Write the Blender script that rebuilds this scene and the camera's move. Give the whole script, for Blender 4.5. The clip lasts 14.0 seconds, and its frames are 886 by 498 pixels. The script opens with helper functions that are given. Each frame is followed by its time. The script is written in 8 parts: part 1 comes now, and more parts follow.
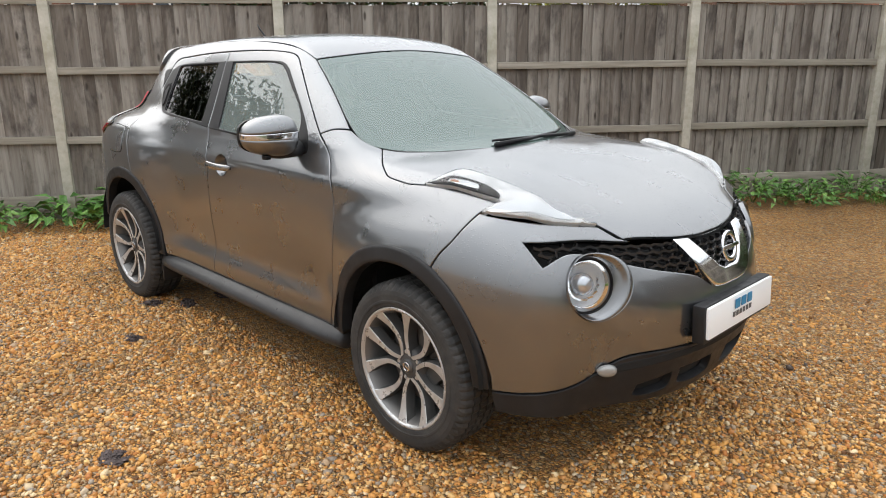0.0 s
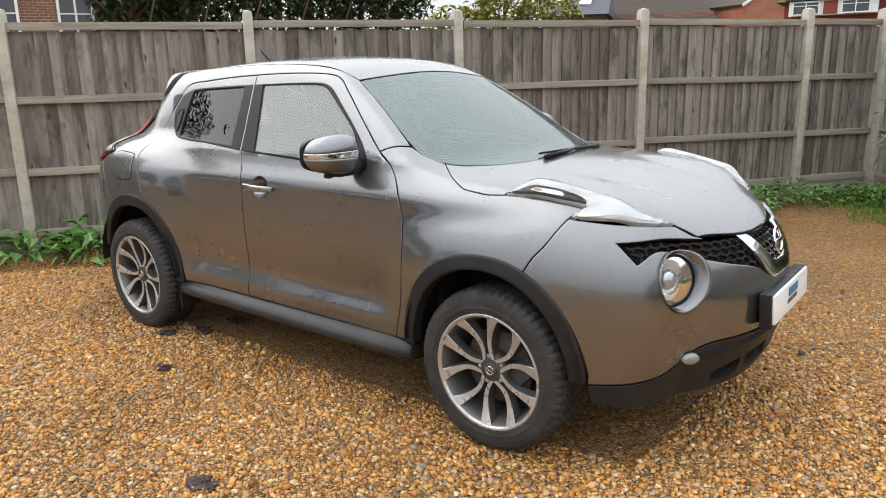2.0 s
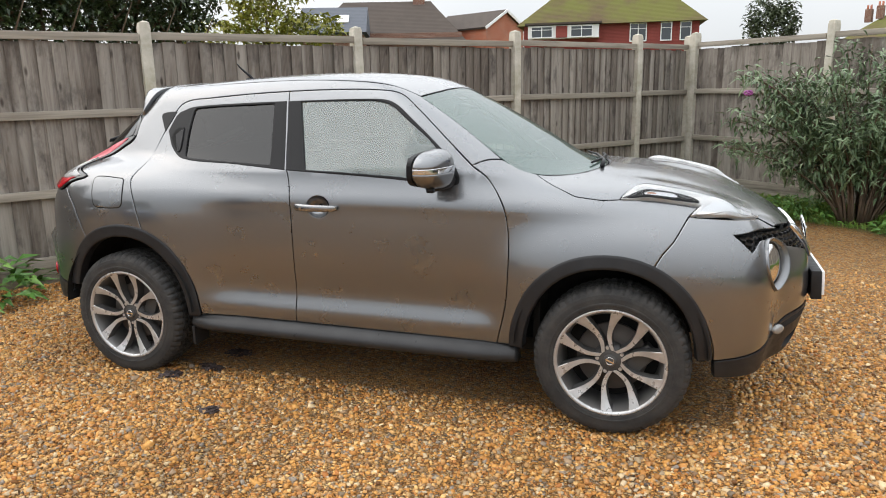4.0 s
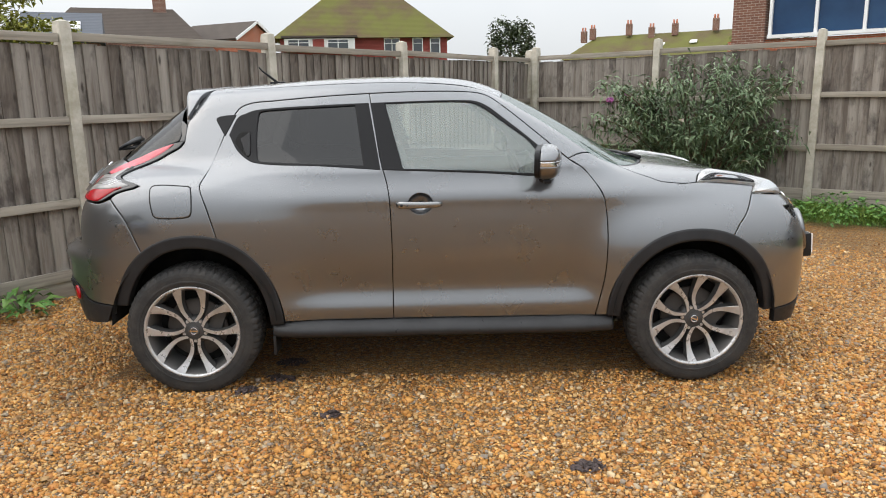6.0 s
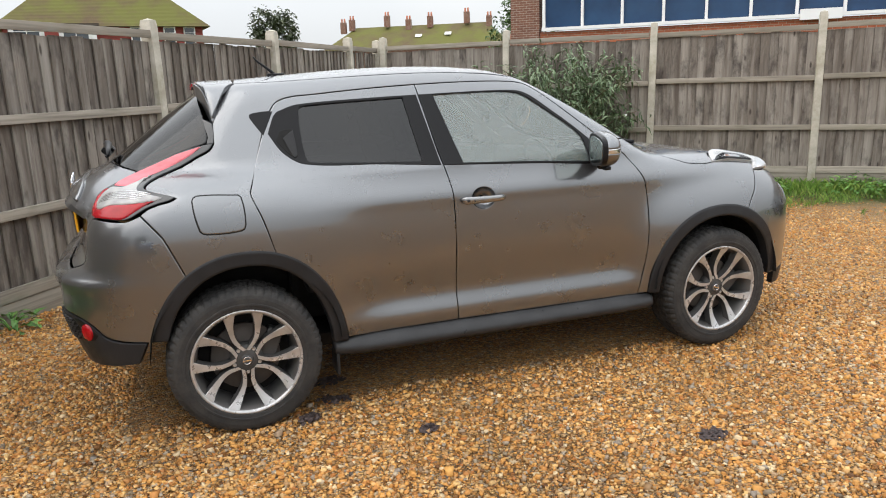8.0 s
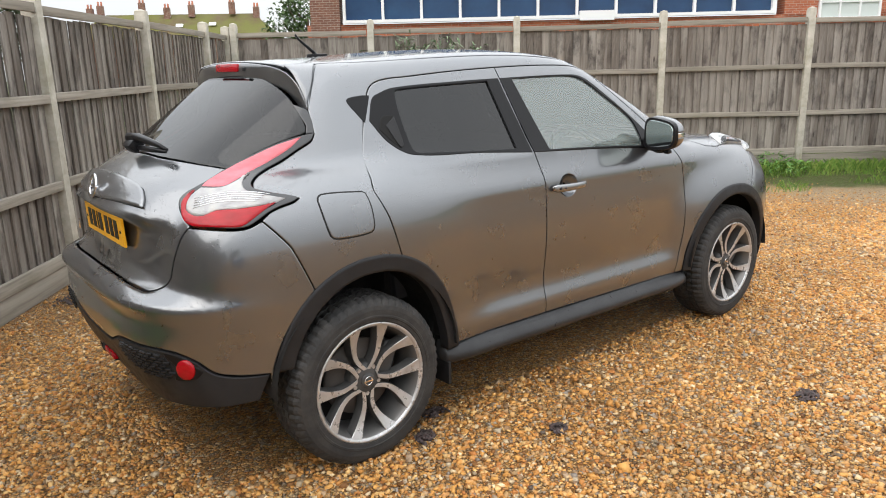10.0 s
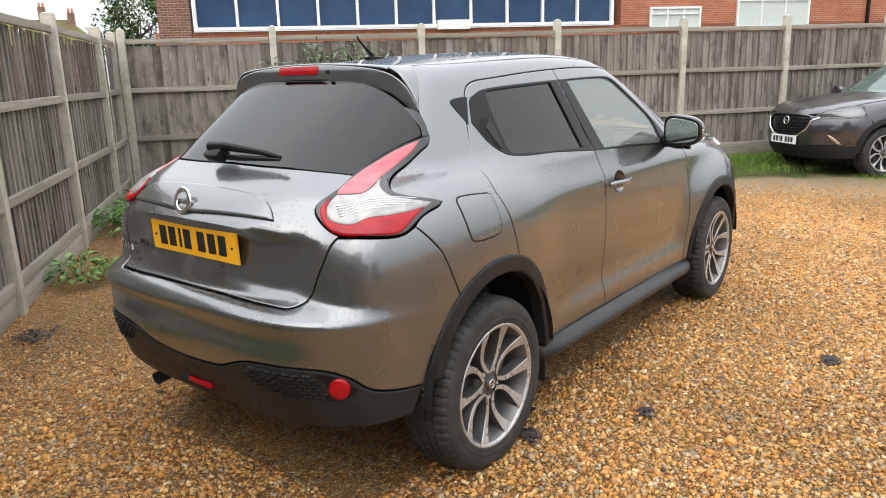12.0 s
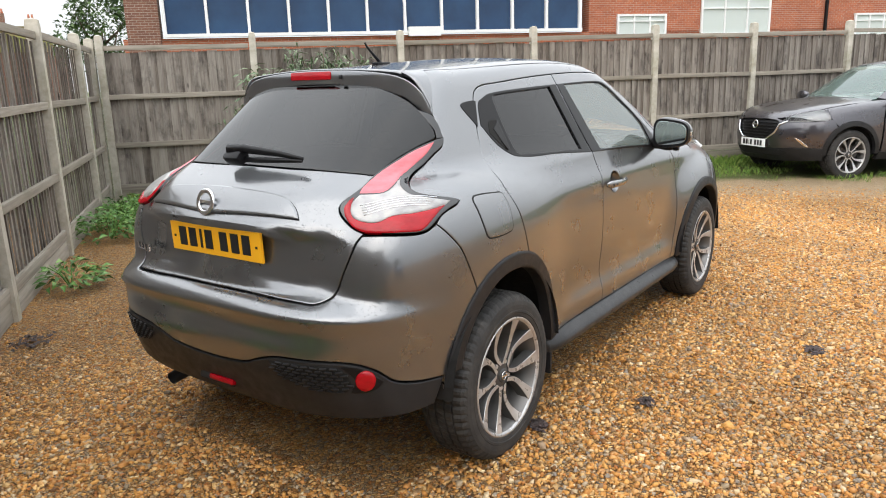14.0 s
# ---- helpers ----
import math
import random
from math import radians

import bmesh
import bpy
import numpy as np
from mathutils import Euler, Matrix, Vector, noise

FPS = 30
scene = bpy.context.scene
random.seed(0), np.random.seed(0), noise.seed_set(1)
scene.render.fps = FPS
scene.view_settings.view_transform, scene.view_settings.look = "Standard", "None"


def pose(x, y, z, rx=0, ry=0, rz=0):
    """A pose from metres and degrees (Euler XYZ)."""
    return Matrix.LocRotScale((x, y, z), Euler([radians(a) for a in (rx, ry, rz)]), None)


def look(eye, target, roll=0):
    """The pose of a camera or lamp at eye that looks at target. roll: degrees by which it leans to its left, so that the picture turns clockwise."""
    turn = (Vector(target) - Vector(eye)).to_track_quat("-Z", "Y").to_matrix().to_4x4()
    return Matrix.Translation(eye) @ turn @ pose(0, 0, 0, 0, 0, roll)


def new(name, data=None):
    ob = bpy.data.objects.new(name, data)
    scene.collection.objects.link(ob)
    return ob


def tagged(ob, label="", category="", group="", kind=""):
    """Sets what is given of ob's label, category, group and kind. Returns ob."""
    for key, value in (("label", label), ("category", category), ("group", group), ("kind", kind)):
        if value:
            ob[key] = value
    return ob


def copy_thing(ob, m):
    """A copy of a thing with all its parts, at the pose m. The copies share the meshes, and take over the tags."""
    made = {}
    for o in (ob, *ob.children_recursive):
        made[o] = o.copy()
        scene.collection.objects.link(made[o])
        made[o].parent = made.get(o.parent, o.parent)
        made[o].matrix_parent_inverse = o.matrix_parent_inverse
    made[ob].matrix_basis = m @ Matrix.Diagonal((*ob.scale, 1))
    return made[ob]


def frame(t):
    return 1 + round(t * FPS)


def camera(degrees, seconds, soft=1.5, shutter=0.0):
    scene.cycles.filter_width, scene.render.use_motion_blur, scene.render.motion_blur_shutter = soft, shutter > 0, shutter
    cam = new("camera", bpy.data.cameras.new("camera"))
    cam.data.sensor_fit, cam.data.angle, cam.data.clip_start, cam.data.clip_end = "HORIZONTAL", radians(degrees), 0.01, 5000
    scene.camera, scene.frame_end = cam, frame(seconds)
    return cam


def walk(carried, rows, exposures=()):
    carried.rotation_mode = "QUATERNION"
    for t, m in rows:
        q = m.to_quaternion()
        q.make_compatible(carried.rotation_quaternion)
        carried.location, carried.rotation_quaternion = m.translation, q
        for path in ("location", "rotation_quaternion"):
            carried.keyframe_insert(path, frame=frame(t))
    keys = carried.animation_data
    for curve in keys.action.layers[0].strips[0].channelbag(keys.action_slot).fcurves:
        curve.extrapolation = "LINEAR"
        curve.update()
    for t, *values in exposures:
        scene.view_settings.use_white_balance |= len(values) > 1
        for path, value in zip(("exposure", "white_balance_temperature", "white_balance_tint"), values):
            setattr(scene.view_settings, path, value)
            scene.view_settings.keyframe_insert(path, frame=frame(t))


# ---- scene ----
cam = camera(63.2, 14.0, soft=1.0)
PATH = [
    (0, (3.151, -2.496, 1.475), (1.777, -1.144, 0.943), -0.3),
    (0.5, (3.143, -2.488, 1.476), (1.78, -1.121, 0.953), -0.7),
    (1, (3.121, -2.564, 1.489), (1.785, -1.165, 0.983), -1.0),
    (1.5, (3.013, -2.842, 1.496), (1.726, -1.391, 1.005), -1.2),
    (2, (2.754, -3.025, 1.457), (1.557, -1.493, 0.986), -1.2),
    (2.5, (2.482, -3.184, 1.484), (1.395, -1.571, 1.019), -1.3),
    (3, (2.181, -3.498, 1.496), (1.24, -1.794, 1.039), -1.1),
    (3.2, (2.053, -3.585, 1.498), (1.176, -1.847, 1.041), -1.0),
    (5.3, (0.5, -4.222, 1.459), (0.295, -2.276, 1.045), -1.0),
    (5.5, (0.314, -4.299, 1.475), (0.179, -2.348, 1.06), -0.8),
    (6, (-0.072, -4.318, 1.462), (-0.035, -2.363, 1.042), -1.1),
    (6.5, (-0.433, -4.285, 1.504), (-0.233, -2.341, 1.075), -1.2),
    (7, (-0.852, -4.28, 1.514), (-0.488, -2.364, 1.071), -1.7),
    (7.2, (-0.993, -4.225, 1.493), (-0.564, -2.324, 1.044), -1.8),
    (9.3, (-2.228, -3.35, 1.494), (-1.205, -1.698, 1.021), -1.5),
    (9.5, (-2.371, -3.244, 1.497), (-1.292, -1.63, 1.017), -1.4),
    (10, (-2.625, -3.015, 1.478), (-1.415, -1.499, 0.989), -1.3),
    (10.5, (-2.833, -2.788, 1.481), (-1.52, -1.363, 0.987), -1.2),
    (11, (-3.141, -2.627, 1.486), (-1.736, -1.291, 0.993), -1.2),
    (11.5, (-3.264, -2.464, 1.473), (-1.794, -1.198, 0.987), -1.4),
    (12, (-3.352, -2.277, 1.475), (-1.831, -1.07, 0.998), -1.7),
    (12.5, (-3.503, -2.197, 1.477), (-1.948, -1.03, 1.007), -1.9),
    (13, (-3.541, -2.181, 1.483), (-1.967, -1.038, 1.017), -2.0),
    (13.5, (-3.545, -2.188, 1.48), (-1.965, -1.053, 1.015), -1.9),
    (14, (-3.544, -2.207, 1.473), (-1.967, -1.067, 1.01), -1.8),
]
walk(cam, [(t, look(eye, target, roll)) for t, eye, target, roll in PATH], exposures=((0, 0.28), (3, 0.30), (6.5, 0.20), (9.5, 0.38), (11, 0.44), (14, 0.48)))
# ---- sky, sun ----
world = bpy.data.worlds.new("overcast_sky")
scene.world, world.use_nodes = world, True
wn, wl = world.node_tree.nodes, world.node_tree.links
sky = wn.new("ShaderNodeTexSky")
sky.sky_type, sky.sun_disc, sky.sun_elevation, sky.sun_rotation, sky.air_density, sky.dust_density = "NISHITA", False, radians(44), radians(-100), 1.0, 3.0
cloud_at, cloud_noise, cloud_ramp, cloud_mix = wn.new("ShaderNodeTexCoord"), wn.new("ShaderNodeTexNoise"), wn.new("ShaderNodeValToRGB"), wn.new("ShaderNodeMix")
cloud_noise.inputs["Scale"].default_value, cloud_noise.inputs["Detail"].default_value = 2.2, 4.0
cloud_ramp.color_ramp.elements[0].position, cloud_ramp.color_ramp.elements[0].color = 0.3, (7.4, 7.7, 8.0, 1)
cloud_ramp.color_ramp.elements[1].position, cloud_ramp.color_ramp.elements[1].color = 0.75, (9.0, 9.1, 9.15, 1)
cloud_mix.data_type = "RGBA"
cloud_mix.inputs[0].default_value = 0.88
wl.new(cloud_at.outputs["Generated"], cloud_noise.inputs["Vector"])
wl.new(cloud_noise.outputs["Fac"], cloud_ramp.inputs["Fac"])
wl.new(sky.outputs["Color"], cloud_mix.inputs[6])
wl.new(cloud_ramp.outputs["Color"], cloud_mix.inputs[7])
# an overcast sky is about three times as bright overhead as at the horizon
rise, lift, grade = wn.new("ShaderNodeSeparateXYZ"), wn.new("ShaderNodeMapRange"), wn.new("ShaderNodeVectorMath")
lift.inputs["To Min"].default_value, lift.inputs["To Max"].default_value = 0.62, 2.0
grade.operation = "SCALE"
wl.new(cloud_at.outputs["Generated"], rise.inputs[0])
wl.new(rise.outputs[2], lift.inputs["Value"])
wl.new(cloud_mix.outputs[2], grade.inputs[0])
wl.new(lift.outputs[0], grade.inputs["Scale"])
wl.new(grade.outputs[0], wn["Background"].inputs["Color"])
wn["Background"].inputs["Strength"].default_value = 0.138
sun = new("sun", bpy.data.lights.new("sun", "SUN"))
sun.data.energy, sun.data.angle, sun.data.color = 0.8, radians(70), (1.0, 0.97, 0.92)
sun.matrix_basis = look((-10, -2, 10), (0, 0, 0))
scene.view_settings.exposure = 0.26

# ---- materials ----
def material(name, base=(0.5, 0.5, 0.5), rough=0.6, metal=0.0, **more):
    """A principled material; more: other inputs of the shader by name, with _ for blanks."""
    m = bpy.data.materials.new(name)
    m.use_nodes = True
    b = m.node_tree.nodes["Principled BSDF"]
    b.inputs["Base Color"].default_value = (*base, 1)
    b.inputs["Roughness"].default_value, b.inputs["Metallic"].default_value = rough, metal
    for k, v in more.items():
        b.inputs[k.replace("_", " ")].default_value = v
    return m


class Nodes:
    """Short ways to add texture nodes to a material."""
    def __init__(self, m):
        self.t = m.node_tree
        self.shader = self.t.nodes["Principled BSDF"]
        self.coord = self.t.nodes.new("ShaderNodeTexCoord")

    def add(self, kind, links=(), **values):
        n = self.t.nodes.new("ShaderNode" + kind)
        for k, v in values.items():
            n.inputs[k.replace("_", " ")].default_value = v
        for k, v in dict(links).items():
            self.t.links.new(v, n.inputs[k])
        return n

    def spot(self, scale=(1, 1, 1), space="Object"):
        return self.add("Mapping", {"Vector": self.coord.outputs[space]}, Scale=scale).outputs["Vector"]

    def noise(self, at, scale, detail=4.0, rough=0.55, distort=0.0):
        return self.add("TexNoise", {"Vector": at}, Scale=scale, Detail=detail, Roughness=rough, Distortion=distort).outputs["Fac"]

    def ramp(self, fac, *stops):
        n = self.add("ValToRGB", {"Fac": fac})
        e = n.color_ramp.elements
        while len(e) < len(stops):
            e.new(0.5)
        for el, (p, c) in zip(e, stops):
            el.position, el.color = p, (c if len(c) == 4 else (*c, 1)) if hasattr(c, "__len__") else (c, c, c, 1)
        return n.outputs["Color"]

    def mix(self, fac, a, b, how="MIX"):
        n = self.t.nodes.new("ShaderNodeMix")
        n.data_type, n.blend_type = "RGBA", how
        for i, v in ((0, fac), (6, a), (7, b)):
            if hasattr(v, "is_linked"):
                self.t.links.new(v, n.inputs[i])
            else:
                n.inputs[i].default_value = v if i == 0 else (*v, 1)
        return n.outputs[2]

    def math(self, op, a, b=0.0):
        n = self.t.nodes.new("ShaderNodeMath")
        n.operation = op
        for i, v in ((0, a), (1, b)):
            if hasattr(v, "is_linked"):
                self.t.links.new(v, n.inputs[i])
            else:
                n.inputs[i].default_value = v
        return n.outputs[0]

    def bump(self, height, strength, distance, target="Normal", under=None):
        n = self.add("Bump", {"Height": height}, Strength=strength, Distance=distance)
        if under is not None:
            self.t.links.new(under, n.inputs["Normal"])
        if target:
            self.t.links.new(n.outputs["Normal"], self.shader.inputs[target])
        return n.outputs["Normal"]

    def to(self, name, out):
        self.t.links.new(out, self.shader.inputs[name])


def wet_paint(name, base, metal, rough, coat):
    """Metallic car paint under clear lacquer, with rain beads on the faces that look up."""
    m = material(name, base, rough, metal, Coat_Weight=coat, Coat_Roughness=0.03, Coat_IOR=1.8)
    n = Nodes(m)
    at = n.spot()
    flake = n.noise(at, 900, 2)
    n.to("Base Color", n.mix(n.math("MULTIPLY", flake, 0.5), base, tuple(c * 1.5 for c in base)))
    dust = n.noise(at, 6, 6)
    n.to("Roughness", n.ramp(dust, (0.3, rough * 0.95), (0.75, rough * 1.08)))
    beads = n.add("TexVoronoi", {"Vector": n.mix(0.006, at, n.add("TexNoise", {"Vector": at}, Scale=60.0).outputs["Color"])}, Scale=130.0, Randomness=1.0)
    dome = n.ramp(beads.outputs["Distance"], (0.0, 1.0), (0.30, 0.0))
    some = n.ramp(n.add("SeparateColor", {"Color": beads.outputs["Color"]}).outputs[0], (0.34, 0.0), (0.36, 1.0))
    patch = n.ramp(n.noise(n.spot((1, 1, 0.5)), 5, 3), (0.36, 0.0), (0.5, 1.0))
    up = n.ramp(n.add("SeparateXYZ", {"Vector": n.add("NewGeometry").outputs["Normal"]}).outputs[2], (0.14, 0.0), (0.5, 1.0))
    runs = n.ramp(n.noise(n.spot((26, 26, 1.1)), 1.6, 5, 0.6), (0.50, 0.0), (0.68, 1.0))
    wet = n.math("MULTIPLY", n.math("MULTIPLY", dome, some), n.math("MULTIPLY", up, patch))
    n.bump(wet, 1.0, 0.0022, "Coat Normal")
    n.bump(wet, 0.6, 0.0018)
    n.to("Coat Roughness", n.math("ADD", n.math("ADD", n.math("MULTIPLY", up, 0.04), n.math("MULTIPLY", runs, 0.04)), 0.045))
    return m


def plastic(name, base, rough, grain=700):
    m = material(name, base, rough, 0.0, Specular_IOR_Level=0.3)
    n = Nodes(m)
    at = n.spot()
    n.to("Base Color", n.mix(n.ramp(n.noise(at, 9, 6), (0.35, 0.0), (0.7, 1.0)), base, tuple(c * 1.4 + 0.002 for c in base)))
    n.to("Roughness", n.ramp(n.noise(at, 25, 5), (0.3, rough * 0.8), (0.7, min(1, rough * 1.2))))
    n.bump(n.noise(at, grain, 2), 0.25, 0.0006)
    return m


def glass(name, tint, rough=0.0, ior=1.72, mist_light=0.0, haze=(0.6, 0.68, 0.64)):
    """A thin pane: it mirrors at its face and lets tinted light straight through; a pale haze can dull it, for breath,
    fine rain and light painted into the pane.
    """
    m = material(name, tint, rough, 0.0)
    t = m.node_tree
    t.nodes.remove(t.nodes["Principled BSDF"])
    clear, shine, mixed, fres = t.nodes.new("ShaderNodeBsdfTransparent"), t.nodes.new("ShaderNodeBsdfGlossy"), t.nodes.new("ShaderNodeMixShader"), t.nodes.new("ShaderNodeFresnel")
    clear.inputs[0].default_value, shine.inputs["Roughness"].default_value, fres.inputs[0].default_value = (*tint, 1), rough, ior
    t.links.new(fres.outputs[0], mixed.inputs[0])
    if mist_light:
        fog, dull = t.nodes.new("ShaderNodeBsdfDiffuse"), t.nodes.new("ShaderNodeMixShader")
        fog.inputs[0].default_value, dull.inputs[0].default_value = (*haze, 1), mist_light
        t.links.new(clear.outputs[0], dull.inputs[1])
        t.links.new(fog.outputs[0], dull.inputs[2])
        t.links.new(dull.outputs[0], mixed.inputs[1])
    else:
        t.links.new(clear.outputs[0], mixed.inputs[1])
    t.links.new(shine.outputs[0], mixed.inputs[2])
    t.links.new(mixed.outputs[0], t.nodes["Material Output"].inputs["Surface"])
    return m


PAINT = wet_paint("grey_metallic_paint", (0.136, 0.141, 0.148), 0.86, 0.28, 1.0)
BLACK = plastic("black_plastic", (0.012, 0.012, 0.013), 0.46)
TRIM = material("satin_black_trim", (0.008, 0.008, 0.009), 0.33, 0.0, Specular_IOR_Level=0.2)
BORDER = material("gloss_black_border", (0.006, 0.006, 0.007), 0.03, 0.0, Specular_IOR_Level=0.85)
DARK = material("dark_void", (0.006, 0.006, 0.006), 0.9)
PALE = material("white_lamp_interior", (0.76, 0.76, 0.75), 0.6)
LAMP_WHITE = material("clear_lamp_section", (0.52, 0.51, 0.50), 0.3, 0.2, Coat_Weight=0.5)
CHROME = material("chrome", (0.75, 0.76, 0.78), 0.08, 1.0)
# haze here also paints in light from sky and far windows
CLEAR = glass("clear_window", (0.80, 0.88, 0.85), 0.0, 1.9, 0.18, (0.70, 0.82, 0.78))
TINTED = glass("privacy_glass", (0.05, 0.055, 0.055), 0.0, 1.62)
SCREEN = glass("windscreen_glass", (0.68, 0.80, 0.77), 0.02, 1.9, 0.16, (0.46, 0.70, 0.63))
LENS = glass("lamp_lens", (0.95, 0.955, 0.96), 0.0, 1.45)
RED = material("red_lamp", (0.31, 0.0025, 0.008), 0.2, 0.0, Specular_IOR_Level=0.25, Coat_Weight=0.3)
PINK = material("pale_red_lamp", (0.58, 0.13, 0.155), 0.18, 0.0, Specular_IOR_Level=0.5)
SILVER = material("lamp_reflector", (0.80, 0.81, 0.82), 0.28, 0.45)
FOG = material("grey_fog_lens", (0.30, 0.30, 0.29), 0.12, 0.3)
AMBER = material("amber_bulb", (0.45, 0.20, 0.09), 0.3)
HANDLE = material("satin_silver_paint", (0.27, 0.27, 0.27), 0.22, 0.85, Coat_Weight=0.6)
SILL = plastic("wet_black_sill", (0.022, 0.022, 0.023), 0.34)
SEAT = plastic("dark_seat_cloth", (0.035, 0.035, 0.037), 0.9, 400)
YELLOW = material("yellow_plate", (0.85, 0.42, 0.012), 0.35)
WHITE = material("white_plate", (0.8, 0.81, 0.82), 0.35)
INK = material("black_print", (0.012, 0.012, 0.014), 0.4)
BLUE_INK = material("blue_print", (0.02, 0.20, 0.38), 0.4)
GREY_INK = material("dark_grey_print", (0.06, 0.065, 0.075), 0.4)

ALLOY = material("machined_alloy", (0.53, 0.53, 0.53), 0.36, 0.6)
an = Nodes(ALLOY)
an.to("Base Color", an.mix(an.ramp(an.noise(an.spot(), 14, 6), (0.4, 0.0), (0.75, 1.0)), (0.50, 0.50, 0.50), (0.34, 0.33, 0.32)))
an.to("Roughness", an.ramp(an.noise(an.spot(), 30, 5), (0.3, 0.22), (0.7, 0.42)))
RIM_DARK = plastic("dark_wheel_paint", (0.045, 0.044, 0.043), 0.42)
BARREL = material("grey_barrel_metal", (0.16, 0.155, 0.15), 0.42, 0.6)
IRON = plastic("rusty_disc", (0.07, 0.06, 0.053), 0.55)
TYRE = material("tyre_rubber", (0.03, 0.029, 0.028), 0.75)
tn = Nodes(TYRE)
tn.to("Base Color", tn.mix(tn.ramp(tn.noise(tn.spot(), 16, 7, 0.7), (0.4, 0.0), (0.78, 1.0)), (0.015, 0.015, 0.015), (0.05, 0.046, 0.042)))
tn.bump(tn.noise(tn.spot(), 260, 4), 0.4, 0.0012)

# facets and dim warm bulbs inside the clear lamp sections
wn_ = Nodes(LAMP_WHITE)
cut = wn_.add("TexVoronoi", {"Vector": wn_.spot((1, 1, 2.2))}, Scale=110.0)
cut.feature = "F1"
wn_.to("Base Color", wn_.ramp(wn_.noise(wn_.spot(), 26, 4), (0.3, (0.25, 0.24, 0.24)), (0.52, (0.34, 0.335, 0.33)), (0.75, (0.42, 0.39, 0.36))))
wn_.bump(cut.outputs["Distance"], 0.3, 0.004)
for lit, scale in ((RED, 45.0), (PINK, 40.0)):
    rn = Nodes(lit)
    c = rn.shader.inputs["Base Color"].default_value[:3]
    rn.to("Base Color", rn.mix(rn.noise(rn.spot((1, 1, 3)), 18, 3), tuple(q * 0.6 for q in c), tuple(min(1, q * 1.5) for q in c)))
    rn.bump(rn.add("TexVoronoi", {"Vector": rn.spot((1, 1, 2))}, Scale=scale).outputs["Distance"], 0.25, 0.004)

# fine ribs and grey shading in the front lamps
pn = Nodes(PALE)
ribs = pn.add("TexWave", {"Vector": pn.spot()}, Scale=55.0, Distortion=0.4)
pn.to("Base Color", pn.mix(pn.ramp(pn.noise(pn.spot((1, 1, 2)), 16, 4), (0.38, 0.0), (0.62, 1.0)), (0.58, 0.58, 0.58), (0.82, 0.81, 0.80)))
pn.bump(ribs.outputs["Fac"], 0.15, 0.003)
# ---- body shape: a smooth solid from blended forms; negative inside ----
def spline(xs, ys):
    """Natural cubic spline through a few knots, straight beyond the ends."""
    xs, ys = np.array(xs, float), np.array(ys, float)
    n, h = len(xs), np.diff(xs)
    A, r = np.eye(n), np.zeros(n)
    for i in range(1, n - 1):
        A[i, i - 1:i + 2] = h[i - 1], 2 * (h[i - 1] + h[i]), h[i]
        r[i] = 6 * ((ys[i + 1] - ys[i]) / h[i] - (ys[i] - ys[i - 1]) / h[i - 1])
    m = np.linalg.solve(A, r)

    def value(x):
        x = np.asarray(x, float)
        i = np.clip(np.searchsorted(xs, x) - 1, 0, n - 2)
        q, d = np.clip(x, xs[0], xs[-1]), h[i]
        a, b = xs[i + 1] - q, q - xs[i]
        v = (m[i] * a ** 3 + m[i + 1] * b ** 3) / (6 * d) + (ys[i] / d - m[i] * d / 6) * a + (ys[i + 1] / d - m[i + 1] * d / 6) * b
        s0, s1 = (ys[1] - ys[0]) / h[0] - m[1] * h[0] / 6, (ys[-1] - ys[-2]) / h[-1] + m[-2] * h[-1] / 6
        return v + np.minimum(x - xs[0], 0) * s0 + np.maximum(x - xs[-1], 0) * s1
    return value


def smin(a, b, k):
    h = np.maximum(k - np.abs(a - b), 0) / k
    return np.minimum(a, b) - h * h * h * k / 6


def smax(a, b, k):
    return -smin(-a, -b, k)


side_w = spline([0.15, 0.28, 0.37, 0.42, 0.46, 0.50, 0.55, 0.63, 0.72, 0.80, 0.88, 0.92, 0.96, 0.985, 1.02, 1.07, 1.15], [0.765, 0.804, 0.816, 0.816, 0.806, 0.798, 0.799, 0.807, 0.8115, 0.812, 0.8100, 0.8085, 0.8065, 0.800, 0.783, 0.755, 0.705])
nose_x = spline([0.15, 0.25, 0.40, 0.52, 0.64, 0.76, 0.86, 1.0], [1.93, 2.03, 2.09, 2.115, 2.11, 2.075, 2.02, 1.90])
tail_x = spline([0.20, 0.32, 0.46, 0.60, 0.69, 0.735, 0.756, 0.785, 0.815, 0.84, 0.865, 0.95, 1.08, 1.2], [1.84, 1.93, 1.99, 2.018, 2.026, 2.016, 1.964, 1.942, 1.936, 1.929, 1.922, 1.917, 1.917, 1.80])
deck_z = spline([-2.0, -1.85, -1.6, -1.2, -0.6, 0.0, 0.5, 0.9, 1.3, 1.6, 1.8, 1.95, 2.06, 2.15], [1.06, 1.115, 1.13, 1.135, 1.16, 1.17, 1.145, 1.10, 1.065, 1.01, 0.95, 0.89, 0.83, 0.76])
roof_z = spline([-1.7, -1.42, -1.2, -0.8, -0.25, 0.05, 0.22, 0.4, 0.7, 1.0, 1.2], [1.49, 1.517, 1.525, 1.549, 1.567, 1.553, 1.525, 1.455, 1.30, 1.12, 0.99])


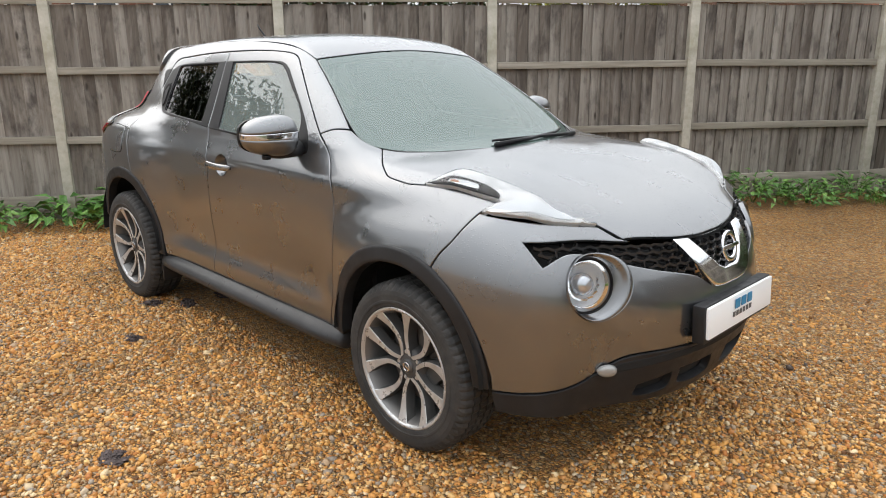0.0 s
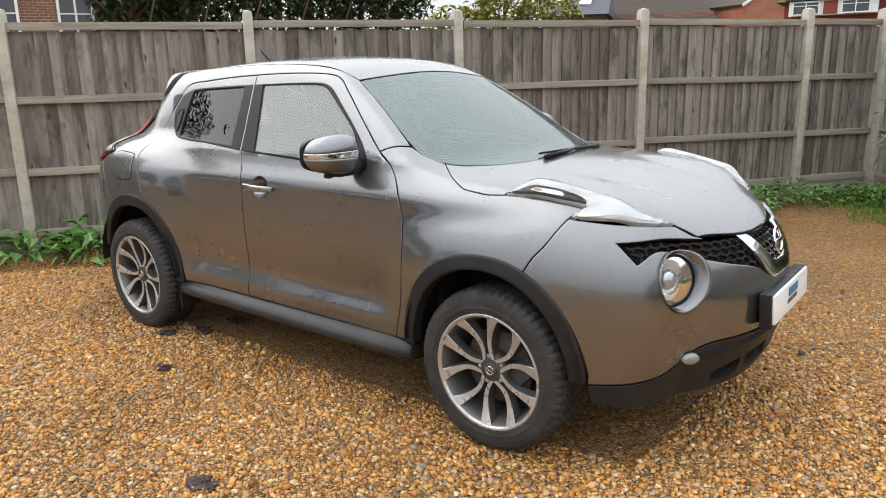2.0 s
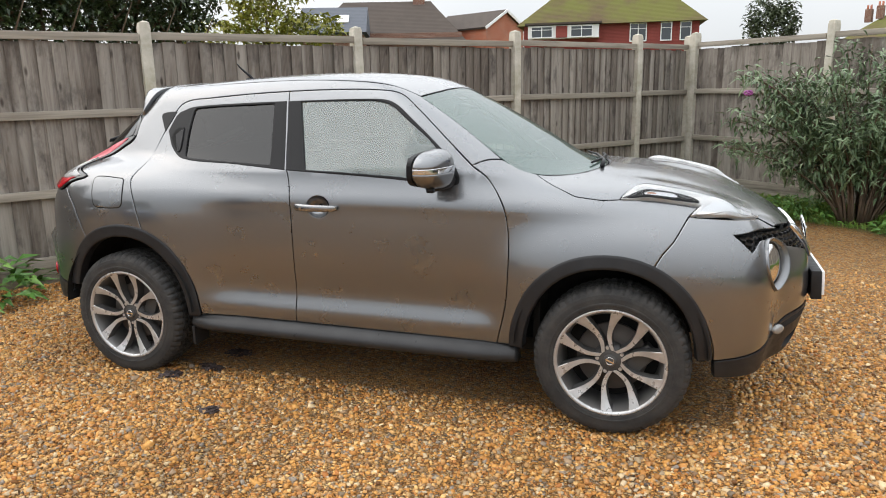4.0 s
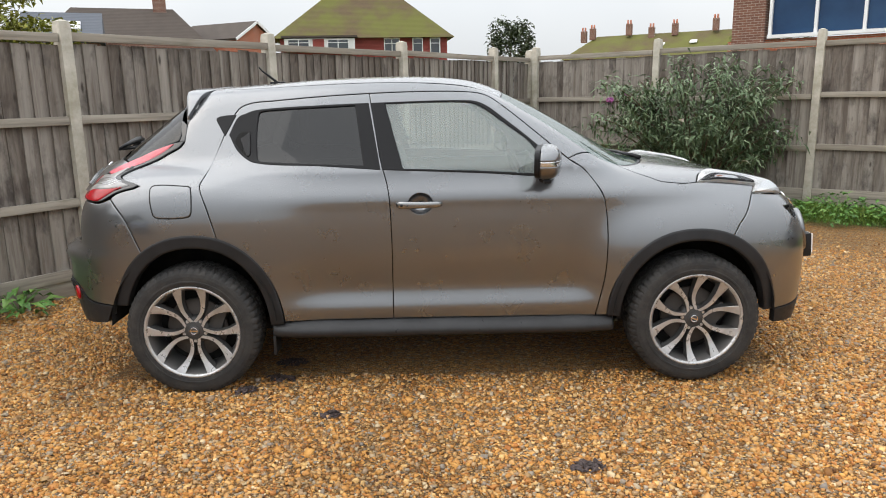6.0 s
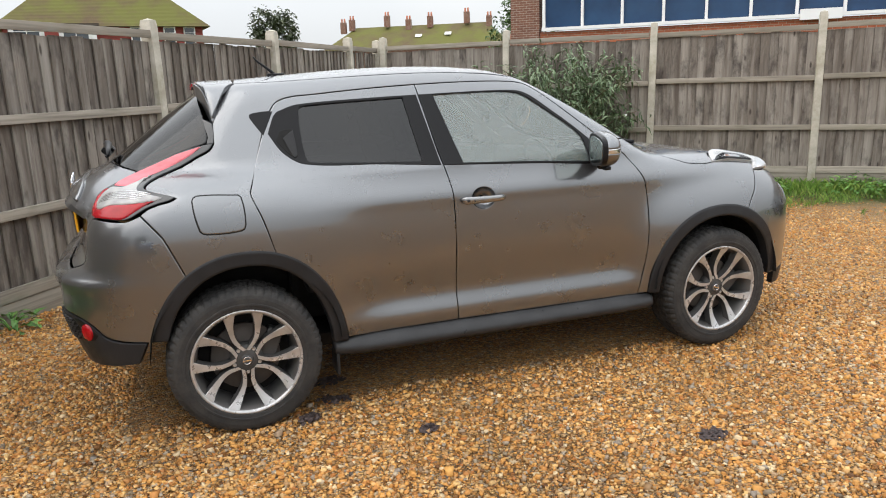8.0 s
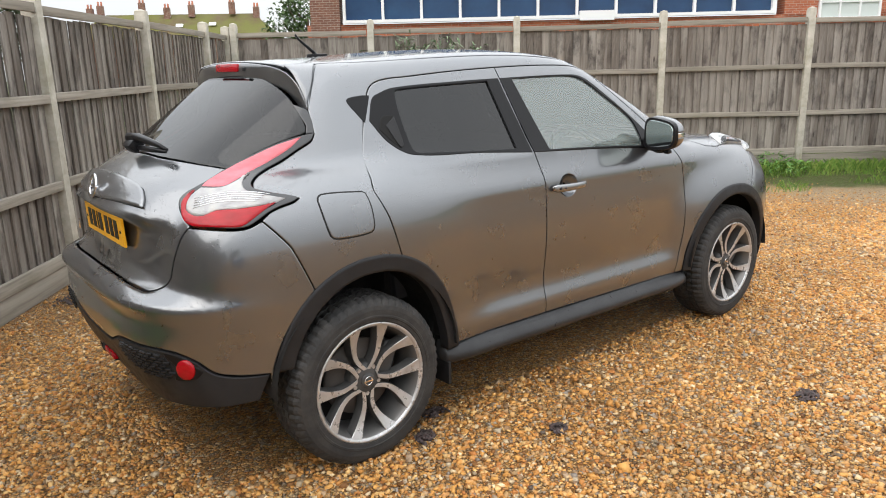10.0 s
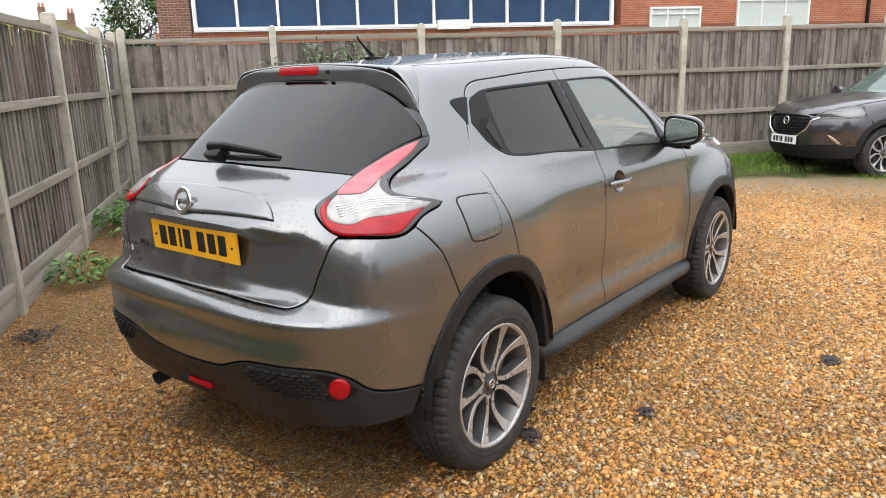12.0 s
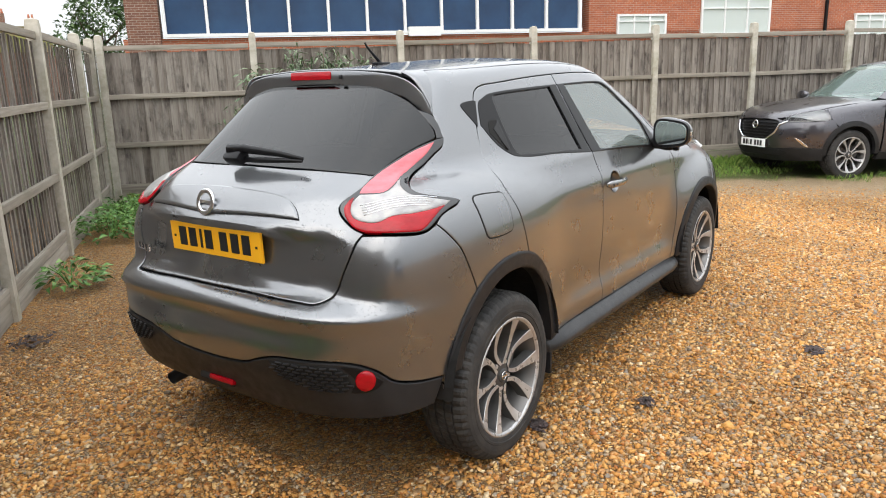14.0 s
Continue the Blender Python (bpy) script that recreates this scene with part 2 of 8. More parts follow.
def pod(x, a, z, c, r, end, px=2.6, pa=2.6, pz=2.6):
    """A wheel-arch bulge: a swollen block with its own roundness along, across and up; end: its reach towards the car's end."""
    q = (np.abs((x - c[0]) / np.where(x * c[0] > c[0] * c[0], end, r[0])) ** px + np.abs((a - c[1]) / r[1]) ** pa + np.abs((z - c[2]) / np.where(z > c[2], r[2], 0.75)) ** pz) ** (1 / 2.6)
    return (q - 1) * min(r)


def lower(x, a, z):
    w = side_w(z)
    end = np.maximum(np.where(x > 0, nose_x(z), tail_x(z)) - 0.9, 0.3)
    n = np.where(x > 0, 2.6, 2.6 + 2.2 * np.clip((0.80 - z) / 0.10, 0, 1))
    u, w = np.maximum(np.abs(x) - 0.9, 0) / end, np.maximum(w, 0.3)
    plan = ((u ** n + (a / w) ** n) ** (1 / n) - 1) * 0.8
    top = z - deck_z(x) + 0.025 * (a / 0.6) ** 2.5 * np.clip((x + 0.2) / 1.2, 0, 1)
    return smax(plan, top, 0.14)


def canopy(x, a, z):
    g = 0.764 - 0.50 * np.maximum(z - 1.10, 0) - 0.02 * np.minimum(z - 1.10, 0) - 0.095 * np.maximum(-x - 0.2, 0) ** 2 / 1.2 ** 2 - 0.02 * np.maximum(x - 0.2, 0) ** 2 / 0.36
    side = (a - g) * 0.89
    top = (z - roof_z(x + 0.10 * (a / 0.65) ** 2 * np.clip((x + 0.4) / 0.8, 0, 1)) + 0.04 * (a / 0.6) ** 2) * 0.85
    return smax(side, top, 0.09)


def cabin(x, a, z):
    back = (-1.388 - x - 1.37 * (1.43 - z) + 0.06 * (a / 0.6) ** 2 + 0.24 * (a / 0.6) ** 5) * 0.59
    return smax(smax(canopy(x, a, z), back, 0.05), 0.98 - z, 0.05)


def body(p):
    x, a, z = p[..., 0], np.abs(p[..., 1]), p[..., 2]
    a = np.sqrt(a * a + 1e-6)
    d = smin(lower(x, a, z), cabin(x, a, z), 0.07)
    d = smin(d, pod(x, a, z, (1.27, 0.50, 0.60), (0.73, 0.384, 0.445), 0.65, 2.5, 2.6, 2.5), 0.05)
    d = smin(d, pod(x, a, z, (-1.29, 0.48, 0.66), (0.76, 0.388, 0.475), 0.58, 2.4, 3.4, 4.2), 0.085)
    return smax(d, 0.22 - z, 0.04)


def cast(o, d, shape=body, length=2.6, steps=90):
    """Where rays from o along d first meet the shape; nan where they miss."""
    o, d = np.asarray(o, float), np.asarray(d, float)
    o, d = np.broadcast_to(o, np.broadcast_shapes(o.shape, d.shape)), np.broadcast_to(d, np.broadcast_shapes(o.shape, d.shape))
    ts = np.linspace(0, length, steps)
    f = np.stack([shape(o + d * t) for t in ts])
    first = np.argmax(f < 0, axis=0)
    miss = ~(f < 0).any(axis=0)
    hi, lo = ts[first], ts[np.maximum(first - 1, 0)]
    for _ in range(26):
        mid = (lo + hi) / 2
        inside = shape(o + d * mid[..., None]) < 0
        hi, lo = np.where(inside, mid, hi), np.where(inside, lo, mid)
    p = o + d * hi[..., None]
    p[miss] = np.nan
    return p


def slope(p, shape=body, e=0.004):
    g = np.stack([shape(p + e * np.eye(3)[i]) - shape(p - e * np.eye(3)[i]) for i in range(3)], -1)
    return g / np.linalg.norm(g, axis=-1, keepdims=True)


def settle(points, shape=body):
    """Points moved straight onto the surface."""
    p = np.array([q[:3] for q in points], float)
    for _ in range(6):
        g = np.stack([shape(p + 0.003 * np.eye(3)[i]) - shape(p - 0.003 * np.eye(3)[i]) for i in range(3)], -1) / 0.006
        p = p - g * (shape(p) / np.maximum((g * g).sum(-1), 0.05))[:, None]
    return p


def dense(points, n=5):
    """More points along a seam, all on the surface, so that both neighbours follow the same line."""
    q = settle(points)
    out = []
    for i in range(len(q) - 1):
        a, b, c, d = q[max(i - 1, 0)], q[i], q[i + 1], q[min(i + 2, len(q) - 1)]
        for s in np.arange(n) / n:
            out.append(b + s * (c - b) + 0.5 * s * (1 - s) * ((1 - s) * (b - a - (c - b)) * 0.5 - s * (d - c - (c - b)) * 0.5))
    return [tuple(float(v) for v in p) for p in settle(out + [q[-1]])]


def pressed(points):
    """Points moved across the car, in y alone, onto its right-hand side."""
    o = np.array([(q[0], -2.0, q[2]) for q in points], float)
    hit = cast(o, np.broadcast_to(np.array([0, 1.0, 0]), o.shape), body, 2.6, 120)
    return [(q[0], float(h[1]) if h[1] == h[1] else q[1], *q[2:]) for q, h in zip(points, hit)]
# ---- end of body shape ----
# ---- building helpers ----
def link_mesh(name, verts, faces, mat, parent=None, label="", smooth=True, normals=None):
    me = bpy.data.meshes.new(name)
    me.from_pydata([tuple(v) for v in verts], [], [tuple(f) for f in faces])
    for m in (mat if isinstance(mat, (list, tuple)) else (mat,)):
        me.materials.append(m)
    me.polygons.foreach_set("use_smooth", [smooth] * len(me.polygons))
    if normals is not None:
        me.normals_split_custom_set_from_vertices([tuple(n) for n in normals])
    ob = new(name, me)
    ob.parent = parent
    return tagged(ob, label)


def part(name, bm, mat, parent=None, label="", smooth=False, angle=0.0):
    """Links a bmesh as one mesh object under a thing or under a part."""
    if angle:
        bm.normal_update()
        for e in bm.edges:
            e.smooth = len(e.link_faces) == 2 and e.calc_face_angle(0) < radians(angle)
    for f in bm.faces:
        f.smooth = smooth or angle > 0
    me = bpy.data.meshes.new(name)
    bm.to_mesh(me)
    bm.free()
    for m in (mat if isinstance(mat, (list, tuple)) else (mat,)):
        me.materials.append(m)
    ob = new(name, me)
    ob.parent = parent
    return tagged(ob, label)


def thing(name, label, category, group="", kind="", at=(0, 0, 0)):
    ob = new(name)
    ob.location = at
    ob.empty_display_size = 0.2
    return tagged(ob, label, category, group, kind)


def box(bm, c, s, rot=None, bevel=0.0, index=0):
    """A box, its edges bevelled if asked, put into bm."""
    made = bmesh.ops.create_cube(bm, size=1)["verts"]
    m = Matrix.Translation(c) @ (rot.to_4x4() if rot else Matrix.Identity(4)) @ Matrix.Diagonal((*s, 1))
    bmesh.ops.transform(bm, matrix=m, verts=made)
    faces = list({f for v in made for f in v.link_faces})
    for f in faces:
        f.material_index = index
    if bevel:
        bmesh.ops.bevel(bm, geom=list({e for v in made for e in v.link_edges}), offset=bevel, segments=2, affect="EDGES", profile=0.6)
    return bm


def boxed(c, s, rot=None, bevel=0.0):
    return box(bmesh.new(), c, s, rot, bevel)


def lathe(profile, n, axis="y", close=False):
    """Turns (radius, along) points round an axis; returns verts and faces."""
    v, f, k = [], [], len(profile)
    for i in range(n):
        c, s = math.cos(2 * math.pi * i / n), math.sin(2 * math.pi * i / n)
        for r, h in profile:
            v.append((r * c, h, r * s) if axis == "y" else (h, r * c, r * s) if axis == "x" else (r * c, r * s, h))
    for i in range(n):
        for j in range(k - 1 + close):
            a, b = i * k + j, i * k + (j + 1) % k
            c, d = ((i + 1) % n) * k + (j + 1) % k, ((i + 1) % n) * k + j
            f.append((a, b, c, d) if axis == "z" or axis == "x" else (d, c, b, a))
    return v, f


def tube(points, radius, n=8, cap=True):
    """A round bar along points; radius may change on the way."""
    p = np.array(points, float)
    r = np.broadcast_to(np.asarray(radius, float), (len(p),))
    t = np.gradient(p, axis=0)
    t /= np.linalg.norm(t, axis=1, keepdims=True)
    v, f, side = [], [], np.array([0.31, 0.52, 0.8])
    for q, d, rad in zip(p, t, r):
        side = side - d * (side @ d)
        side /= np.linalg.norm(side)
        up = np.cross(d, side)
        v += [tuple(q + rad * (math.cos(2 * math.pi * i / n) * side + math.sin(2 * math.pi * i / n) * up)) for i in range(n)]
    for i in range(len(p) - 1):
        f += [(i * n + j, i * n + (j + 1) % n, (i + 1) * n + (j + 1) % n, (i + 1) * n + j) for j in range(n)]
    if cap:
        f += [tuple(range(n))[::-1], tuple(range((len(p) - 1) * n, len(p) * n))]
    return v, f


# ---- panels cut out of the body's surface ----
from mathutils.geometry import delaunay_2d_cdt


class Flat:
    """Looks at the body along a direction."""
    def __init__(self, *d):
        self.d = np.array(d, float) / np.linalg.norm(d)
        up = np.array([0, 0, 1.0]) if abs(self.d[2]) < 0.95 else np.array([0, 1.0, 0])
        self.u = np.cross(self.d, up)
        self.u /= np.linalg.norm(self.u)
        self.v = np.cross(self.u, self.d)

    def flat(self, p):
        return np.stack([p @ self.u, p @ self.v], -1)

    def rays(self, q):
        return q[:, :1] * self.u + q[:, 1:] * self.v - 3 * self.d, np.broadcast_to(self.d, (len(q), 3))


class Drum:
    """Looks at the body from all round an upright axis through (x, 0); front: +1 for the nose, -1 for the tail."""
    def __init__(self, x, front):
        self.x, self.front = x, front

    def flat(self, p):
        return np.stack([np.arctan2(p[:, 1] * self.front, (p[:, 0] - self.x) * self.front), p[:, 2]], -1)

    def rays(self, q):
        d = -self.front * np.stack([np.cos(q[:, 0]), np.sin(q[:, 0]), 0 * q[:, 0]], -1)
        return np.array([self.x, 0, 0]) - 2.2 * d + np.array([0, 0, 1]) * q[:, 1:], d


SIDE, TOP = Flat(0, 1, 0), Flat(0, 0, -1)


def edge_line(points, look_from, step=0.02, shape=None):
    """A closed outline through 3D points, smooth but at those marked with a fourth value; gives flat coordinates, counter-clockwise."""
    q = look_from.flat(settle(points, shape or body))
    hard = [len(p) > 3 for p in points]
    n, out = len(q), []
    d = [np.linalg.norm(q[(i + 1) % n] - q[i]) for i in range(n)]
    for i in range(n):
        j, h, k = (i + 1) % n, (i - 1) % n, (i + 2) % n
        m0 = q[j] - q[i] if hard[i] else (q[j] - q[h]) / (d[i] + d[h]) * d[i]
        m1 = q[j] - q[i] if hard[j] else (q[k] - q[i]) / (d[i] + d[j]) * d[i]
        for s in np.arange(0, 1, 1 / max(1, math.ceil(d[i] / step))):
            out.append((2 * s ** 3 - 3 * s * s + 1) * q[i] + (s ** 3 - 2 * s * s + s) * m0 + (3 * s * s - 2 * s ** 3) * q[j] + (s ** 3 - s * s) * m1)
    out = np.array(out)
    x, y = out.T
    return out if (x * np.roll(y, -1) - y * np.roll(x, -1)).sum() > 0 else out[::-1]


def shrink(loop, by):
    """Moves a counter-clockwise loop inwards."""
    e = np.roll(loop, -1, 0) - loop
    n = np.stack([-e[:, 1], e[:, 0]], -1) / np.maximum(np.linalg.norm(e, axis=1, keepdims=True), 1e-9)
    m = n + np.roll(n, 1, 0)
    m /= np.maximum((m * m).sum(1, keepdims=True), 0.8) / 2
    return loop + m * by


def within(q, loop):
    x, y = q[:, :1], q[:, 1:]
    x0, y0 = loop.T
    x1, y1 = np.roll(loop, -1, 0).T
    cross = ((y0 > y) != (y1 > y)) & (x < (x1 - x0) * (y - y0) / np.where(y1 == y0, 1e-12, y1 - y0) + x0)
    return cross.sum(1) % 2 == 1


def mirrored(points):
    """The other half of an outline whose first and last points lie on the middle line."""
    return list(points) + [(p[0], -p[1], *p[2:]) for p in list(points)[::-1] if abs(p[1]) > 1e-6]


def panel(name, points, look_from, mat, parent, label="", grid=0.035, gap=0.0022, thick=0.014, proud=0.0, holes=(), shape=None, left=False, soft=0.0018, edge=0.004):
    """A sheet of the body inside an outline, with rolled edges. left: also its mirror image on the car's other side. Returns the object(s)."""
    shape = shape or body
    outer = shrink(edge_line(points, look_from, 0.02, shape), gap)
    loops = [outer] + [shrink(edge_line(h, look_from, 0.02, shape), -gap)[::-1] for h in holes]
    rings = [shrink(l, edge) for l in loops]
    lo, hi = outer.min(0), outer.max(0)
    gx, gy = np.meshgrid(np.arange(lo[0], hi[0], grid), np.arange(lo[1], hi[1], grid * 0.87))
    gx = gx + (np.arange(len(gx)) % 2)[:, None] * grid / 2
    pts = np.stack([gx.ravel(), gy.ravel()], -1)
    pts = pts[within(pts, rings[0])]
    for r in rings[1:]:
        pts = pts[~within(pts, r)]
    border = np.concatenate(rings)
    if len(pts):
        near = np.concatenate([np.sqrt(((c[:, None] - border) ** 2).sum(-1)).min(1) for c in np.array_split(pts, 1 + len(pts) // 500) if len(c)])
        pts = pts[near > grid * 0.45]
    every, ties, first = np.concatenate(loops + rings + [pts]), [], 0
    for l in loops + rings:
        ties += [(first + i, first + (i + 1) % len(l)) for i in range(len(l))]
        first += len(l)
    rim = sum(len(l) for l in loops)
    flat, _, tris, origin, _, _ = delaunay_2d_cdt([Vector(p) for p in every], ties, [], 0, 1e-6)
    flat, tris = np.array([tuple(p) for p in flat]), np.array([tuple(t) for t in tris])
    mid = flat[tris].mean(1)
    keep = within(mid, outer)
    for l in loops[1:]:
        keep &= ~within(mid, l)
    tris = tris[keep]
    low = np.array([any(o < rim for o in os) for os in origin])
    o, d = look_from.rays(flat)
    p = cast(o, d, shape, 3.4, 120)
    bad = np.isnan(p[:, 0])
    if bad.any():
        good = np.where(~bad)[0]
        for i in np.where(bad)[0]:
            p[i] = p[good[((flat[good] - flat[i]) ** 2).sum(1).argmin()]]
    n = slope(p, shape)
    p = p + n * proud
    a, b, c = p[tris[:, 0]], p[tris[:, 1]], p[tris[:, 2]]
    flip = (np.cross(b - a, c - a) * n[tris[:, 0]]).sum(1) < 0
    tris[flip] = tris[flip][:, ::-1]
    used = np.zeros(len(p), bool)
    used[tris.ravel()] = True
    # rolled edge and the return behind it
    count = {}
    for t in tris.tolist():
        for i in range(3):
            e = (t[i], t[(i + 1) % 3])
            count[e] = count.get(e, 0) + 1
    rimmed = [e for e in count if (e[1], e[0]) not in count]
    out = np.zeros_like(p)
    for i, j in rimmed:
        w = np.cross(p[j] - p[i], n[i])
        out[i] += w
        out[j] += w
    out /= np.maximum(np.linalg.norm(out, axis=1, keepdims=True), 1e-9)
    p[low] -= n[low] * soft
    shade = n.copy()
    shade[low] = n[low] + 0.7 * out[low]
    shade /= np.linalg.norm(shade, axis=1, keepdims=True)
    verts, faces, norms, k = [*p], tris.tolist(), [*shade], len(p)
    place = {}
    for i, _ in rimmed:
        place[i] = k
        verts += [p[i], p[i] - n[i] * thick]
        norms += [out[i], out[i]]
        k += 2
    faces += [(place[i], place[i] + 1, place[j] + 1, place[j]) for i, j in rimmed if j in place]
    verts, norms = np.array(verts), np.array(norms)
    made = [link_mesh(name, verts, faces, mat, parent, label, True, norms)]
    if left:
        flipy = np.array([1, -1, 1])
        made.append(link_mesh(name, verts * flipy, [tuple(f)[::-1] for f in faces], mat, parent, label, True, norms * flipy))
    return made if left else made[0]


def arch(cx, rx, rz, z0, z1, n=24, base=0.30, y=-0.86):
    """Points over a wheel arch from height z0 at its tail side to z1 at its nose side."""
    a0, a1 = math.pi - math.asin(min(1, ((z0 - base) / rz) ** 1.075)), math.asin(min(1, ((z1 - base) / rz) ** 1.075))
    out = []
    for i in range(n + 1):
        a = a0 + (a1 - a0) * i / n
        c, s = math.cos(a), max(math.sin(a), 0.0)
        out.append((cx + rx * math.copysign(abs(c) ** (2 / 2.15), c), y, base + rz * s ** (2 / 2.15)))
    return out
# ---- the grey crossover car, its nose along +x, its middle line on y = 0 ----
car = thing("crossover_car", "dark grey metallic crossover car, wet with rain, parked on gravel", "car")
R_OUT, F_OUT = (-1.235, 0.428, 0.515), (1.25, 0.437, 0.492)
R_IN, F_IN = (-1.235, 0.362, 0.452), (1.25, 0.372, 0.432)
hard = 1

# seams shared by neighbouring panels, as points on the right-hand side
DOOR_TOP = [(0.228, -0.6, 1.458), (0.116, -0.625, 1.475), (-0.12, -0.636, 1.479), (-0.36, -0.638, 1.474)]
A_SEAM = [(0.628, -0.754, 1.139), (0.479, -0.708, 1.266), (0.313, -0.636, 1.403)]
B_SEAM = [(-0.36, -0.638, 1.474), (-0.333, -0.7, 1.316), (-0.306, -0.76, 1.153), (-0.268, -0.82, 0.993), (-0.259, -0.79, 0.76), (-0.261, -0.8, 0.557), (-0.262, -0.83, 0.356)]
FRONT_SEAM = [(0.762, -0.83, 0.346), (0.779, -0.83, 0.42), (0.807, -0.82, 0.567), (0.815, -0.807, 0.79), (0.80, -0.806, 0.93), (0.765, -0.808, 1.01), (0.70, -0.771, 1.09), (0.628, -0.754, 1.139)]
REAR_TOP = [(-0.36, -0.638, 1.474), (-0.6, -0.633, 1.463), (-0.837, -0.623, 1.446), (-0.965, -0.613, 1.435), (-1.028, -0.619, 1.405)]
REAR_SEAM = [(-1.09, -0.654, 1.29), (-1.172, -0.78, 1.08), (-1.183, -0.799, 1.045), (-1.147, -0.841, 0.943), (-1.103, -0.866, 0.785)]
SILL_Z = 0.352


def corner(p):
    return (*p[:3], hard)


def span(points, a, b):
    """The points of an arch between two x values, in that order."""
    lo, hi = min(a, b), max(a, b)
    some = [p for p in points if lo < p[0] < hi]
    return some if a < b else some[::-1]


rear_arch, front_arch = arch(*R_OUT, 0.34, 0.34, 40), arch(*F_OUT, 0.34, 0.34, 40)
rear_arch = [(p[0] * 1.0, p[1], p[2] - 0.012) for p in rear_arch]
front_arch = [(p[0], p[1], p[2] - 0.012) for p in front_arch]

rear_arch, front_arch = pressed(rear_arch), pressed(front_arch)
for seam in (DOOR_TOP, A_SEAM, B_SEAM, FRONT_SEAM, REAR_TOP, REAR_SEAM):
    seam[:] = pressed(seam)

# doors
F_GLASS = [(-0.278, -0.65, 1.444, hard), (-0.1, -0.65, 1.448), (0.105, -0.65, 1.446), (0.187, -0.654, 1.427), (0.285, -0.683, 1.358), (0.464, -0.738, 1.205), (0.487, -0.78, 1.075, hard), (0.2, -0.785, 1.094), (-0.192, -0.776, 1.118, hard)]
R_GLASS = [(-0.922, -0.627, 1.40), (-0.88, -0.63, 1.416), (-0.436, -0.653, 1.437, hard), (-0.394, -0.765, 1.138, hard), (-0.88, -0.725, 1.162), (-0.918, -0.722, 1.178)]
F_FRAME = [(-0.3585, -0.65, 1.455, hard), (0.13, -0.64, 1.457), (0.215, -0.64, 1.436), (0.31, -0.67, 1.365), (0.50, -0.73, 1.20), (0.575, -0.76, 1.105), (0.575, -0.77, 1.055), (0.50, -0.785, 1.057), (0.2, -0.785, 1.078), (-0.297, -0.776, 1.106, hard)]
R_FRAME = [(-0.3625, -0.65, 1.455, hard), (-0.302, -0.776, 1.106, hard), (-0.6, -0.75, 1.126), (-0.93, -0.72, 1.148), (-1.02, -0.69, 1.205), (-1.075, -0.65, 1.295, hard), (-1.04, -0.62, 1.375), (-1.02, -0.62, 1.398, hard), (-0.93, -0.62, 1.427), (-0.6, -0.64, 1.446)]
HANDLE_Z = 0.936
HANDLE_RING = [(-0.112 + 0.058 * math.cos(a), -0.8, HANDLE_Z + 0.002 + 0.050 * math.sin(a)) for a in np.linspace(0, 2 * math.pi, 24, endpoint=False)]
doors = panel("front_door", [corner(DOOR_TOP[-1]), *B_SEAM[1:-1], corner(B_SEAM[-1]), (0.256, -0.83, SILL_Z - 0.002), corner(FRONT_SEAM[0]), *FRONT_SEAM[1:-1], *A_SEAM, *DOOR_TOP[:-1]],
              SIDE, PAINT, car, holes=[F_GLASS, HANDLE_RING], left=True, grid=0.026)
rear_doors = panel("rear_door", [corner(REAR_TOP[0]), *REAR_TOP[1:], *REAR_SEAM[:-1], corner(REAR_SEAM[-1]), *span(rear_arch, -1.10, -0.812), (-0.807, -0.83, SILL_Z + 0.004, hard), corner(B_SEAM[-1]), *B_SEAM[-2:0:-1]],
                   SIDE, PAINT, car, holes=[R_GLASS], left=True, grid=0.026)
for i, d in enumerate(doors):
    s = (1, -1)[i]
    panel("window_frame", [(p[0], p[1], *p[2:]) for p in F_FRAME], SIDE, TRIM, d, "satin black window frame", holes=[F_GLASS], proud=0.0022, thick=0.01) if s > 0 else None
    panel("window", F_GLASS, SIDE, CLEAR, d, "clear side window glass", proud=-0.006, gap=-0.006, thick=0.003) if s > 0 else None


def mirror_parts(source, parent, names=None):
    """Copies of a part's pieces for the car's other side."""
    for o in source.children:
        me = o.data.copy()
        me.transform(Matrix.Diagonal((1, -1, 1, 1)))
        me.flip_normals()
        c = new(o.name.split(".")[0], me)
        c.parent = parent
        tagged(c, o.get("label", ""))


panel("window_frame", R_FRAME, SIDE, TRIM, rear_doors[0], "satin black window frame", holes=[R_GLASS], proud=0.0022, thick=0.01)
panel("window", R_GLASS, SIDE, TINTED, rear_doors[0], "dark privacy glass", proud=-0.006, gap=-0.006, thick=0.003)
# hidden handle in the rear window frame
panel("door_pull", [(-1.015, -0.69, 1.285, hard), (-0.962, -0.67, 1.315, hard), (-0.955, -0.70, 1.19), (-0.975, -0.71, 1.185)], SIDE, BLACK, rear_doors[0], "hidden black door pull", proud=0.009, thick=0.012, grid=0.015)
panel("pull_recess", [(-1.045, -0.68, 1.265, hard), (-1.02, -0.67, 1.318), (-0.962, -0.66, 1.318, hard), (-0.958, -0.70, 1.18), (-0.99, -0.7, 1.195)], SIDE, DARK, rear_doors[0], "", proud=0.0048, thick=0.006, grid=0.02)


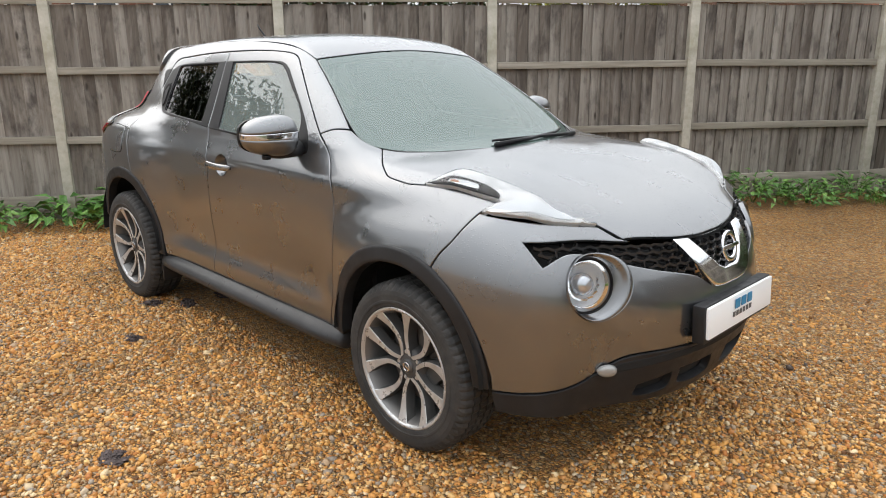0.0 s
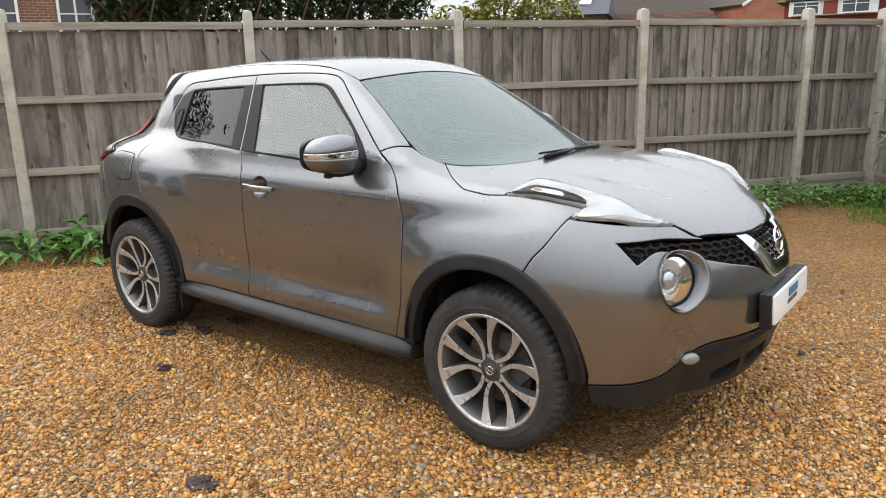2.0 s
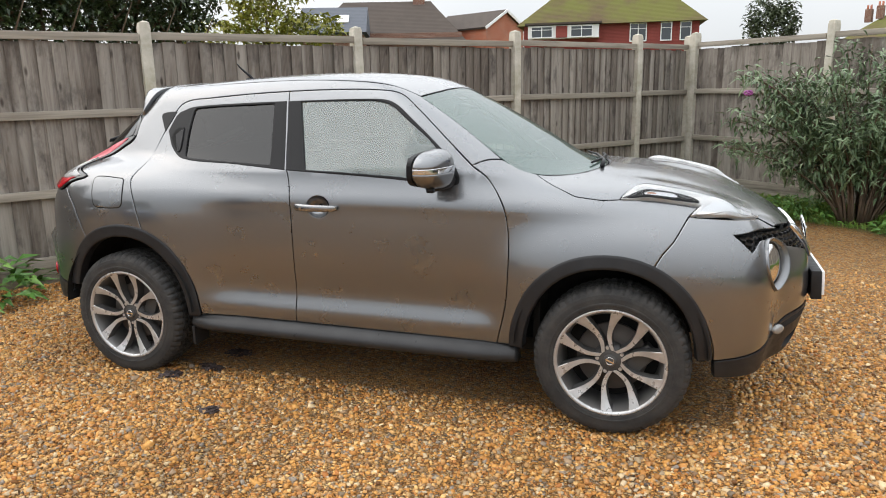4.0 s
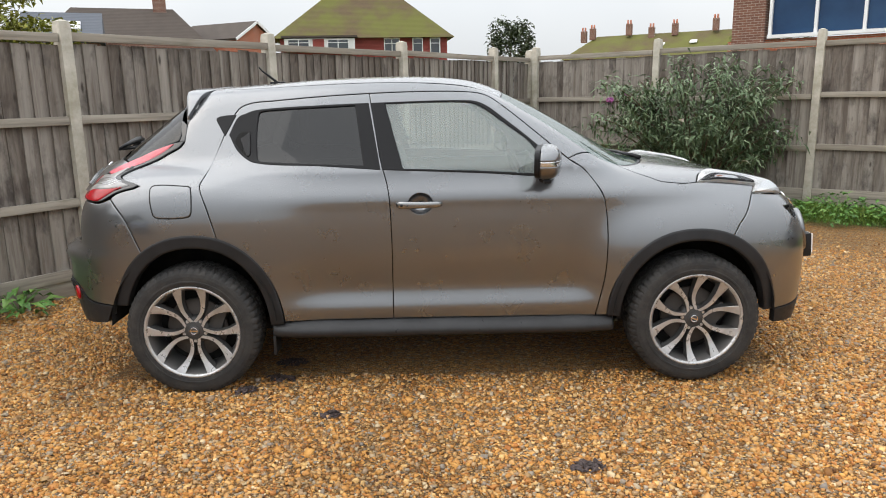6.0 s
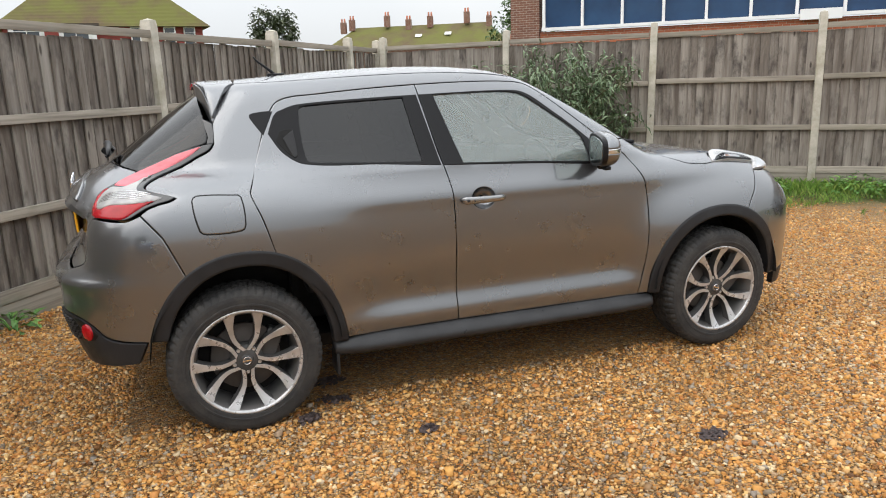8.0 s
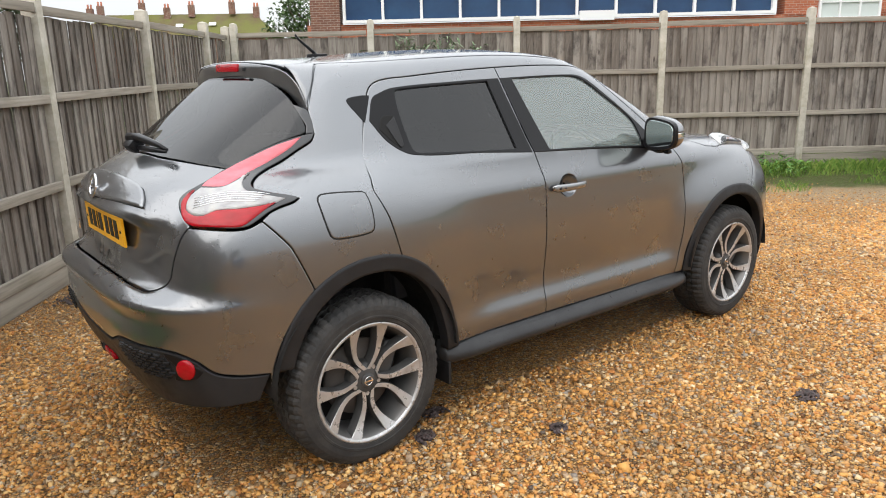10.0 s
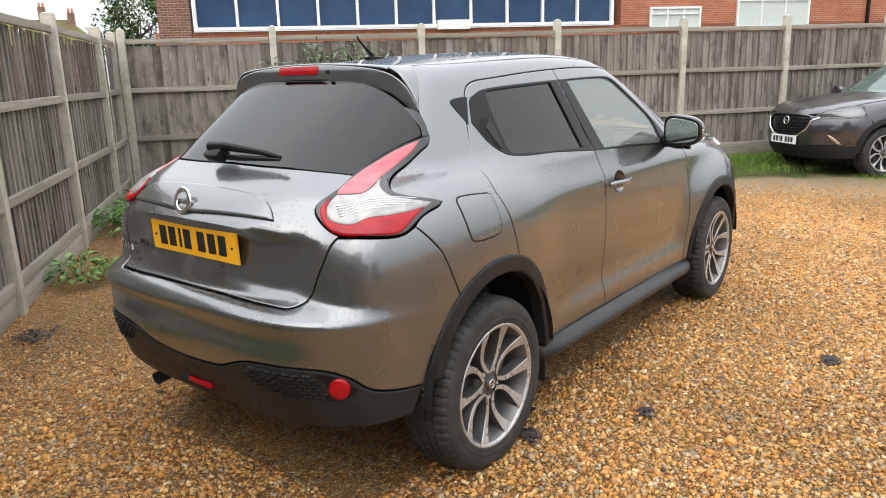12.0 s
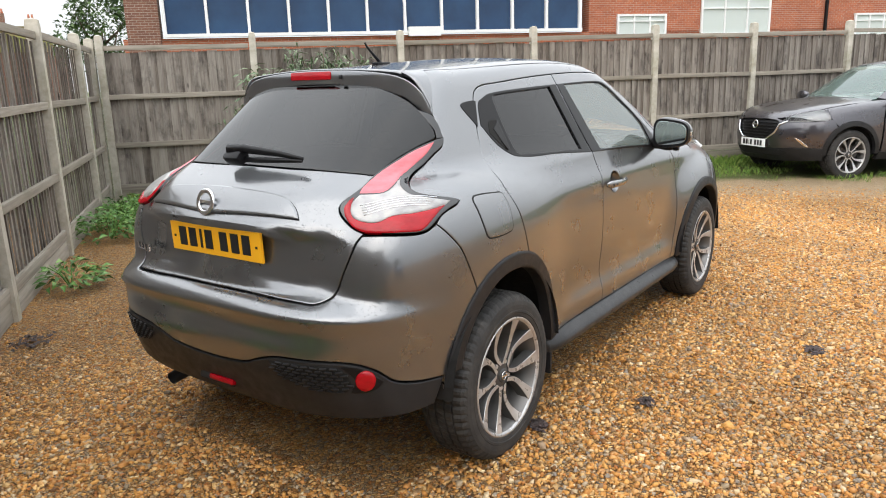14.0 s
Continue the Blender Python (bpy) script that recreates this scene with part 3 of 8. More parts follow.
def door_handle(parent):
    """A broad silver pull with a keyhole boss, bridging a scooped hollow in the door."""
    x0, x1, z = -0.232, -0.005, HANDLE_Z
    hit = cast(np.array([[x, -2, z] for x in np.linspace(x0, x1, 13)]), np.array([[0, 1.0, 0]] * 13), body, 2.6, 120)
    rings, k = [], 16
    for i, p in enumerate(hit):
        f = i / 12
        off = 0.034 * math.sin(math.pi * (0.10 + 0.80 * f)) ** 0.6
        h, w = 0.0185 - 0.004 * f, 0.0095
        if i in (0, 12):
            h, w, off = 0.010, 0.006, 0.010
        rings.append([(p[0], p[1] - off + w * math.copysign(abs(math.cos(2 * math.pi * j / k)) ** 0.8, math.cos(2 * math.pi * j / k)), p[2] + h * math.copysign(abs(math.sin(2 * math.pi * j / k)) ** 0.8, math.sin(2 * math.pi * j / k))) for j in range(k)])
    v = [q for r in rings for q in r]
    f = [(i * k + j, i * k + (j + 1) % k, (i + 1) * k + (j + 1) % k, (i + 1) * k + j) for i in range(12) for j in range(k)] + [tuple(range(k))[::-1], tuple(range(12 * k, 13 * k))]
    link_mesh("door_handle", v, f, HANDLE, parent, "silver door handle with keyhole")
    edge = cast(np.array([(p[0], -2.0, p[2]) for p in HANDLE_RING]), np.array([[0, 1.0, 0]] * len(HANDLE_RING)), body, 2.6, 120)
    mid, rows, n = edge.mean(0), 7, len(edge)
    v = [q + (mid - q) * 0.8 * t ** 1.4 + np.array([0, 0.034 * math.sin(math.pi / 2 * t) - 0.001, 0]) for t in np.linspace(0, 1, rows) for q in edge]
    f = [(i * n + j, (i + 1) * n + j, (i + 1) * n + (j + 1) % n, i * n + (j + 1) % n) for i in range(rows - 1) for j in range(n)] + [tuple(range((rows - 1) * n, rows * n))]
    link_mesh("handle_recess", v, f, PAINT, parent, "scooped grey hollow behind the handle")
    for dx, r in ((0.028, 0.0085), (0.058, 0.0045)):
        v, f = lathe([(0.0, -0.004), (r * 0.8, -0.004), (r, 0.004)], 14)
        i = round(dx / (x1 - x0) * 12)
        link_mesh("keyhole", [(a + x0 + dx, b + hit[i][1] - 0.034 * math.sin(math.pi * (0.10 + 0.80 * i / 12)) ** 0.6 - 0.0095, c + z) for a, b, c in v], f, INK, parent, "keyhole")


door_handle(doors[0])
mirror_parts(doors[0], doors[1])
mirror_parts(rear_doors[0], rear_doors[1])

# wings, quarter panels, pillars
HOOD_SEAM = [(1.275, -0.752, 1.02), (1.205, -0.768, 1.016), (1.09, -0.762, 1.026), (1.0, -0.708, 1.055), (0.94, -0.655, 1.08), (0.90, -0.622, 1.094)]
LAMP_LOW = [(1.275, -0.752, 1.02), (1.402, -0.726, 1.014), (1.507, -0.711, 0.998), (1.592, -0.694, 0.982)]
NOSE_SEAM = [(1.425, -0.868, 0.742), (1.46, -0.845, 0.805), (1.50, -0.82, 0.855), (1.553, -0.753, 0.948)]
NOSE_SEAM = dense(pressed(NOSE_SEAM))
HOOD_SEAM = dense(HOOD_SEAM, 3)
SLANT = Flat(0, 0.8, -0.6)
panel("front_wing", [corner(FRONT_SEAM[0]), *[(p[0] + 0.0, *p[1:]) for p in FRONT_SEAM[1:-1]], corner(FRONT_SEAM[-1]), (0.70, -0.70, 1.162), (0.755, -0.664, 1.163, hard), (0.83, -0.655, 1.122), corner(HOOD_SEAM[-1]), *HOOD_SEAM[-2:0:-1], corner(HOOD_SEAM[0]),
                     *LAMP_LOW[1:-1], corner(LAMP_LOW[-1]), corner(NOSE_SEAM[-1]), *NOSE_SEAM[-2:0:-1], corner(NOSE_SEAM[0]), *span(front_arch, 1.41, 0.824), (0.818, -0.84, 0.348, hard)],
      SLANT, PAINT, car, "grey front wing bulging over the wheel", left=True, grid=0.028)
ROOF_EDGE = [(0.315, -0.512, 1.444), (0.2, -0.52, 1.503), (-0.2, -0.525, 1.53), (-0.7, -0.505, 1.517), (-1.0, -0.47, 1.50), (-1.18, -0.42, 1.492)]
SPOILER_SEAM = dense([(-1.178, -0.425, 1.497), (-1.245, -0.50, 1.425), (-1.297, -0.555, 1.338)], 4)
LAMP_FRONT = [(-1.303, -0.609, 1.253), (-1.325, -0.618, 1.225), (-1.374, -0.615, 1.20), (-1.445, -0.611, 1.163), (-1.503, -0.609, 1.138), (-1.553, -0.628, 1.12), (-1.587, -0.659, 1.107), (-1.60, -0.688, 1.098), (-1.594, -0.714, 1.091), (-1.555, -0.754, 1.079), (-1.505, -0.784, 1.067), (-1.48, -0.798, 1.058)]
LAMP_UNDER = [(-1.48, -0.798, 1.058), (-1.507, -0.804, 1.046), (-1.548, -0.802, 1.037), (-1.596, -0.80, 1.021), (-1.639, -0.80, 0.998), (-1.671, -0.796, 0.982), (-1.708, -0.78, 0.977), (-1.759, -0.74, 0.98), (-1.80, -0.686, 0.984), (-1.818, -0.635, 0.987)]
TAIL_SEAM = [(-1.625, -0.79, 0.994), (-1.55, -0.81, 0.90), (-1.505, -0.86, 0.80), (-1.475, -0.868, 0.728)]
TAIL_SEAM = dense(pressed(TAIL_SEAM))
QUARTER = [(-1.148, -0.614, 1.385), (-1.085, -0.616, 1.402), (-1.036, -0.62, 1.400, hard), (-1.092, -0.655, 1.285, hard), (-1.118, -0.64, 1.325)]
panel("side_frame", [corner(A_SEAM[0]), *A_SEAM[1:], *DOOR_TOP, *REAR_TOP[1:], *REAR_SEAM[:-1], corner(REAR_SEAM[-1]), *span(rear_arch, -1.11, -1.465), corner(TAIL_SEAM[-1]), *TAIL_SEAM[-2:0:-1], corner(TAIL_SEAM[0]),
                     *LAMP_UNDER[3:0:-1], corner(LAMP_UNDER[0]), *LAMP_FRONT[-2:0:-1], corner(LAMP_FRONT[0]), corner(SPOILER_SEAM[-1]), *SPOILER_SEAM[-2:0:-1], corner(SPOILER_SEAM[0]), *ROOF_EDGE[-2:0:-1], corner(ROOF_EDGE[0]), (0.50, -0.575, 1.345), (0.64, -0.625, 1.25), (0.748, -0.664, 1.167, hard), (0.695, -0.705, 1.166)],
      SLANT, PAINT, car, "grey roof pillars and rear haunch", left=True, grid=0.028)
panel("quarter_trim", QUARTER, SIDE, TRIM, car, "black quarter-light trim", proud=0.0025, left=True, thick=0.008)
FLAP = [(-1.40, -0.78, 1.036), (-1.255, -0.80, 1.041), (-1.226, -0.80, 1.03), (-1.219, -0.85, 0.925), (-1.235, -0.85, 0.903), (-1.375, -0.85, 0.90), (-1.402, -0.85, 0.915), (-1.418, -0.79, 1.02)]
panel("fuel_flap_joint", FLAP, SIDE, DARK, car, "", proud=0.0022, gap=-0.003, thick=0.006)
panel("fuel_flap", FLAP, SIDE, PAINT, car, "round-cornered grey fuel flap", proud=0.0038, thick=0.006, grid=0.025)

# roof, windscreen, bonnet
panel("roof", mirrored([(0.355, 0.0, 1.485), (0.345, -0.3, 1.47), corner(ROOF_EDGE[0]), *ROOF_EDGE[1:-1], corner(ROOF_EDGE[-1]), (-1.17, -0.3, 1.51), (-1.15, 0.0, 1.52)]), TOP, PAINT, car, "grey roof panel beaded with rain", grid=0.045)
WIND = mirrored([(0.355, 0.0, 1.485), (0.345, -0.3, 1.47), (0.315, -0.512, 1.444, hard), (0.50, -0.575, 1.345), (0.70, -0.645, 1.205), (0.80, -0.662, 1.135), (0.86, -0.645, 1.105), (0.96, -0.555, 1.09), (1.07, -0.39, 1.085), (1.135, -0.15, 1.08), (1.145, 0.0, 1.08)])
WIND_IN = mirrored([(0.405, 0.0, 1.46), (0.395, -0.3, 1.45), (0.375, -0.495, 1.41), (0.52, -0.548, 1.32), (0.70, -0.61, 1.2), (0.79, -0.622, 1.14), (0.90, -0.54, 1.11), (1.01, -0.37, 1.11), (1.075, -0.15, 1.11), (1.085, 0.0, 1.11)])
FRONT_GLASS = Flat(-0.55, 0, -0.83)
panel("windscreen_border", WIND, FRONT_GLASS, TRIM, car, "black windscreen border", holes=[WIND_IN], proud=-0.006, thick=0.006, grid=0.05)
panel("windscreen", WIND, FRONT_GLASS, SCREEN, car, "windscreen clouded by the white sky", proud=-0.003, gap=0.004, thick=0.002, grid=0.05)
LAMP_TOP = [(1.275, -0.752, 1.02), (1.312, -0.665, 1.05), (1.365, -0.608, 1.054), (1.50, -0.598, 1.04), (1.65, -0.582, 1.0), (1.757, -0.556, 0.953), (1.842, -0.476, 0.915)]
panel("bonnet", mirrored([(1.155, 0.0, 1.08), (1.145, -0.15, 1.08), (1.08, -0.40, 1.085), (0.975, -0.56, 1.09), corner(HOOD_SEAM[-1]), *HOOD_SEAM[-2:0:-1], corner(HOOD_SEAM[0]), *LAMP_TOP[1:-1], corner(LAMP_TOP[-1]), (1.915, -0.43, 0.866, hard), (1.984, -0.24, 0.849), (2.01, -0.1, 0.838), (2.013, 0.0, 0.836)]),
      TOP, PAINT, car, "wet grey bonnet covered in rain beads", grid=0.035)
LAMP_VIEW = Flat(-0.35, 0.45, -0.82)
HEADLAMP = [corner(LAMP_LOW[0]), *LAMP_LOW[1:-1], corner(LAMP_LOW[-1]), (1.555, -0.752, 0.951, hard), (1.73, -0.655, 0.931), corner(LAMP_TOP[-1]), *LAMP_TOP[-2:0:-1]]


def lamp_solid(p):
    """The body with a swollen ridge along each headlamp."""
    a, b = np.array([1.38, 0.655, 0.985]), np.array([1.66, 0.625, 0.925])
    q = np.stack([p[..., 0], np.abs(p[..., 1]), p[..., 2]], -1)
    t = np.clip(((q - a) @ (b - a)) / ((b - a) @ (b - a)), 0, 1)
    return smin(body(p), np.linalg.norm(q - a - t[..., None] * (b - a), axis=-1) - 0.062, 0.06)


lens = panel("headlamp", HEADLAMP, LAMP_VIEW, LENS, car, "clear boomerang headlamp", proud=0.013, thick=0.004, shape=lamp_solid, grid=0.02, soft=0.008, edge=0.014, left=True)
panel("reflector", HEADLAMP, LAMP_VIEW, PALE, lens[0], "pale silver reflector", proud=0.009, thick=0.02, shape=lamp_solid, grid=0.02, soft=0.008, edge=0.014, gap=0.003)
panel("dark_wedge", [(1.285, -0.745, 1.021, hard), (1.40, -0.723, 1.013), (1.50, -0.708, 0.998), (1.588, -0.690, 0.983, hard), (1.59, -0.676, 0.990), (1.53, -0.664, 1.005), (1.43, -0.672, 1.022), (1.345, -0.695, 1.032)], LAMP_VIEW, TRIM, lens[0], "dark lower lamp wedge", proud=0.0098, thick=0.003, shape=lamp_solid, grid=0.02)
panel("side_reflector", [(1.365, -0.715, 1.02), (1.45, -0.705, 1.008), (1.505, -0.692, 1.0), (1.49, -0.676, 1.01), (1.43, -0.682, 1.02), (1.375, -0.700, 1.028)], LAMP_VIEW, SILVER, lens[0], "silver side reflector", proud=0.0104, thick=0.003, shape=lamp_solid, grid=0.02)
panel("indicator", [(1.375, -0.712, 1.02), (1.405, -0.710, 1.015), (1.425, -0.70, 1.014), (1.41, -0.69, 1.02), (1.38, -0.70, 1.026)], LAMP_VIEW, AMBER, lens[0], "amber indicator bulb", proud=0.0108, thick=0.003, shape=lamp_solid, grid=0.02)
panel("light_guide", [(1.58, -0.74, 0.948), (1.74, -0.63, 0.936), (1.80, -0.54, 0.93), (1.72, -0.59, 0.96), (1.63, -0.66, 0.972)], LAMP_VIEW, WHITE, lens[0], "white running-light strip", proud=0.0108, thick=0.003, shape=lamp_solid, grid=0.02)
mirror_parts(lens[0], lens[1])

# nose: bumper, grille, round lamps, lower lip
NOSE = Drum(0.95, 1)
GRILLE = mirrored([(2.013, 0.0, 0.822), (2.004, -0.142, 0.829), (1.983, -0.242, 0.838), (1.913, -0.441, 0.856), (1.82, -0.6, 0.866), (1.728, -0.728, 0.868, hard), (1.798, -0.717, 0.80, hard), (1.833, -0.645, 0.836), (1.878, -0.568, 0.832), (1.935, -0.487, 0.801), (1.996, -0.391, 0.769), (2.07, -0.21, 0.722), (2.096, -0.12, 0.672), (2.1, 0.0, 0.665)])
DISH_C, DISH_R = (1.93, -0.572, 0.728), 0.118


def dish_ring(n=36):
    a0 = math.atan2(DISH_C[1], DISH_C[0] - NOSE.x)
    return [(NOSE.x + 1.1 * math.cos(a0 + DISH_R * 0.93 * math.cos(t)), 1.1 * math.sin(a0 + DISH_R * 0.93 * math.cos(t)), DISH_C[2] + DISH_R * math.sin(t)) for t in np.linspace(0, 2 * math.pi, n, endpoint=False)]


dish_right = dish_ring()
dish_left = [(p[0], -p[1], p[2]) for p in dish_right]
LIP_TOP = [(1.676, -0.815, 0.362), (1.823, -0.727, 0.374), (1.917, -0.605, 0.402), (1.989, -0.486, 0.47), (2.05, -0.35, 0.483), (2.094, -0.215, 0.482), (2.1, 0.0, 0.482)]
bumper = panel("front_bumper", mirrored([(2.013, 0.0, 0.834), (2.01, -0.1, 0.837), (1.984, -0.24, 0.847), (1.916, -0.43, 0.866), (1.845, -0.48, 0.911, hard), (1.735, -0.658, 0.927), corner(NOSE_SEAM[-1]), *NOSE_SEAM[-2:0:-1], corner(NOSE_SEAM[0]),
                                         *span(front_arch, 1.44, 1.68), corner(LIP_TOP[0]), *LIP_TOP[1:]]), NOSE, PAINT, car, "grey front bumper with rain runs", holes=[GRILLE, dish_right, dish_left], grid=0.028)
panel("grille_back", GRILLE, NOSE, DARK, bumper, "black grille opening", proud=-0.045, gap=-0.012, thick=0.01)


def grille_mesh():
    """Rows of slanted blades that cross into open cells, each set back from the nose."""
    bm = bmesh.new()
    outline = shrink(edge_line(GRILLE, NOSE), 0.006)
    rows = np.arange(0.675, 0.87, 0.0215)
    for r, z in enumerate(rows):
        us = np.arange(-0.75, 0.75, 0.012)
        q = np.stack([us, z + 0.052 * np.abs(us) ** 1.2], -1)
        ok = within(q, outline)
        o, d = NOSE.rays(q)
        p = cast(o, d, body, 2.4, 100)
        n = slope(p)
        run = []
        for i in range(len(us) + 1):
            if i < len(us) and ok[i]:
                run.append(i)
            else:
                if len(run) > 1:
                    vs = []
                    for k in run:
                        wave = 0.005 * math.sin(us[k] * 2 * math.pi / 0.048 + r * math.pi)
                        a = Vector(p[k] - n[k] * (0.010 + wave * 0.6))
                        vs.append([bm.verts.new(a + Vector((0, 0, 0.0045 + wave))), bm.verts.new(a + Vector((0, 0, -0.0045 + wave))), bm.verts.new(a - Vector(n[k]) * 0.02 + Vector((0, 0, -0.003 + wave))), bm.verts.new(a - Vector(n[k]) * 0.02 + Vector((0, 0, 0.003 + wave)))])
                    for s, t in zip(vs, vs[1:]):
                        for j in range(4):
                            bm.faces.new((s[j], s[(j + 1) % 4], t[(j + 1) % 4], t[j]))
                run = []
        # short uprights that close the cells
        for u in np.arange(-0.75, 0.75, 0.048) + (r % 2) * 0.024:
            q = np.array([[u, z + 0.052 * abs(u) ** 1.2 + 0.011]])
            if within(q, outline)[0]:
                o, d = NOSE.rays(q)
                p1 = cast(o, d, body, 2.4, 100)[0]
                n1 = slope(p1[None])[0]
                box(bm, p1 - n1 * 0.02, (0.016, 0.006, 0.02), Euler((0.35 * (-1) ** r, 0, u)).to_matrix())
    bmesh.ops.recalc_face_normals(bm, faces=bm.faces)
    return bm


part("grille", grille_mesh(), plastic("gloss_black_grille", (0.02, 0.02, 0.021), 0.3), bumper, "black honeycomb grille", angle=40)
# the chrome V round the badge
panel("chrome_v", mirrored([(2.088, 0.0, 0.722), (2.085, -0.055, 0.724), (2.07, -0.085, 0.745), (2.004, -0.165, 0.832, hard), (1.984, -0.25, 0.836, hard), (2.085, -0.155, 0.69), (2.098, -0.11, 0.662), (2.1, 0.0, 0.655)]), NOSE, CHROME, bumper, "chrome V-shaped grille surround", proud=0.014, thick=0.04, grid=0.02, soft=0.006, edge=0.012)


def badge(name, c, r, tilt, parent, label):
    """A chrome ring crossed by a plain bar."""
    v, f = lathe([(r + 0.010 * math.cos(a), 0.006 * math.sin(a)) for a in np.linspace(0, 2 * math.pi, 10, endpoint=False)], 36, "x", True)
    ring = link_mesh(name, v, f, CHROME, parent, label)
    ring.matrix_basis = pose(*c, 0, tilt, 0)
    part("bar", boxed((0.004, 0, 0), (0.010, 2.5 * r, 0.30 * r), bevel=0.003), CHROME, ring, "plain chrome bar", angle=30)
    return ring


badge("badge", (2.088, 0, 0.79), 0.048, -14, bumper, "round chrome badge ring")


def round_lamp(side):
    """The painted dish, then the lamp set deep in it: bezel, bowl, projector, domed glass."""
    ring = dish_right if side < 0 else dish_left
    q = edge_line(ring, NOSE)
    q = shrink(q, -0.002)
    o, d = NOSE.rays(q)
    edge = cast(o, d, body, 2.4, 100)
    n = slope(edge)
    axis = np.array([0.84, 0.50 * side, 0.12])
    axis /= np.linalg.norm(axis)
    right = np.cross([0, 0, 1], axis)
    right /= np.linalg.norm(right)
    up = np.cross(axis, right)
    c = np.array([1.886, 0.594 * side, 0.730])
    ang = np.arctan2((edge - c) @ up, (edge - c) @ right)
    inner = c + 0.093 * (np.cos(ang)[:, None] * right + np.sin(ang)[:, None] * up)
    rings = []
    for s in np.linspace(0, 1, 9):
        bulge = n * (0.012 * math.sin(math.pi * min(1, s * 2.2)) if s < 0.46 else 0.0)
        drop = s * s * (3 - 2 * s)
        rings.append(edge * (1 - s) + inner * s + bulge + axis * (0.012 * math.sin(math.pi * s)) * (1 - drop))
    k = len(edge)
    v = np.concatenate(rings)
    f = [(i * k + j, (i + 1) * k + j, (i + 1) * k + (j + 1) % k, i * k + (j + 1) % k) for i in range(8) for j in range(k)]
    if side > 0:
        f = [t[::-1] for t in f]
    dish = link_mesh("lamp_dish", v, f, PAINT, bumper, "grey dished lamp surround")
    m = Matrix.Translation(c) @ Matrix((right, up, axis)).transposed().to_4x4()

    def turned(name, profile, mat, label="", n=36):
        vv, ff = lathe([(r * 1.12, h) for r, h in profile], n, "z")
        ob = link_mesh(name, vv, ff, mat, dish, label)
        ob.matrix_basis = m
    turned("bezel", [(0.086, 0.0), (0.083, 0.004), (0.078, -0.004), (0.074, -0.03), (0.078, -0.035)], TRIM)
    turned("bowl", [(0.077, -0.005), (0.070, -0.03), (0.055, -0.05), (0.035, -0.062), (0.0, -0.066)], SILVER, "silver lamp bowl")
    turned("rib_ring", [(0.073, -0.014), (0.069, -0.011), (0.065, -0.016), (0.069, -0.02)], CHROME)
    turned("projector", [(0.032, -0.055), (0.034, -0.03), (0.030, -0.018), (0.018, -0.010), (0.0, -0.007)], material("projector_lens", (0.55, 0.57, 0.6), 0.05, 0.7) if side < 0 else bpy.data.materials["projector_lens"], "projector lens", 24)
    turned("lamp_glass", [(0.079, -0.003), (0.076, 0.006), (0.06, 0.015), (0.035, 0.021), (0.0, 0.023)], LENS, "domed clear lamp glass")
    bm = bmesh.new()
    for i in range(9):
        a = math.pi * (0.95 + i / 8 * 1.1)
        box(bm, (0.052 * math.cos(a), 0.052 * math.sin(a), -0.03), (0.006, 0.03, 0.004), Euler((0.5, 0, a)).to_matrix())
    fins = part("bowl_facets", bm, CHROME, dish)
    fins.matrix_basis = m


round_lamp(-1)
round_lamp(1)
INTAKES = [[(2.055, -0.06, 0.395, hard), (2.055, -0.25, 0.39, hard), (2.02, -0.23, 0.335), (2.03, -0.06, 0.33)], [(2.03, -0.285, 0.385, hard), (1.99, -0.415, 0.355, hard), (1.97, -0.41, 0.315), (2.0, -0.285, 0.33)]]
INTAKES += [[(p[0], -p[1], *p[2:]) for p in h] for h in INTAKES]
lip = panel("lower_lip", mirrored([*[(p[0], p[1], p[2] - 0.001) for p in LIP_TOP[::-1]][:-1], corner(LIP_TOP[0]), (1.682, -0.80, 0.285, hard), (1.863, -0.655, 0.268), (1.98, -0.40, 0.268), (2.02, -0.15, 0.275), (2.02, 0.0, 0.275)]), NOSE, BLACK, car, "textured black lower bumper lip", holes=INTAKES, proud=0.004, grid=0.028, thick=0.03)
panel("intake_back", mirrored([(2.0, 0.0, 0.41), (2.0, -0.3, 0.41), (1.95, -0.43, 0.37), (1.95, -0.43, 0.30), (2.0, 0.0, 0.31)]), NOSE, DARK, lip, "", proud=-0.03, thick=0.004)
panel("upper_slot", mirrored([(2.1, 0.0, 0.474), (2.09, -0.22, 0.472), (1.985, -0.47, 0.455), (1.90, -0.6, 0.405), (2.0, -0.42, 0.425), (2.07, -0.25, 0.44), (2.08, 0.0, 0.44)]), NOSE, DARK, lip, "dark upper air slot", proud=0.006, thick=0.006, grid=0.03)
for s in (-1, 1):
    fog = lathe([(0.0, 0.012), (0.02, 0.011), (0.033, 0.005), (0.036, -0.002), (0.038, -0.012)], 20, "x")
    o = link_mesh("fog_lamp", *fog, [FOG], lip, "small oval front fog lamp")
    o.matrix_basis = pose(1.950, s * 0.54, 0.428, 0, 4, s * 40) @ Matrix.Diagonal((0.7, 0.95, 0.6, 1))
plate = part("number_plate", boxed((2.153, 0.0, 0.575), (0.012, 0.52, 0.112), Euler((0, -0.06, 0)).to_matrix(), 0.003), WHITE, car, "white dealer plate with blue and black print", angle=30)
part("plate_holder", boxed((2.125, 0.0, 0.567), (0.045, 0.54, 0.135), Euler((0, -0.06, 0)).to_matrix(), 0.006), BLACK, plate, "black plate holder", angle=30)
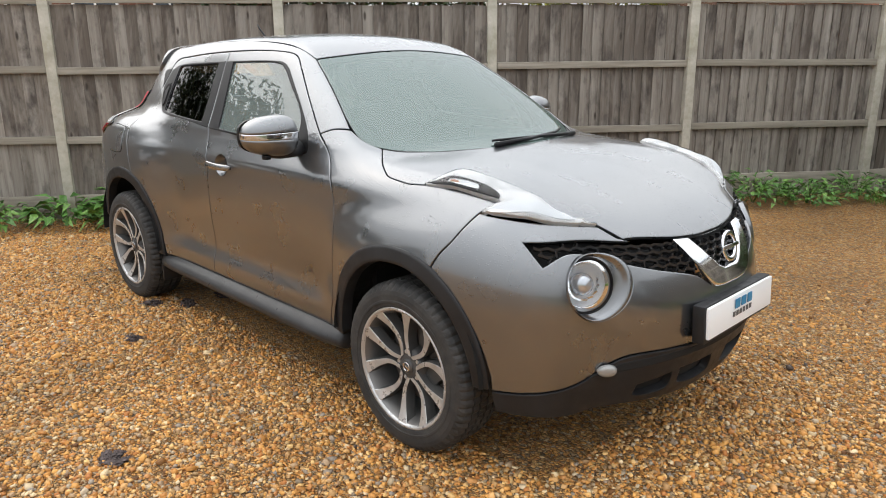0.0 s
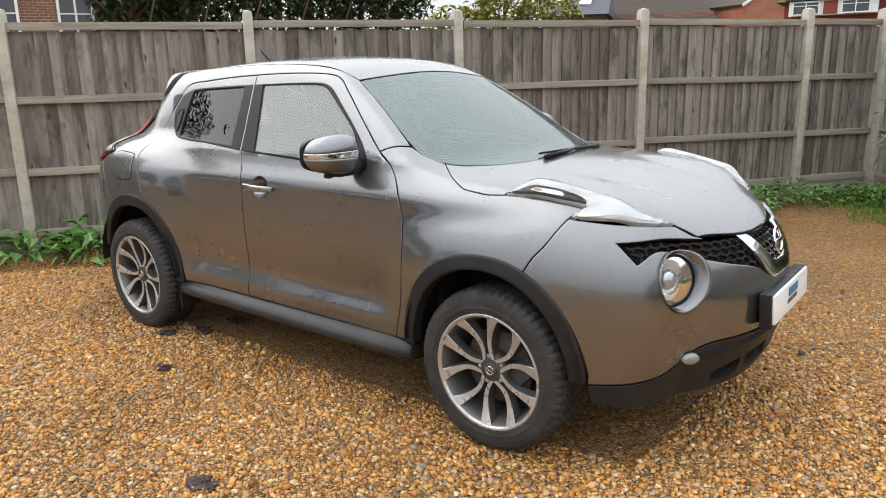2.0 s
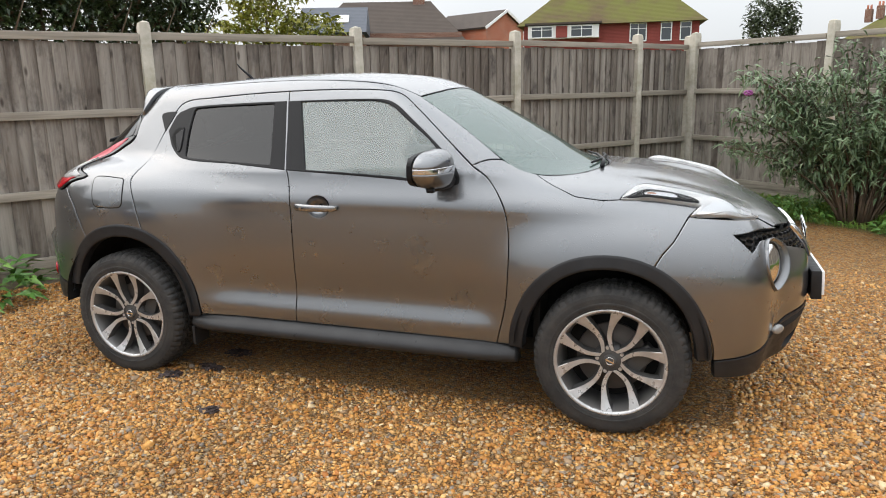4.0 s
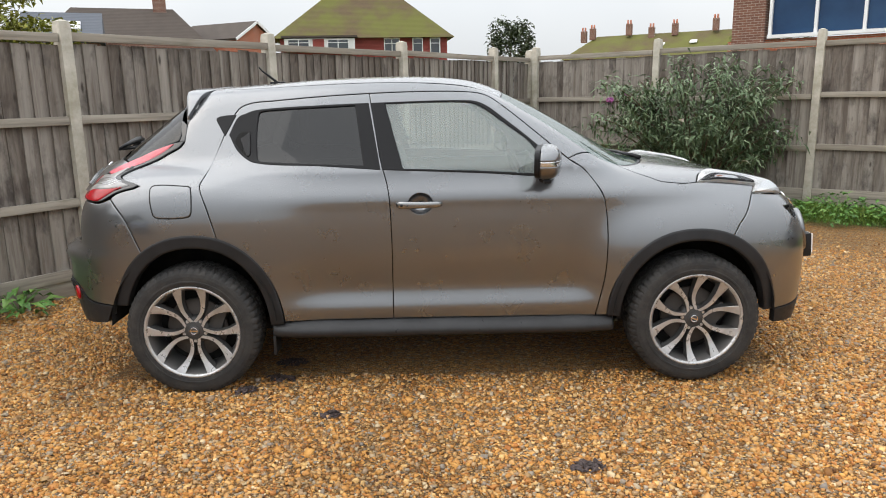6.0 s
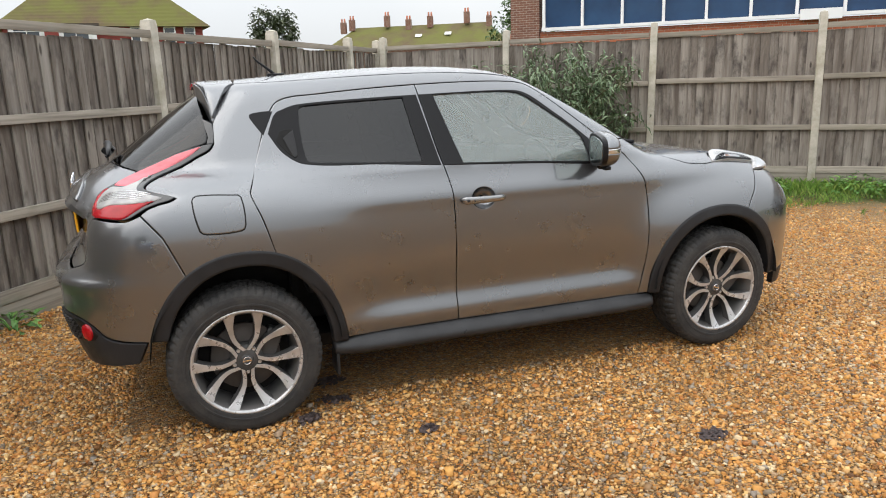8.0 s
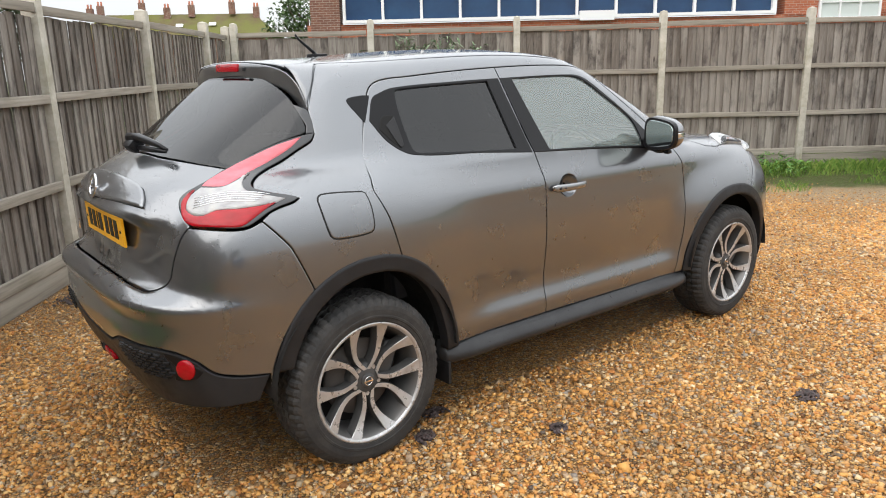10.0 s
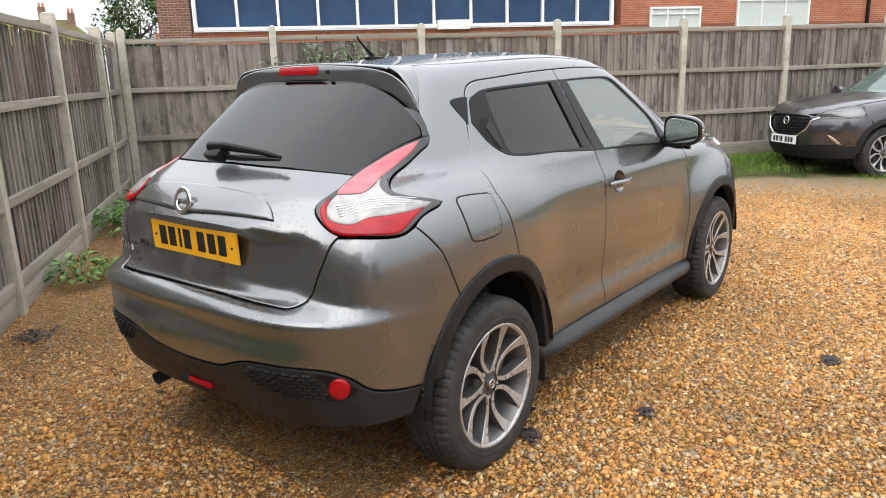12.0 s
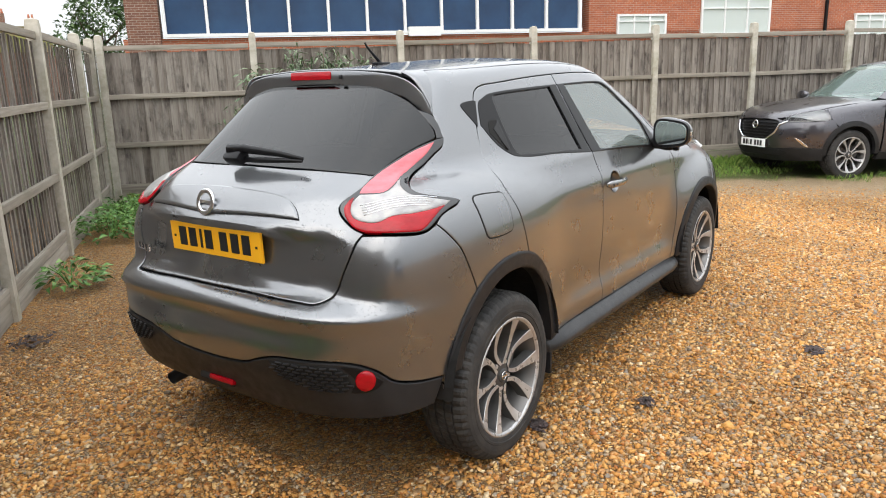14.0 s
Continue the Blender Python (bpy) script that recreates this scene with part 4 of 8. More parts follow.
for z, w, h, m in ((0.602, 0.15, 0.034, BLUE_INK), (0.563, 0.16, 0.019, GREY_INK), (0.541, 0.16, 0.009, GREY_INK)):
    count = 3 if h > 0.03 else 6 if h > 0.015 else 10
    for i in range(count):
        part("print", boxed((2.1605 + (0.575 - z) * -0.06, (i - (count - 1) / 2) * w / count, z), (0.002, w / count * 0.72, h), Euler((0, -0.06, 0)).to_matrix()), m, plate)

# tail: bumper, hatch, glass, lamps, spoiler
TAIL = Drum(-0.95, -1)
LAMP_INNER = [(-1.303, -0.609, 1.253), (-1.345, -0.598, 1.248), (-1.437, -0.573, 1.224), (-1.535, -0.547, 1.186), (-1.622, -0.53, 1.148), (-1.692, -0.532, 1.113), (-1.734, -0.525, 1.093), (-1.77, -0.514, 1.074), (-1.793, -0.513, 1.053), (-1.804, -0.533, 1.027), (-1.817, -0.585, 1.001), (-1.818, -0.635, 0.987)]
HATCH_SIDE = [(-1.825, -0.625, 0.982), (-1.868, -0.60, 0.9), (-1.885, -0.578, 0.847), (-1.918, -0.55, 0.785), (-1.945, -0.50, 0.762), (-1.958, -0.35, 0.756), (-1.961, 0.0, 0.753)]
HATCH_SIDE = dense(HATCH_SIDE, 3)
VALANCE = [(-1.656, -0.832, 0.462), (-1.76, -0.79, 0.470), (-1.83, -0.755, 0.487), (-1.88, -0.715, 0.530), (-1.93, -0.645, 0.562), (-1.985, -0.5, 0.568), (-2.0, -0.37, 0.562), (-2.0, -0.29, 0.541), (-2.0, -0.2, 0.508), (-2.0, 0.0, 0.492)]
rear_bumper = panel("rear_bumper", mirrored([*[(p[0], p[1], p[2] - 0.004) for p in HATCH_SIDE[::-1]][:-1], (-1.825, -0.632, 0.979, hard), (-1.80, -0.686, 0.981), (-1.759, -0.74, 0.977), (-1.708, -0.78, 0.974), (-1.671, -0.796, 0.979), corner(TAIL_SEAM[0]), *TAIL_SEAM[1:-1], corner(TAIL_SEAM[-1]),
                                             *span(rear_arch, -1.485, -1.655), corner(VALANCE[0]), *VALANCE[1:]]), TAIL, PAINT, car, "grey rear bumper with rain beads on its ledge", grid=0.03)
REAR_GRILLE = [(-1.94, -0.6, 0.551), (-1.985, -0.45, 0.556), (-2.0, -0.33, 0.548, hard), (-1.985, -0.38, 0.486), (-1.96, -0.5, 0.455), (-1.91, -0.61, 0.455), (-1.90, -0.628, 0.50)]
FOG_POCKET = [(-1.94, -0.612, 0.554), (-1.90, -0.66, 0.549), (-1.855, -0.735, 0.492, hard), (-1.865, -0.71, 0.465), (-1.89, -0.66, 0.452), (-1.91, -0.625, 0.453), (-1.90, -0.64, 0.50)]
valance = panel("rear_valance", mirrored([*[(p[0], p[1], p[2] - 0.003) for p in VALANCE[::-1]][:-1], corner(VALANCE[0]), (-1.69, -0.80, 0.372, hard), (-1.80, -0.76, 0.356), (-1.90, -0.6, 0.345), (-1.93, -0.35, 0.325), (-1.93, 0.0, 0.315)]), TAIL, BLACK, car, "textured black rear valance", proud=0.004, thick=0.03, grid=0.03)


def honeycomb():
    """Short wavy blades in rows, proud of a dark pocket."""
    bm = bmesh.new()
    line = shrink(edge_line(REAR_GRILLE, TAIL), 0.004)
    for r, z in enumerate(np.arange(0.458, 0.556, 0.0125)):
        lo, hi = line.min(0)[0], line.max(0)[0]
        for k, u in enumerate(np.arange(lo, hi, 0.03)):
            q = np.array([[u + (r % 2) * 0.015, z]])
            if within(q, line)[0]:
                o, d = TAIL.rays(q)
                p1 = cast(o, d, body, 2.4, 100)[0]
                yaw = math.atan2(p1[1], p1[0] + 0.95)
                box(bm, p1 + slope(p1[None])[0] * 0.008, (0.008, 0.024, 0.0045), Euler((0.12 * (-1) ** k, 0.3, yaw)).to_matrix())
    return bm


for h, m, d in ((REAR_GRILLE, DARK, 0.0055), (FOG_POCKET, TRIM, 0.006)):
    panel("pocket", h, TAIL, m, valance, "", proud=d, thick=0.004, grid=0.025, left=True)
hc = part("rear_grille", honeycomb(), BLACK, valance, "black honeycomb insert", angle=30)
hc2 = new("rear_grille", hc.data.copy())
hc2.data.transform(Matrix.Diagonal((1, -1, 1, 1)))
hc2.data.flip_normals()
hc2.parent = valance
tagged(hc2, "black honeycomb insert")
for s in (-1, 1):
    o = link_mesh("fog_lamp" if s < 0 else "reversing_lamp", *lathe([(0.0, 0.010), (0.02, 0.009), (0.032, 0.004), (0.034, -0.004), (0.036, -0.02)], 24, "x"), RED, valance, "round red rear fog lamp")
    spot = settle([(-1.90, s * 0.685, 0.497)])
    out = slope(spot)[0]
    o.matrix_basis = Matrix.Translation(spot[0] + out * 0.010) @ Vector(out).to_track_quat("X", "Z").to_matrix().to_4x4() @ Matrix.Diagonal((0.6, 1, 1.1, 1))
part("tow_slot", boxed((-1.945, 0.02, 0.375), (0.06, 0.2, 0.035), Euler((0, 0.2, 0)).to_matrix(), 0.012), DARK, valance, "dark tow-eye slot", angle=30)
part("reflector_strip", boxed((-1.972, -0.02, 0.385), (0.02, 0.14, 0.02), Euler((0, 0.2, 0)).to_matrix(), 0.006), RED, valance, "low red lamp strip", angle=30)
v, f = tube([(-1.6, 0.42, 0.29), (-1.8, 0.42, 0.275), (-1.88, 0.42, 0.268), (-1.91, 0.42, 0.262)], 0.027, 16, False)
link_mesh("exhaust_pipe", v, f, BLACK, car, "black exhaust tailpipe")
HATCH_VIEW = Flat(0.9, 0, -0.42)
GLASS_LOW = [(-1.622, -0.53, 1.147), (-1.692, -0.42, 1.161), (-1.738, -0.236, 1.169), (-1.745, 0.0, 1.172)]
hatch = panel("tailgate", mirrored([*[(p[0], p[1], p[2] - 0.002) for p in GLASS_LOW[::-1]][:-1], corner(GLASS_LOW[0]), *LAMP_INNER[5:-1], corner(LAMP_INNER[-1]), *HATCH_SIDE[1:]]), HATCH_VIEW, PAINT, car, "grey tailgate with rain beads", grid=0.028)
panel("rear_window", mirrored([(-1.336, 0.0, 1.468), (-1.340, -0.248, 1.462), (-1.345, -0.445, 1.415), (-1.330, -0.540, 1.345), (-1.322, -0.580, 1.28), (-1.33, -0.593, 1.256, hard), (-1.345, -0.594, 1.249), *LAMP_INNER[2:4], corner(GLASS_LOW[0]), *GLASS_LOW[1:]]), Flat(0.8, 0, -0.6), TINTED, hatch, "dark tinted rear window", thick=0.004, grid=0.03)
panel("glass_border", [(-1.300, -0.555, 1.338, hard), (-1.297, -0.585, 1.30), (-1.304, -0.608, 1.254, hard), (-1.333, -0.597, 1.252, hard), (-1.322, -0.582, 1.28), (-1.328, -0.560, 1.308), (-1.332, -0.536, 1.336), (-1.336, -0.51, 1.356, hard)], Flat(0.5, 0.7, -0.5), BORDER, hatch, "black glass border", proud=0.0012, thick=0.012, grid=0.02, gap=0.0, left=True)
GARNISH = mirrored([(-1.865, 0.0, 1.106), (-1.866, -0.14, 1.102), (-1.863, -0.26, 1.095), (-1.861, -0.34, 1.081), (-1.872, -0.39, 1.052), (-1.888, -0.418, 1.017, hard), (-1.93, -0.22, 1.021), (-1.95, 0.0, 1.018)])
panel("handle_garnish", GARNISH, HATCH_VIEW, PAINT, hatch, "grey tailgate handle strip", proud=0.014, thick=0.02, grid=0.025, soft=0.006, edge=0.010)
panel("garnish_shadow", mirrored([(-1.865, 0.0, 1.109), (-1.866, -0.14, 1.105), (-1.863, -0.262, 1.098), (-1.861, -0.344, 1.084), (-1.872, -0.395, 1.053), (-1.888, -0.423, 1.013, hard), (-1.93, -0.22, 1.017), (-1.95, 0.0, 1.014)]), HATCH_VIEW, DARK, hatch, "", proud=0.001, thick=0.002)
badge("badge", (-1.950, 0.0, 1.062), 0.04, 14, hatch, "round chrome badge ring")
rplate = part("number_plate", boxed((-1.926, 0.0, 0.912), (0.010, 0.52, 0.111), Euler((0, -0.03, 0)).to_matrix(), 0.002), YELLOW, hatch, "yellow rear number plate")
for i, y in enumerate((0.185, 0.125, 0.075, 0.030, -0.055, -0.118, -0.180)):
    part("print", boxed((-1.9325, y, 0.915), (0.002, 0.012 if i == 2 else 0.042, 0.072), Euler((0, -0.03, 0)).to_matrix()), INK, rplate, "plain black bar")
for y in (0.235, -0.235):
    part("plate_fixing", boxed((-1.932, y, 0.912), (0.004, 0.009, 0.009)), INK, rplate)
# plain bars for the model name beside the plate
for i in range(4):
    part("name_bar", boxed((-1.902 - 0.008 * i, 0.545 - i * 0.035, 0.835), (0.006, 0.024, 0.026), Euler((0, 0, -0.3)).to_matrix()), CHROME, hatch, "small chrome bar")
# spoiler over the rear window


def spoiler_solid(p):
    x, a, z = p[..., 0], np.sqrt(p[..., 1] ** 2 + 1e-6), p[..., 2]
    rear = -1.352 + 0.068 * (a / 0.6) ** 2.6 - x
    return smax(canopy(x, a, z) - 0.0015, rear, 0.03)


SP_REAR = [(-1.338, 0.0, 1.515), (-1.332, -0.25, 1.505), (-1.315, -0.42, 1.48), (-1.305, -0.50, 1.43), (-1.299, -0.557, 1.342)]
SP_TOP = mirrored([(-1.157, 0.0, 1.522), (-1.177, -0.3, 1.51), (-1.181, -0.424, 1.495, hard), (-1.25, -0.424, 1.49), (-1.312, -0.422, 1.482, hard), SP_REAR[1], SP_REAR[0]])
sp = panel("spoiler", SP_TOP, TOP, PAINT, car, "grey roof spoiler", shape=spoiler_solid, grid=0.035, thick=0.02, gap=0.001)
SP_EDGE = [tuple(float(v) for v in p) for p in settle([*[(p[0] - 0.003, *p[1:]) for p in SPOILER_SEAM], *SP_REAR[-2:2:-1], (-1.310, -0.420, 1.49), (-1.25, -0.422, 1.497)], spoiler_solid)]
CORNERS = (0, len(SPOILER_SEAM) - 1, len(SP_EDGE) - 2)
panel("spoiler_side", [corner(p) if k in CORNERS else p for k, p in enumerate(SP_EDGE)], Flat(0.12, 0.7, -0.7), PAINT, sp, "", shape=spoiler_solid, grid=0.02, thick=0.02, gap=0.001, left=True)
SP_BACK = mirrored([(-1.345, 0.0, 1.5145), (-1.337, -0.25, 1.5045), (-1.318, -0.42, 1.4795), (-1.305, -0.502, 1.429), (-1.299, -0.557, 1.341, hard), (-1.31, -0.53, 1.332, hard), (-1.33, -0.48, 1.375), (-1.335, -0.425, 1.408), (-1.34, -0.25, 1.447), (-1.342, 0.0, 1.460)])
panel("spoiler_lip", SP_BACK, Flat(1, 0, 0), PAINT, sp, "grey rear edge of the spoiler", shape=spoiler_solid, grid=0.025, thick=0.04, gap=0.0)
part("brake_lamp", boxed((-1.342, 0.03, 1.494), (0.03, 0.235, 0.036), Euler((0, 0.15, 0)).to_matrix(), 0.010), RED, sp, "red high-level brake lamp", angle=30)
part("washer_jet", boxed((-1.348, -0.14, 1.488), (0.018, 0.016, 0.016), None, 0.004), BLACK, sp, angle=30)
# added paint-coloured sheet behind the spoiler seam, so the dark gap reads grey
panel("spoiler_bracket", [(-1.13, -0.44, 1.50, hard), (-1.215, -0.40, 1.50, hard), (-1.285, -0.49, 1.43), (-1.297, -0.545, 1.35, hard), (-1.27, -0.56, 1.345, hard), (-1.20, -0.52, 1.42)], SLANT, PAINT, sp, "", proud=-0.003, thick=0.004, grid=0.025, left=True)
# tail lamps
TL_VIEW = Flat(0.62, 0.66, -0.42)
TAIL_LAMP = [corner(LAMP_INNER[0]), *LAMP_INNER[1:], *LAMP_UNDER[-2:0:-1], corner(LAMP_UNDER[0]), *LAMP_FRONT[-2:0:-1]]
lamp = panel("tail_lamp", TAIL_LAMP, TL_VIEW, BORDER, car, "boomerang tail lamp with a black rim", proud=0.008, thick=0.03, grid=0.02, left=True)
ARM = [(-1.356, -0.604, 1.243, hard), (-1.461, -0.575, 1.213), (-1.578, -0.546, 1.167), (-1.621, -0.540, 1.149), (-1.702, -0.540, 1.111), (-1.725, -0.546, 1.096, hard), (-1.673, -0.61, 1.099), (-1.634, -0.614, 1.111), (-1.563, -0.598, 1.135, hard), (-1.488, -0.598, 1.165), (-1.404, -0.606, 1.207)]
panel("upper_arm", ARM, TL_VIEW, PINK, lamp[0], "pale red upper arm", gap=0.0005, proud=0.014, thick=0.016, grid=0.02, soft=0.006, edge=0.008)
WAVE = [(-1.803, -0.58, 1.032), (-1.804, -0.62, 1.025), (-1.796, -0.654, 1.023), (-1.781, -0.679, 1.027), (-1.747, -0.702, 1.041), (-1.692, -0.749, 1.044), (-1.64, -0.775, 1.047), (-1.565, -0.796, 1.052, hard)]
panel("clear_section", [(-1.786, -0.556, 1.049), (-1.765, -0.546, 1.069), (-1.728, -0.550, 1.092, hard), (-1.679, -0.613, 1.098), (-1.638, -0.620, 1.109), (-1.568, -0.604, 1.131, hard), (-1.606, -0.63, 1.116), (-1.625, -0.663, 1.105), (-1.630, -0.70, 1.094), (-1.585, -0.758, 1.079), (-1.530, -0.794, 1.063, hard), *WAVE[::-1]], TL_VIEW, LAMP_WHITE, lamp[0], "clear silvered middle section", gap=0.0005, proud=0.015, thick=0.018, grid=0.02, soft=0.006, edge=0.008)
panel("red_section", [*WAVE[::-1], (-1.786, -0.556, 1.049), (-1.765, -0.546, 1.069), (-1.745, -0.540, 1.083, hard), (-1.775, -0.532, 1.069), (-1.793, -0.533, 1.05), (-1.812, -0.562, 1.02), (-1.824, -0.604, 1.0), (-1.82, -0.652, 0.991), (-1.791, -0.71, 0.989), (-1.714, -0.782, 0.985), (-1.687, -0.793, 0.989), (-1.644, -0.797, 1.014), (-1.597, -0.797, 1.040)], TL_VIEW, RED, lamp[0], "bright red lower section", gap=0.0005, proud=0.015, thick=0.018, grid=0.02, soft=0.006, edge=0.008)
mirror_parts(lamp[0], lamp[1])

# ribs across the clear section, and the lining behind the rear pillars
for k in range(5):
    a, b = settle([(-1.775 - 0.004 * k, -0.585 - 0.008 * k, 1.078 - 0.009 * k), (-1.575 - 0.012 * k, -0.765, 1.076 - 0.0055 * k)])
    line = settle([tuple(a + (b - a) * t) for t in np.linspace(0, 1, 12)])
    v, fc = tube(line + slope(line) * 0.0152, 0.0014, 5)
    link_mesh("rib", v, fc, CHROME, lamp[0])
panel("pillar_lining", [(-1.03, -0.62, 1.40, hard), (-1.06, -0.6, 1.45), (-1.18, -0.45, 1.48), (-1.26, -0.59, 1.36), (-1.28, -0.63, 1.26), (-1.5, -0.64, 1.17), (-1.6, -0.68, 1.08), (-1.4, -0.78, 1.0), (-1.2, -0.80, 1.0), (-1.16, -0.78, 1.08), (-1.10, -0.66, 1.27)], SLANT, DARK, car, "dark pillar lining", proud=-0.025, thick=0.004, grid=0.05, left=True)
panel("headlining", mirrored([(0.28, 0.0, 1.50), (0.25, -0.48, 1.46), (-0.2, -0.56, 1.5), (-0.9, -0.54, 1.49), (-1.22, -0.45, 1.47), (-1.26, 0.0, 1.5)]), TOP, SEAT, car, "dark headlining", proud=-0.03, thick=0.004, grid=0.08)

# arch mouldings and sills
for nm, o_, i_, z0, z1 in (("rear", R_OUT, R_IN, 0.465, 0.345), ("front", F_OUT, F_IN, 0.345, 0.362)):
    outer, inner = arch(*o_, z0, z1), arch(*i_, z0, z1)
    panel("arch_moulding", [corner(outer[0]), *outer[1:-1], corner(outer[-1]), corner(inner[-1]), *inner[-2:0:-1], corner(inner[0])], SIDE, BLACK, car, "black plastic wheel-arch moulding", proud=0.010, thick=0.045, grid=0.028, soft=0.006, edge=0.012, gap=0.0, left=True)
def sill(side):
    """A flared running board: a top face that catches the sky, a rounded lip, a tucked underside."""
    profile = ((0.770, 0.362), (0.806, 0.3535), (0.826, 0.347), (0.848, 0.331), (0.861, 0.315), (0.866, 0.300), (0.862, 0.285), (0.846, 0.272), (0.80, 0.264), (0.74, 0.262))
    xs = np.concatenate([[-0.872, -0.862], np.linspace(-0.84, 0.82, 18), [0.845, 0.856]])
    v, k = [], len(profile)
    for x in xs:
        swell = 1 - 0.18 * max(0, (abs(x + 0.01) - 0.70) / 0.16) ** 2 if abs(x) < 0.85 else 0.75
        v += [(x, side * (0.74 + (y - 0.74) * swell), z + 0.004 * x / 0.85 * -1) for y, z in profile]
    f = [(i * k + j, i * k + j + 1, (i + 1) * k + j + 1, (i + 1) * k + j) for i in range(len(xs) - 1) for j in range(k - 1)] + [tuple(range(k))[::-1], tuple(range((len(xs) - 1) * k, len(xs) * k))]
    link_mesh("sill", v, [q[::-1] for q in f] if side < 0 else f, SILL, car, "flared black plastic sill")


sill(-1)
sill(1)
for s in (-1, 1):
    # mud flaps behind the wheels
    part("mud_flap", boxed((-0.865, s * 0.78, 0.235), (0.015, 0.12, 0.10), None, 0.004), BLACK, car, angle=30)
# underside, wheel wells and cabin
part("floor_pan", boxed((0.0, 0, 0.28), (3.0, 1.2, 0.06)), DARK, car, "dark underside")
for x in (-1.25, 1.255):
    for s in (-1, 1):
        v, f = [], []
        for i in range(25):
            a = math.pi * i / 24
            for y in (0.50, 0.865):
                v.append((x + 0.405 * math.cos(a), s * y, 0.37 + 0.385 * math.sin(a)))
        f = [(2 * i, 2 * i + 1, 2 * i + 3, 2 * i + 2) for i in range(24)] + [tuple(range(0, 50, 2))]
        link_mesh("wheel_well", v, f, plastic("wheel_well_felt", (0.008, 0.008, 0.008), 0.95) if "wheel_well_felt" not in bpy.data.materials else bpy.data.materials["wheel_well_felt"], car, smooth=False)
bm = bmesh.new()
for s in (-1, 1):
    box(bm, (-0.05, s * 0.70, 0.68), (1.6, 0.03, 0.72))
box(bm, (0.92, 0, 0.62), (0.03, 1.40, 0.68))
box(bm, (-1.0, 0, 0.62), (0.03, 1.2, 0.68))
part("cabin_tub", bm, DARK, car, "dark cabin lining")
dash = bmesh.new()
box(dash, (0.80, 0, 0.95), (0.42, 1.34, 0.16), Euler((0, 0.10, 0)).to_matrix(), 0.05)
box(dash, (0.60, -0.37, 1.00), (0.16, 0.36, 0.10), Euler((0, 0.2, 0)).to_matrix(), 0.04)
part("dashboard", dash, SEAT, car, "dark grey dashboard", angle=40)
wheel_rim = link_mesh("steering_wheel", *lathe([(0.178 + 0.014 * math.cos(a), 0.014 * math.sin(a)) for a in np.linspace(0, 2 * math.pi, 10, endpoint=False)], 32, "x", True), TRIM, car, "black steering wheel")
wheel_rim.matrix_basis = pose(0.44, -0.37, 0.985, 0, -22, 0)
part("spokes", box(box(boxed((0.005, 0, 0), (0.035, 0.11, 0.10), None, 0.015), (0, 0, -0.02), (0.016, 0.35, 0.035), None, 0.006), (0, 0, -0.09), (0.016, 0.035, 0.16), None, 0.006), TRIM, wheel_rim, angle=30)


def seat(x, y, w, name="seat", tilt=-0.32):
    """Cushion, raked back and head restraint."""
    ob = part(name, boxed((x + 0.12, y, 0.60), (0.50, w, 0.16), Euler((0, -0.12, 0)).to_matrix(), 0.05), SEAT, car, "dark cloth seat", angle=40)
    part("backrest", boxed((x - 0.20, y, 0.88), (0.13, w * 0.94, 0.60), Euler((0, tilt, 0)).to_matrix(), 0.05), SEAT, ob, angle=40)
    for k in ((0,) if w < 0.7 else (-0.36, 0.36)):
        part("head_restraint", boxed((x - 0.335, y + k, 1.265), (0.09, 0.25, 0.17), Euler((0, tilt, 0)).to_matrix(), 0.04), SEAT, ob, angle=40)


seat(-0.02, -0.37, 0.50)
seat(-0.02, 0.37, 0.50)
seat(-0.82, 0.0, 1.15, "rear_bench")
part("interior_mirror", boxed((0.36, 0.0, 1.36), (0.03, 0.22, 0.06), Euler((0, 0.3, 0)).to_matrix(), 0.012), TRIM, car, "rear-view mirror", angle=40)


MIRROR = material("mirror_silver", (0.42, 0.46, 0.45), 0.03, 1.0)


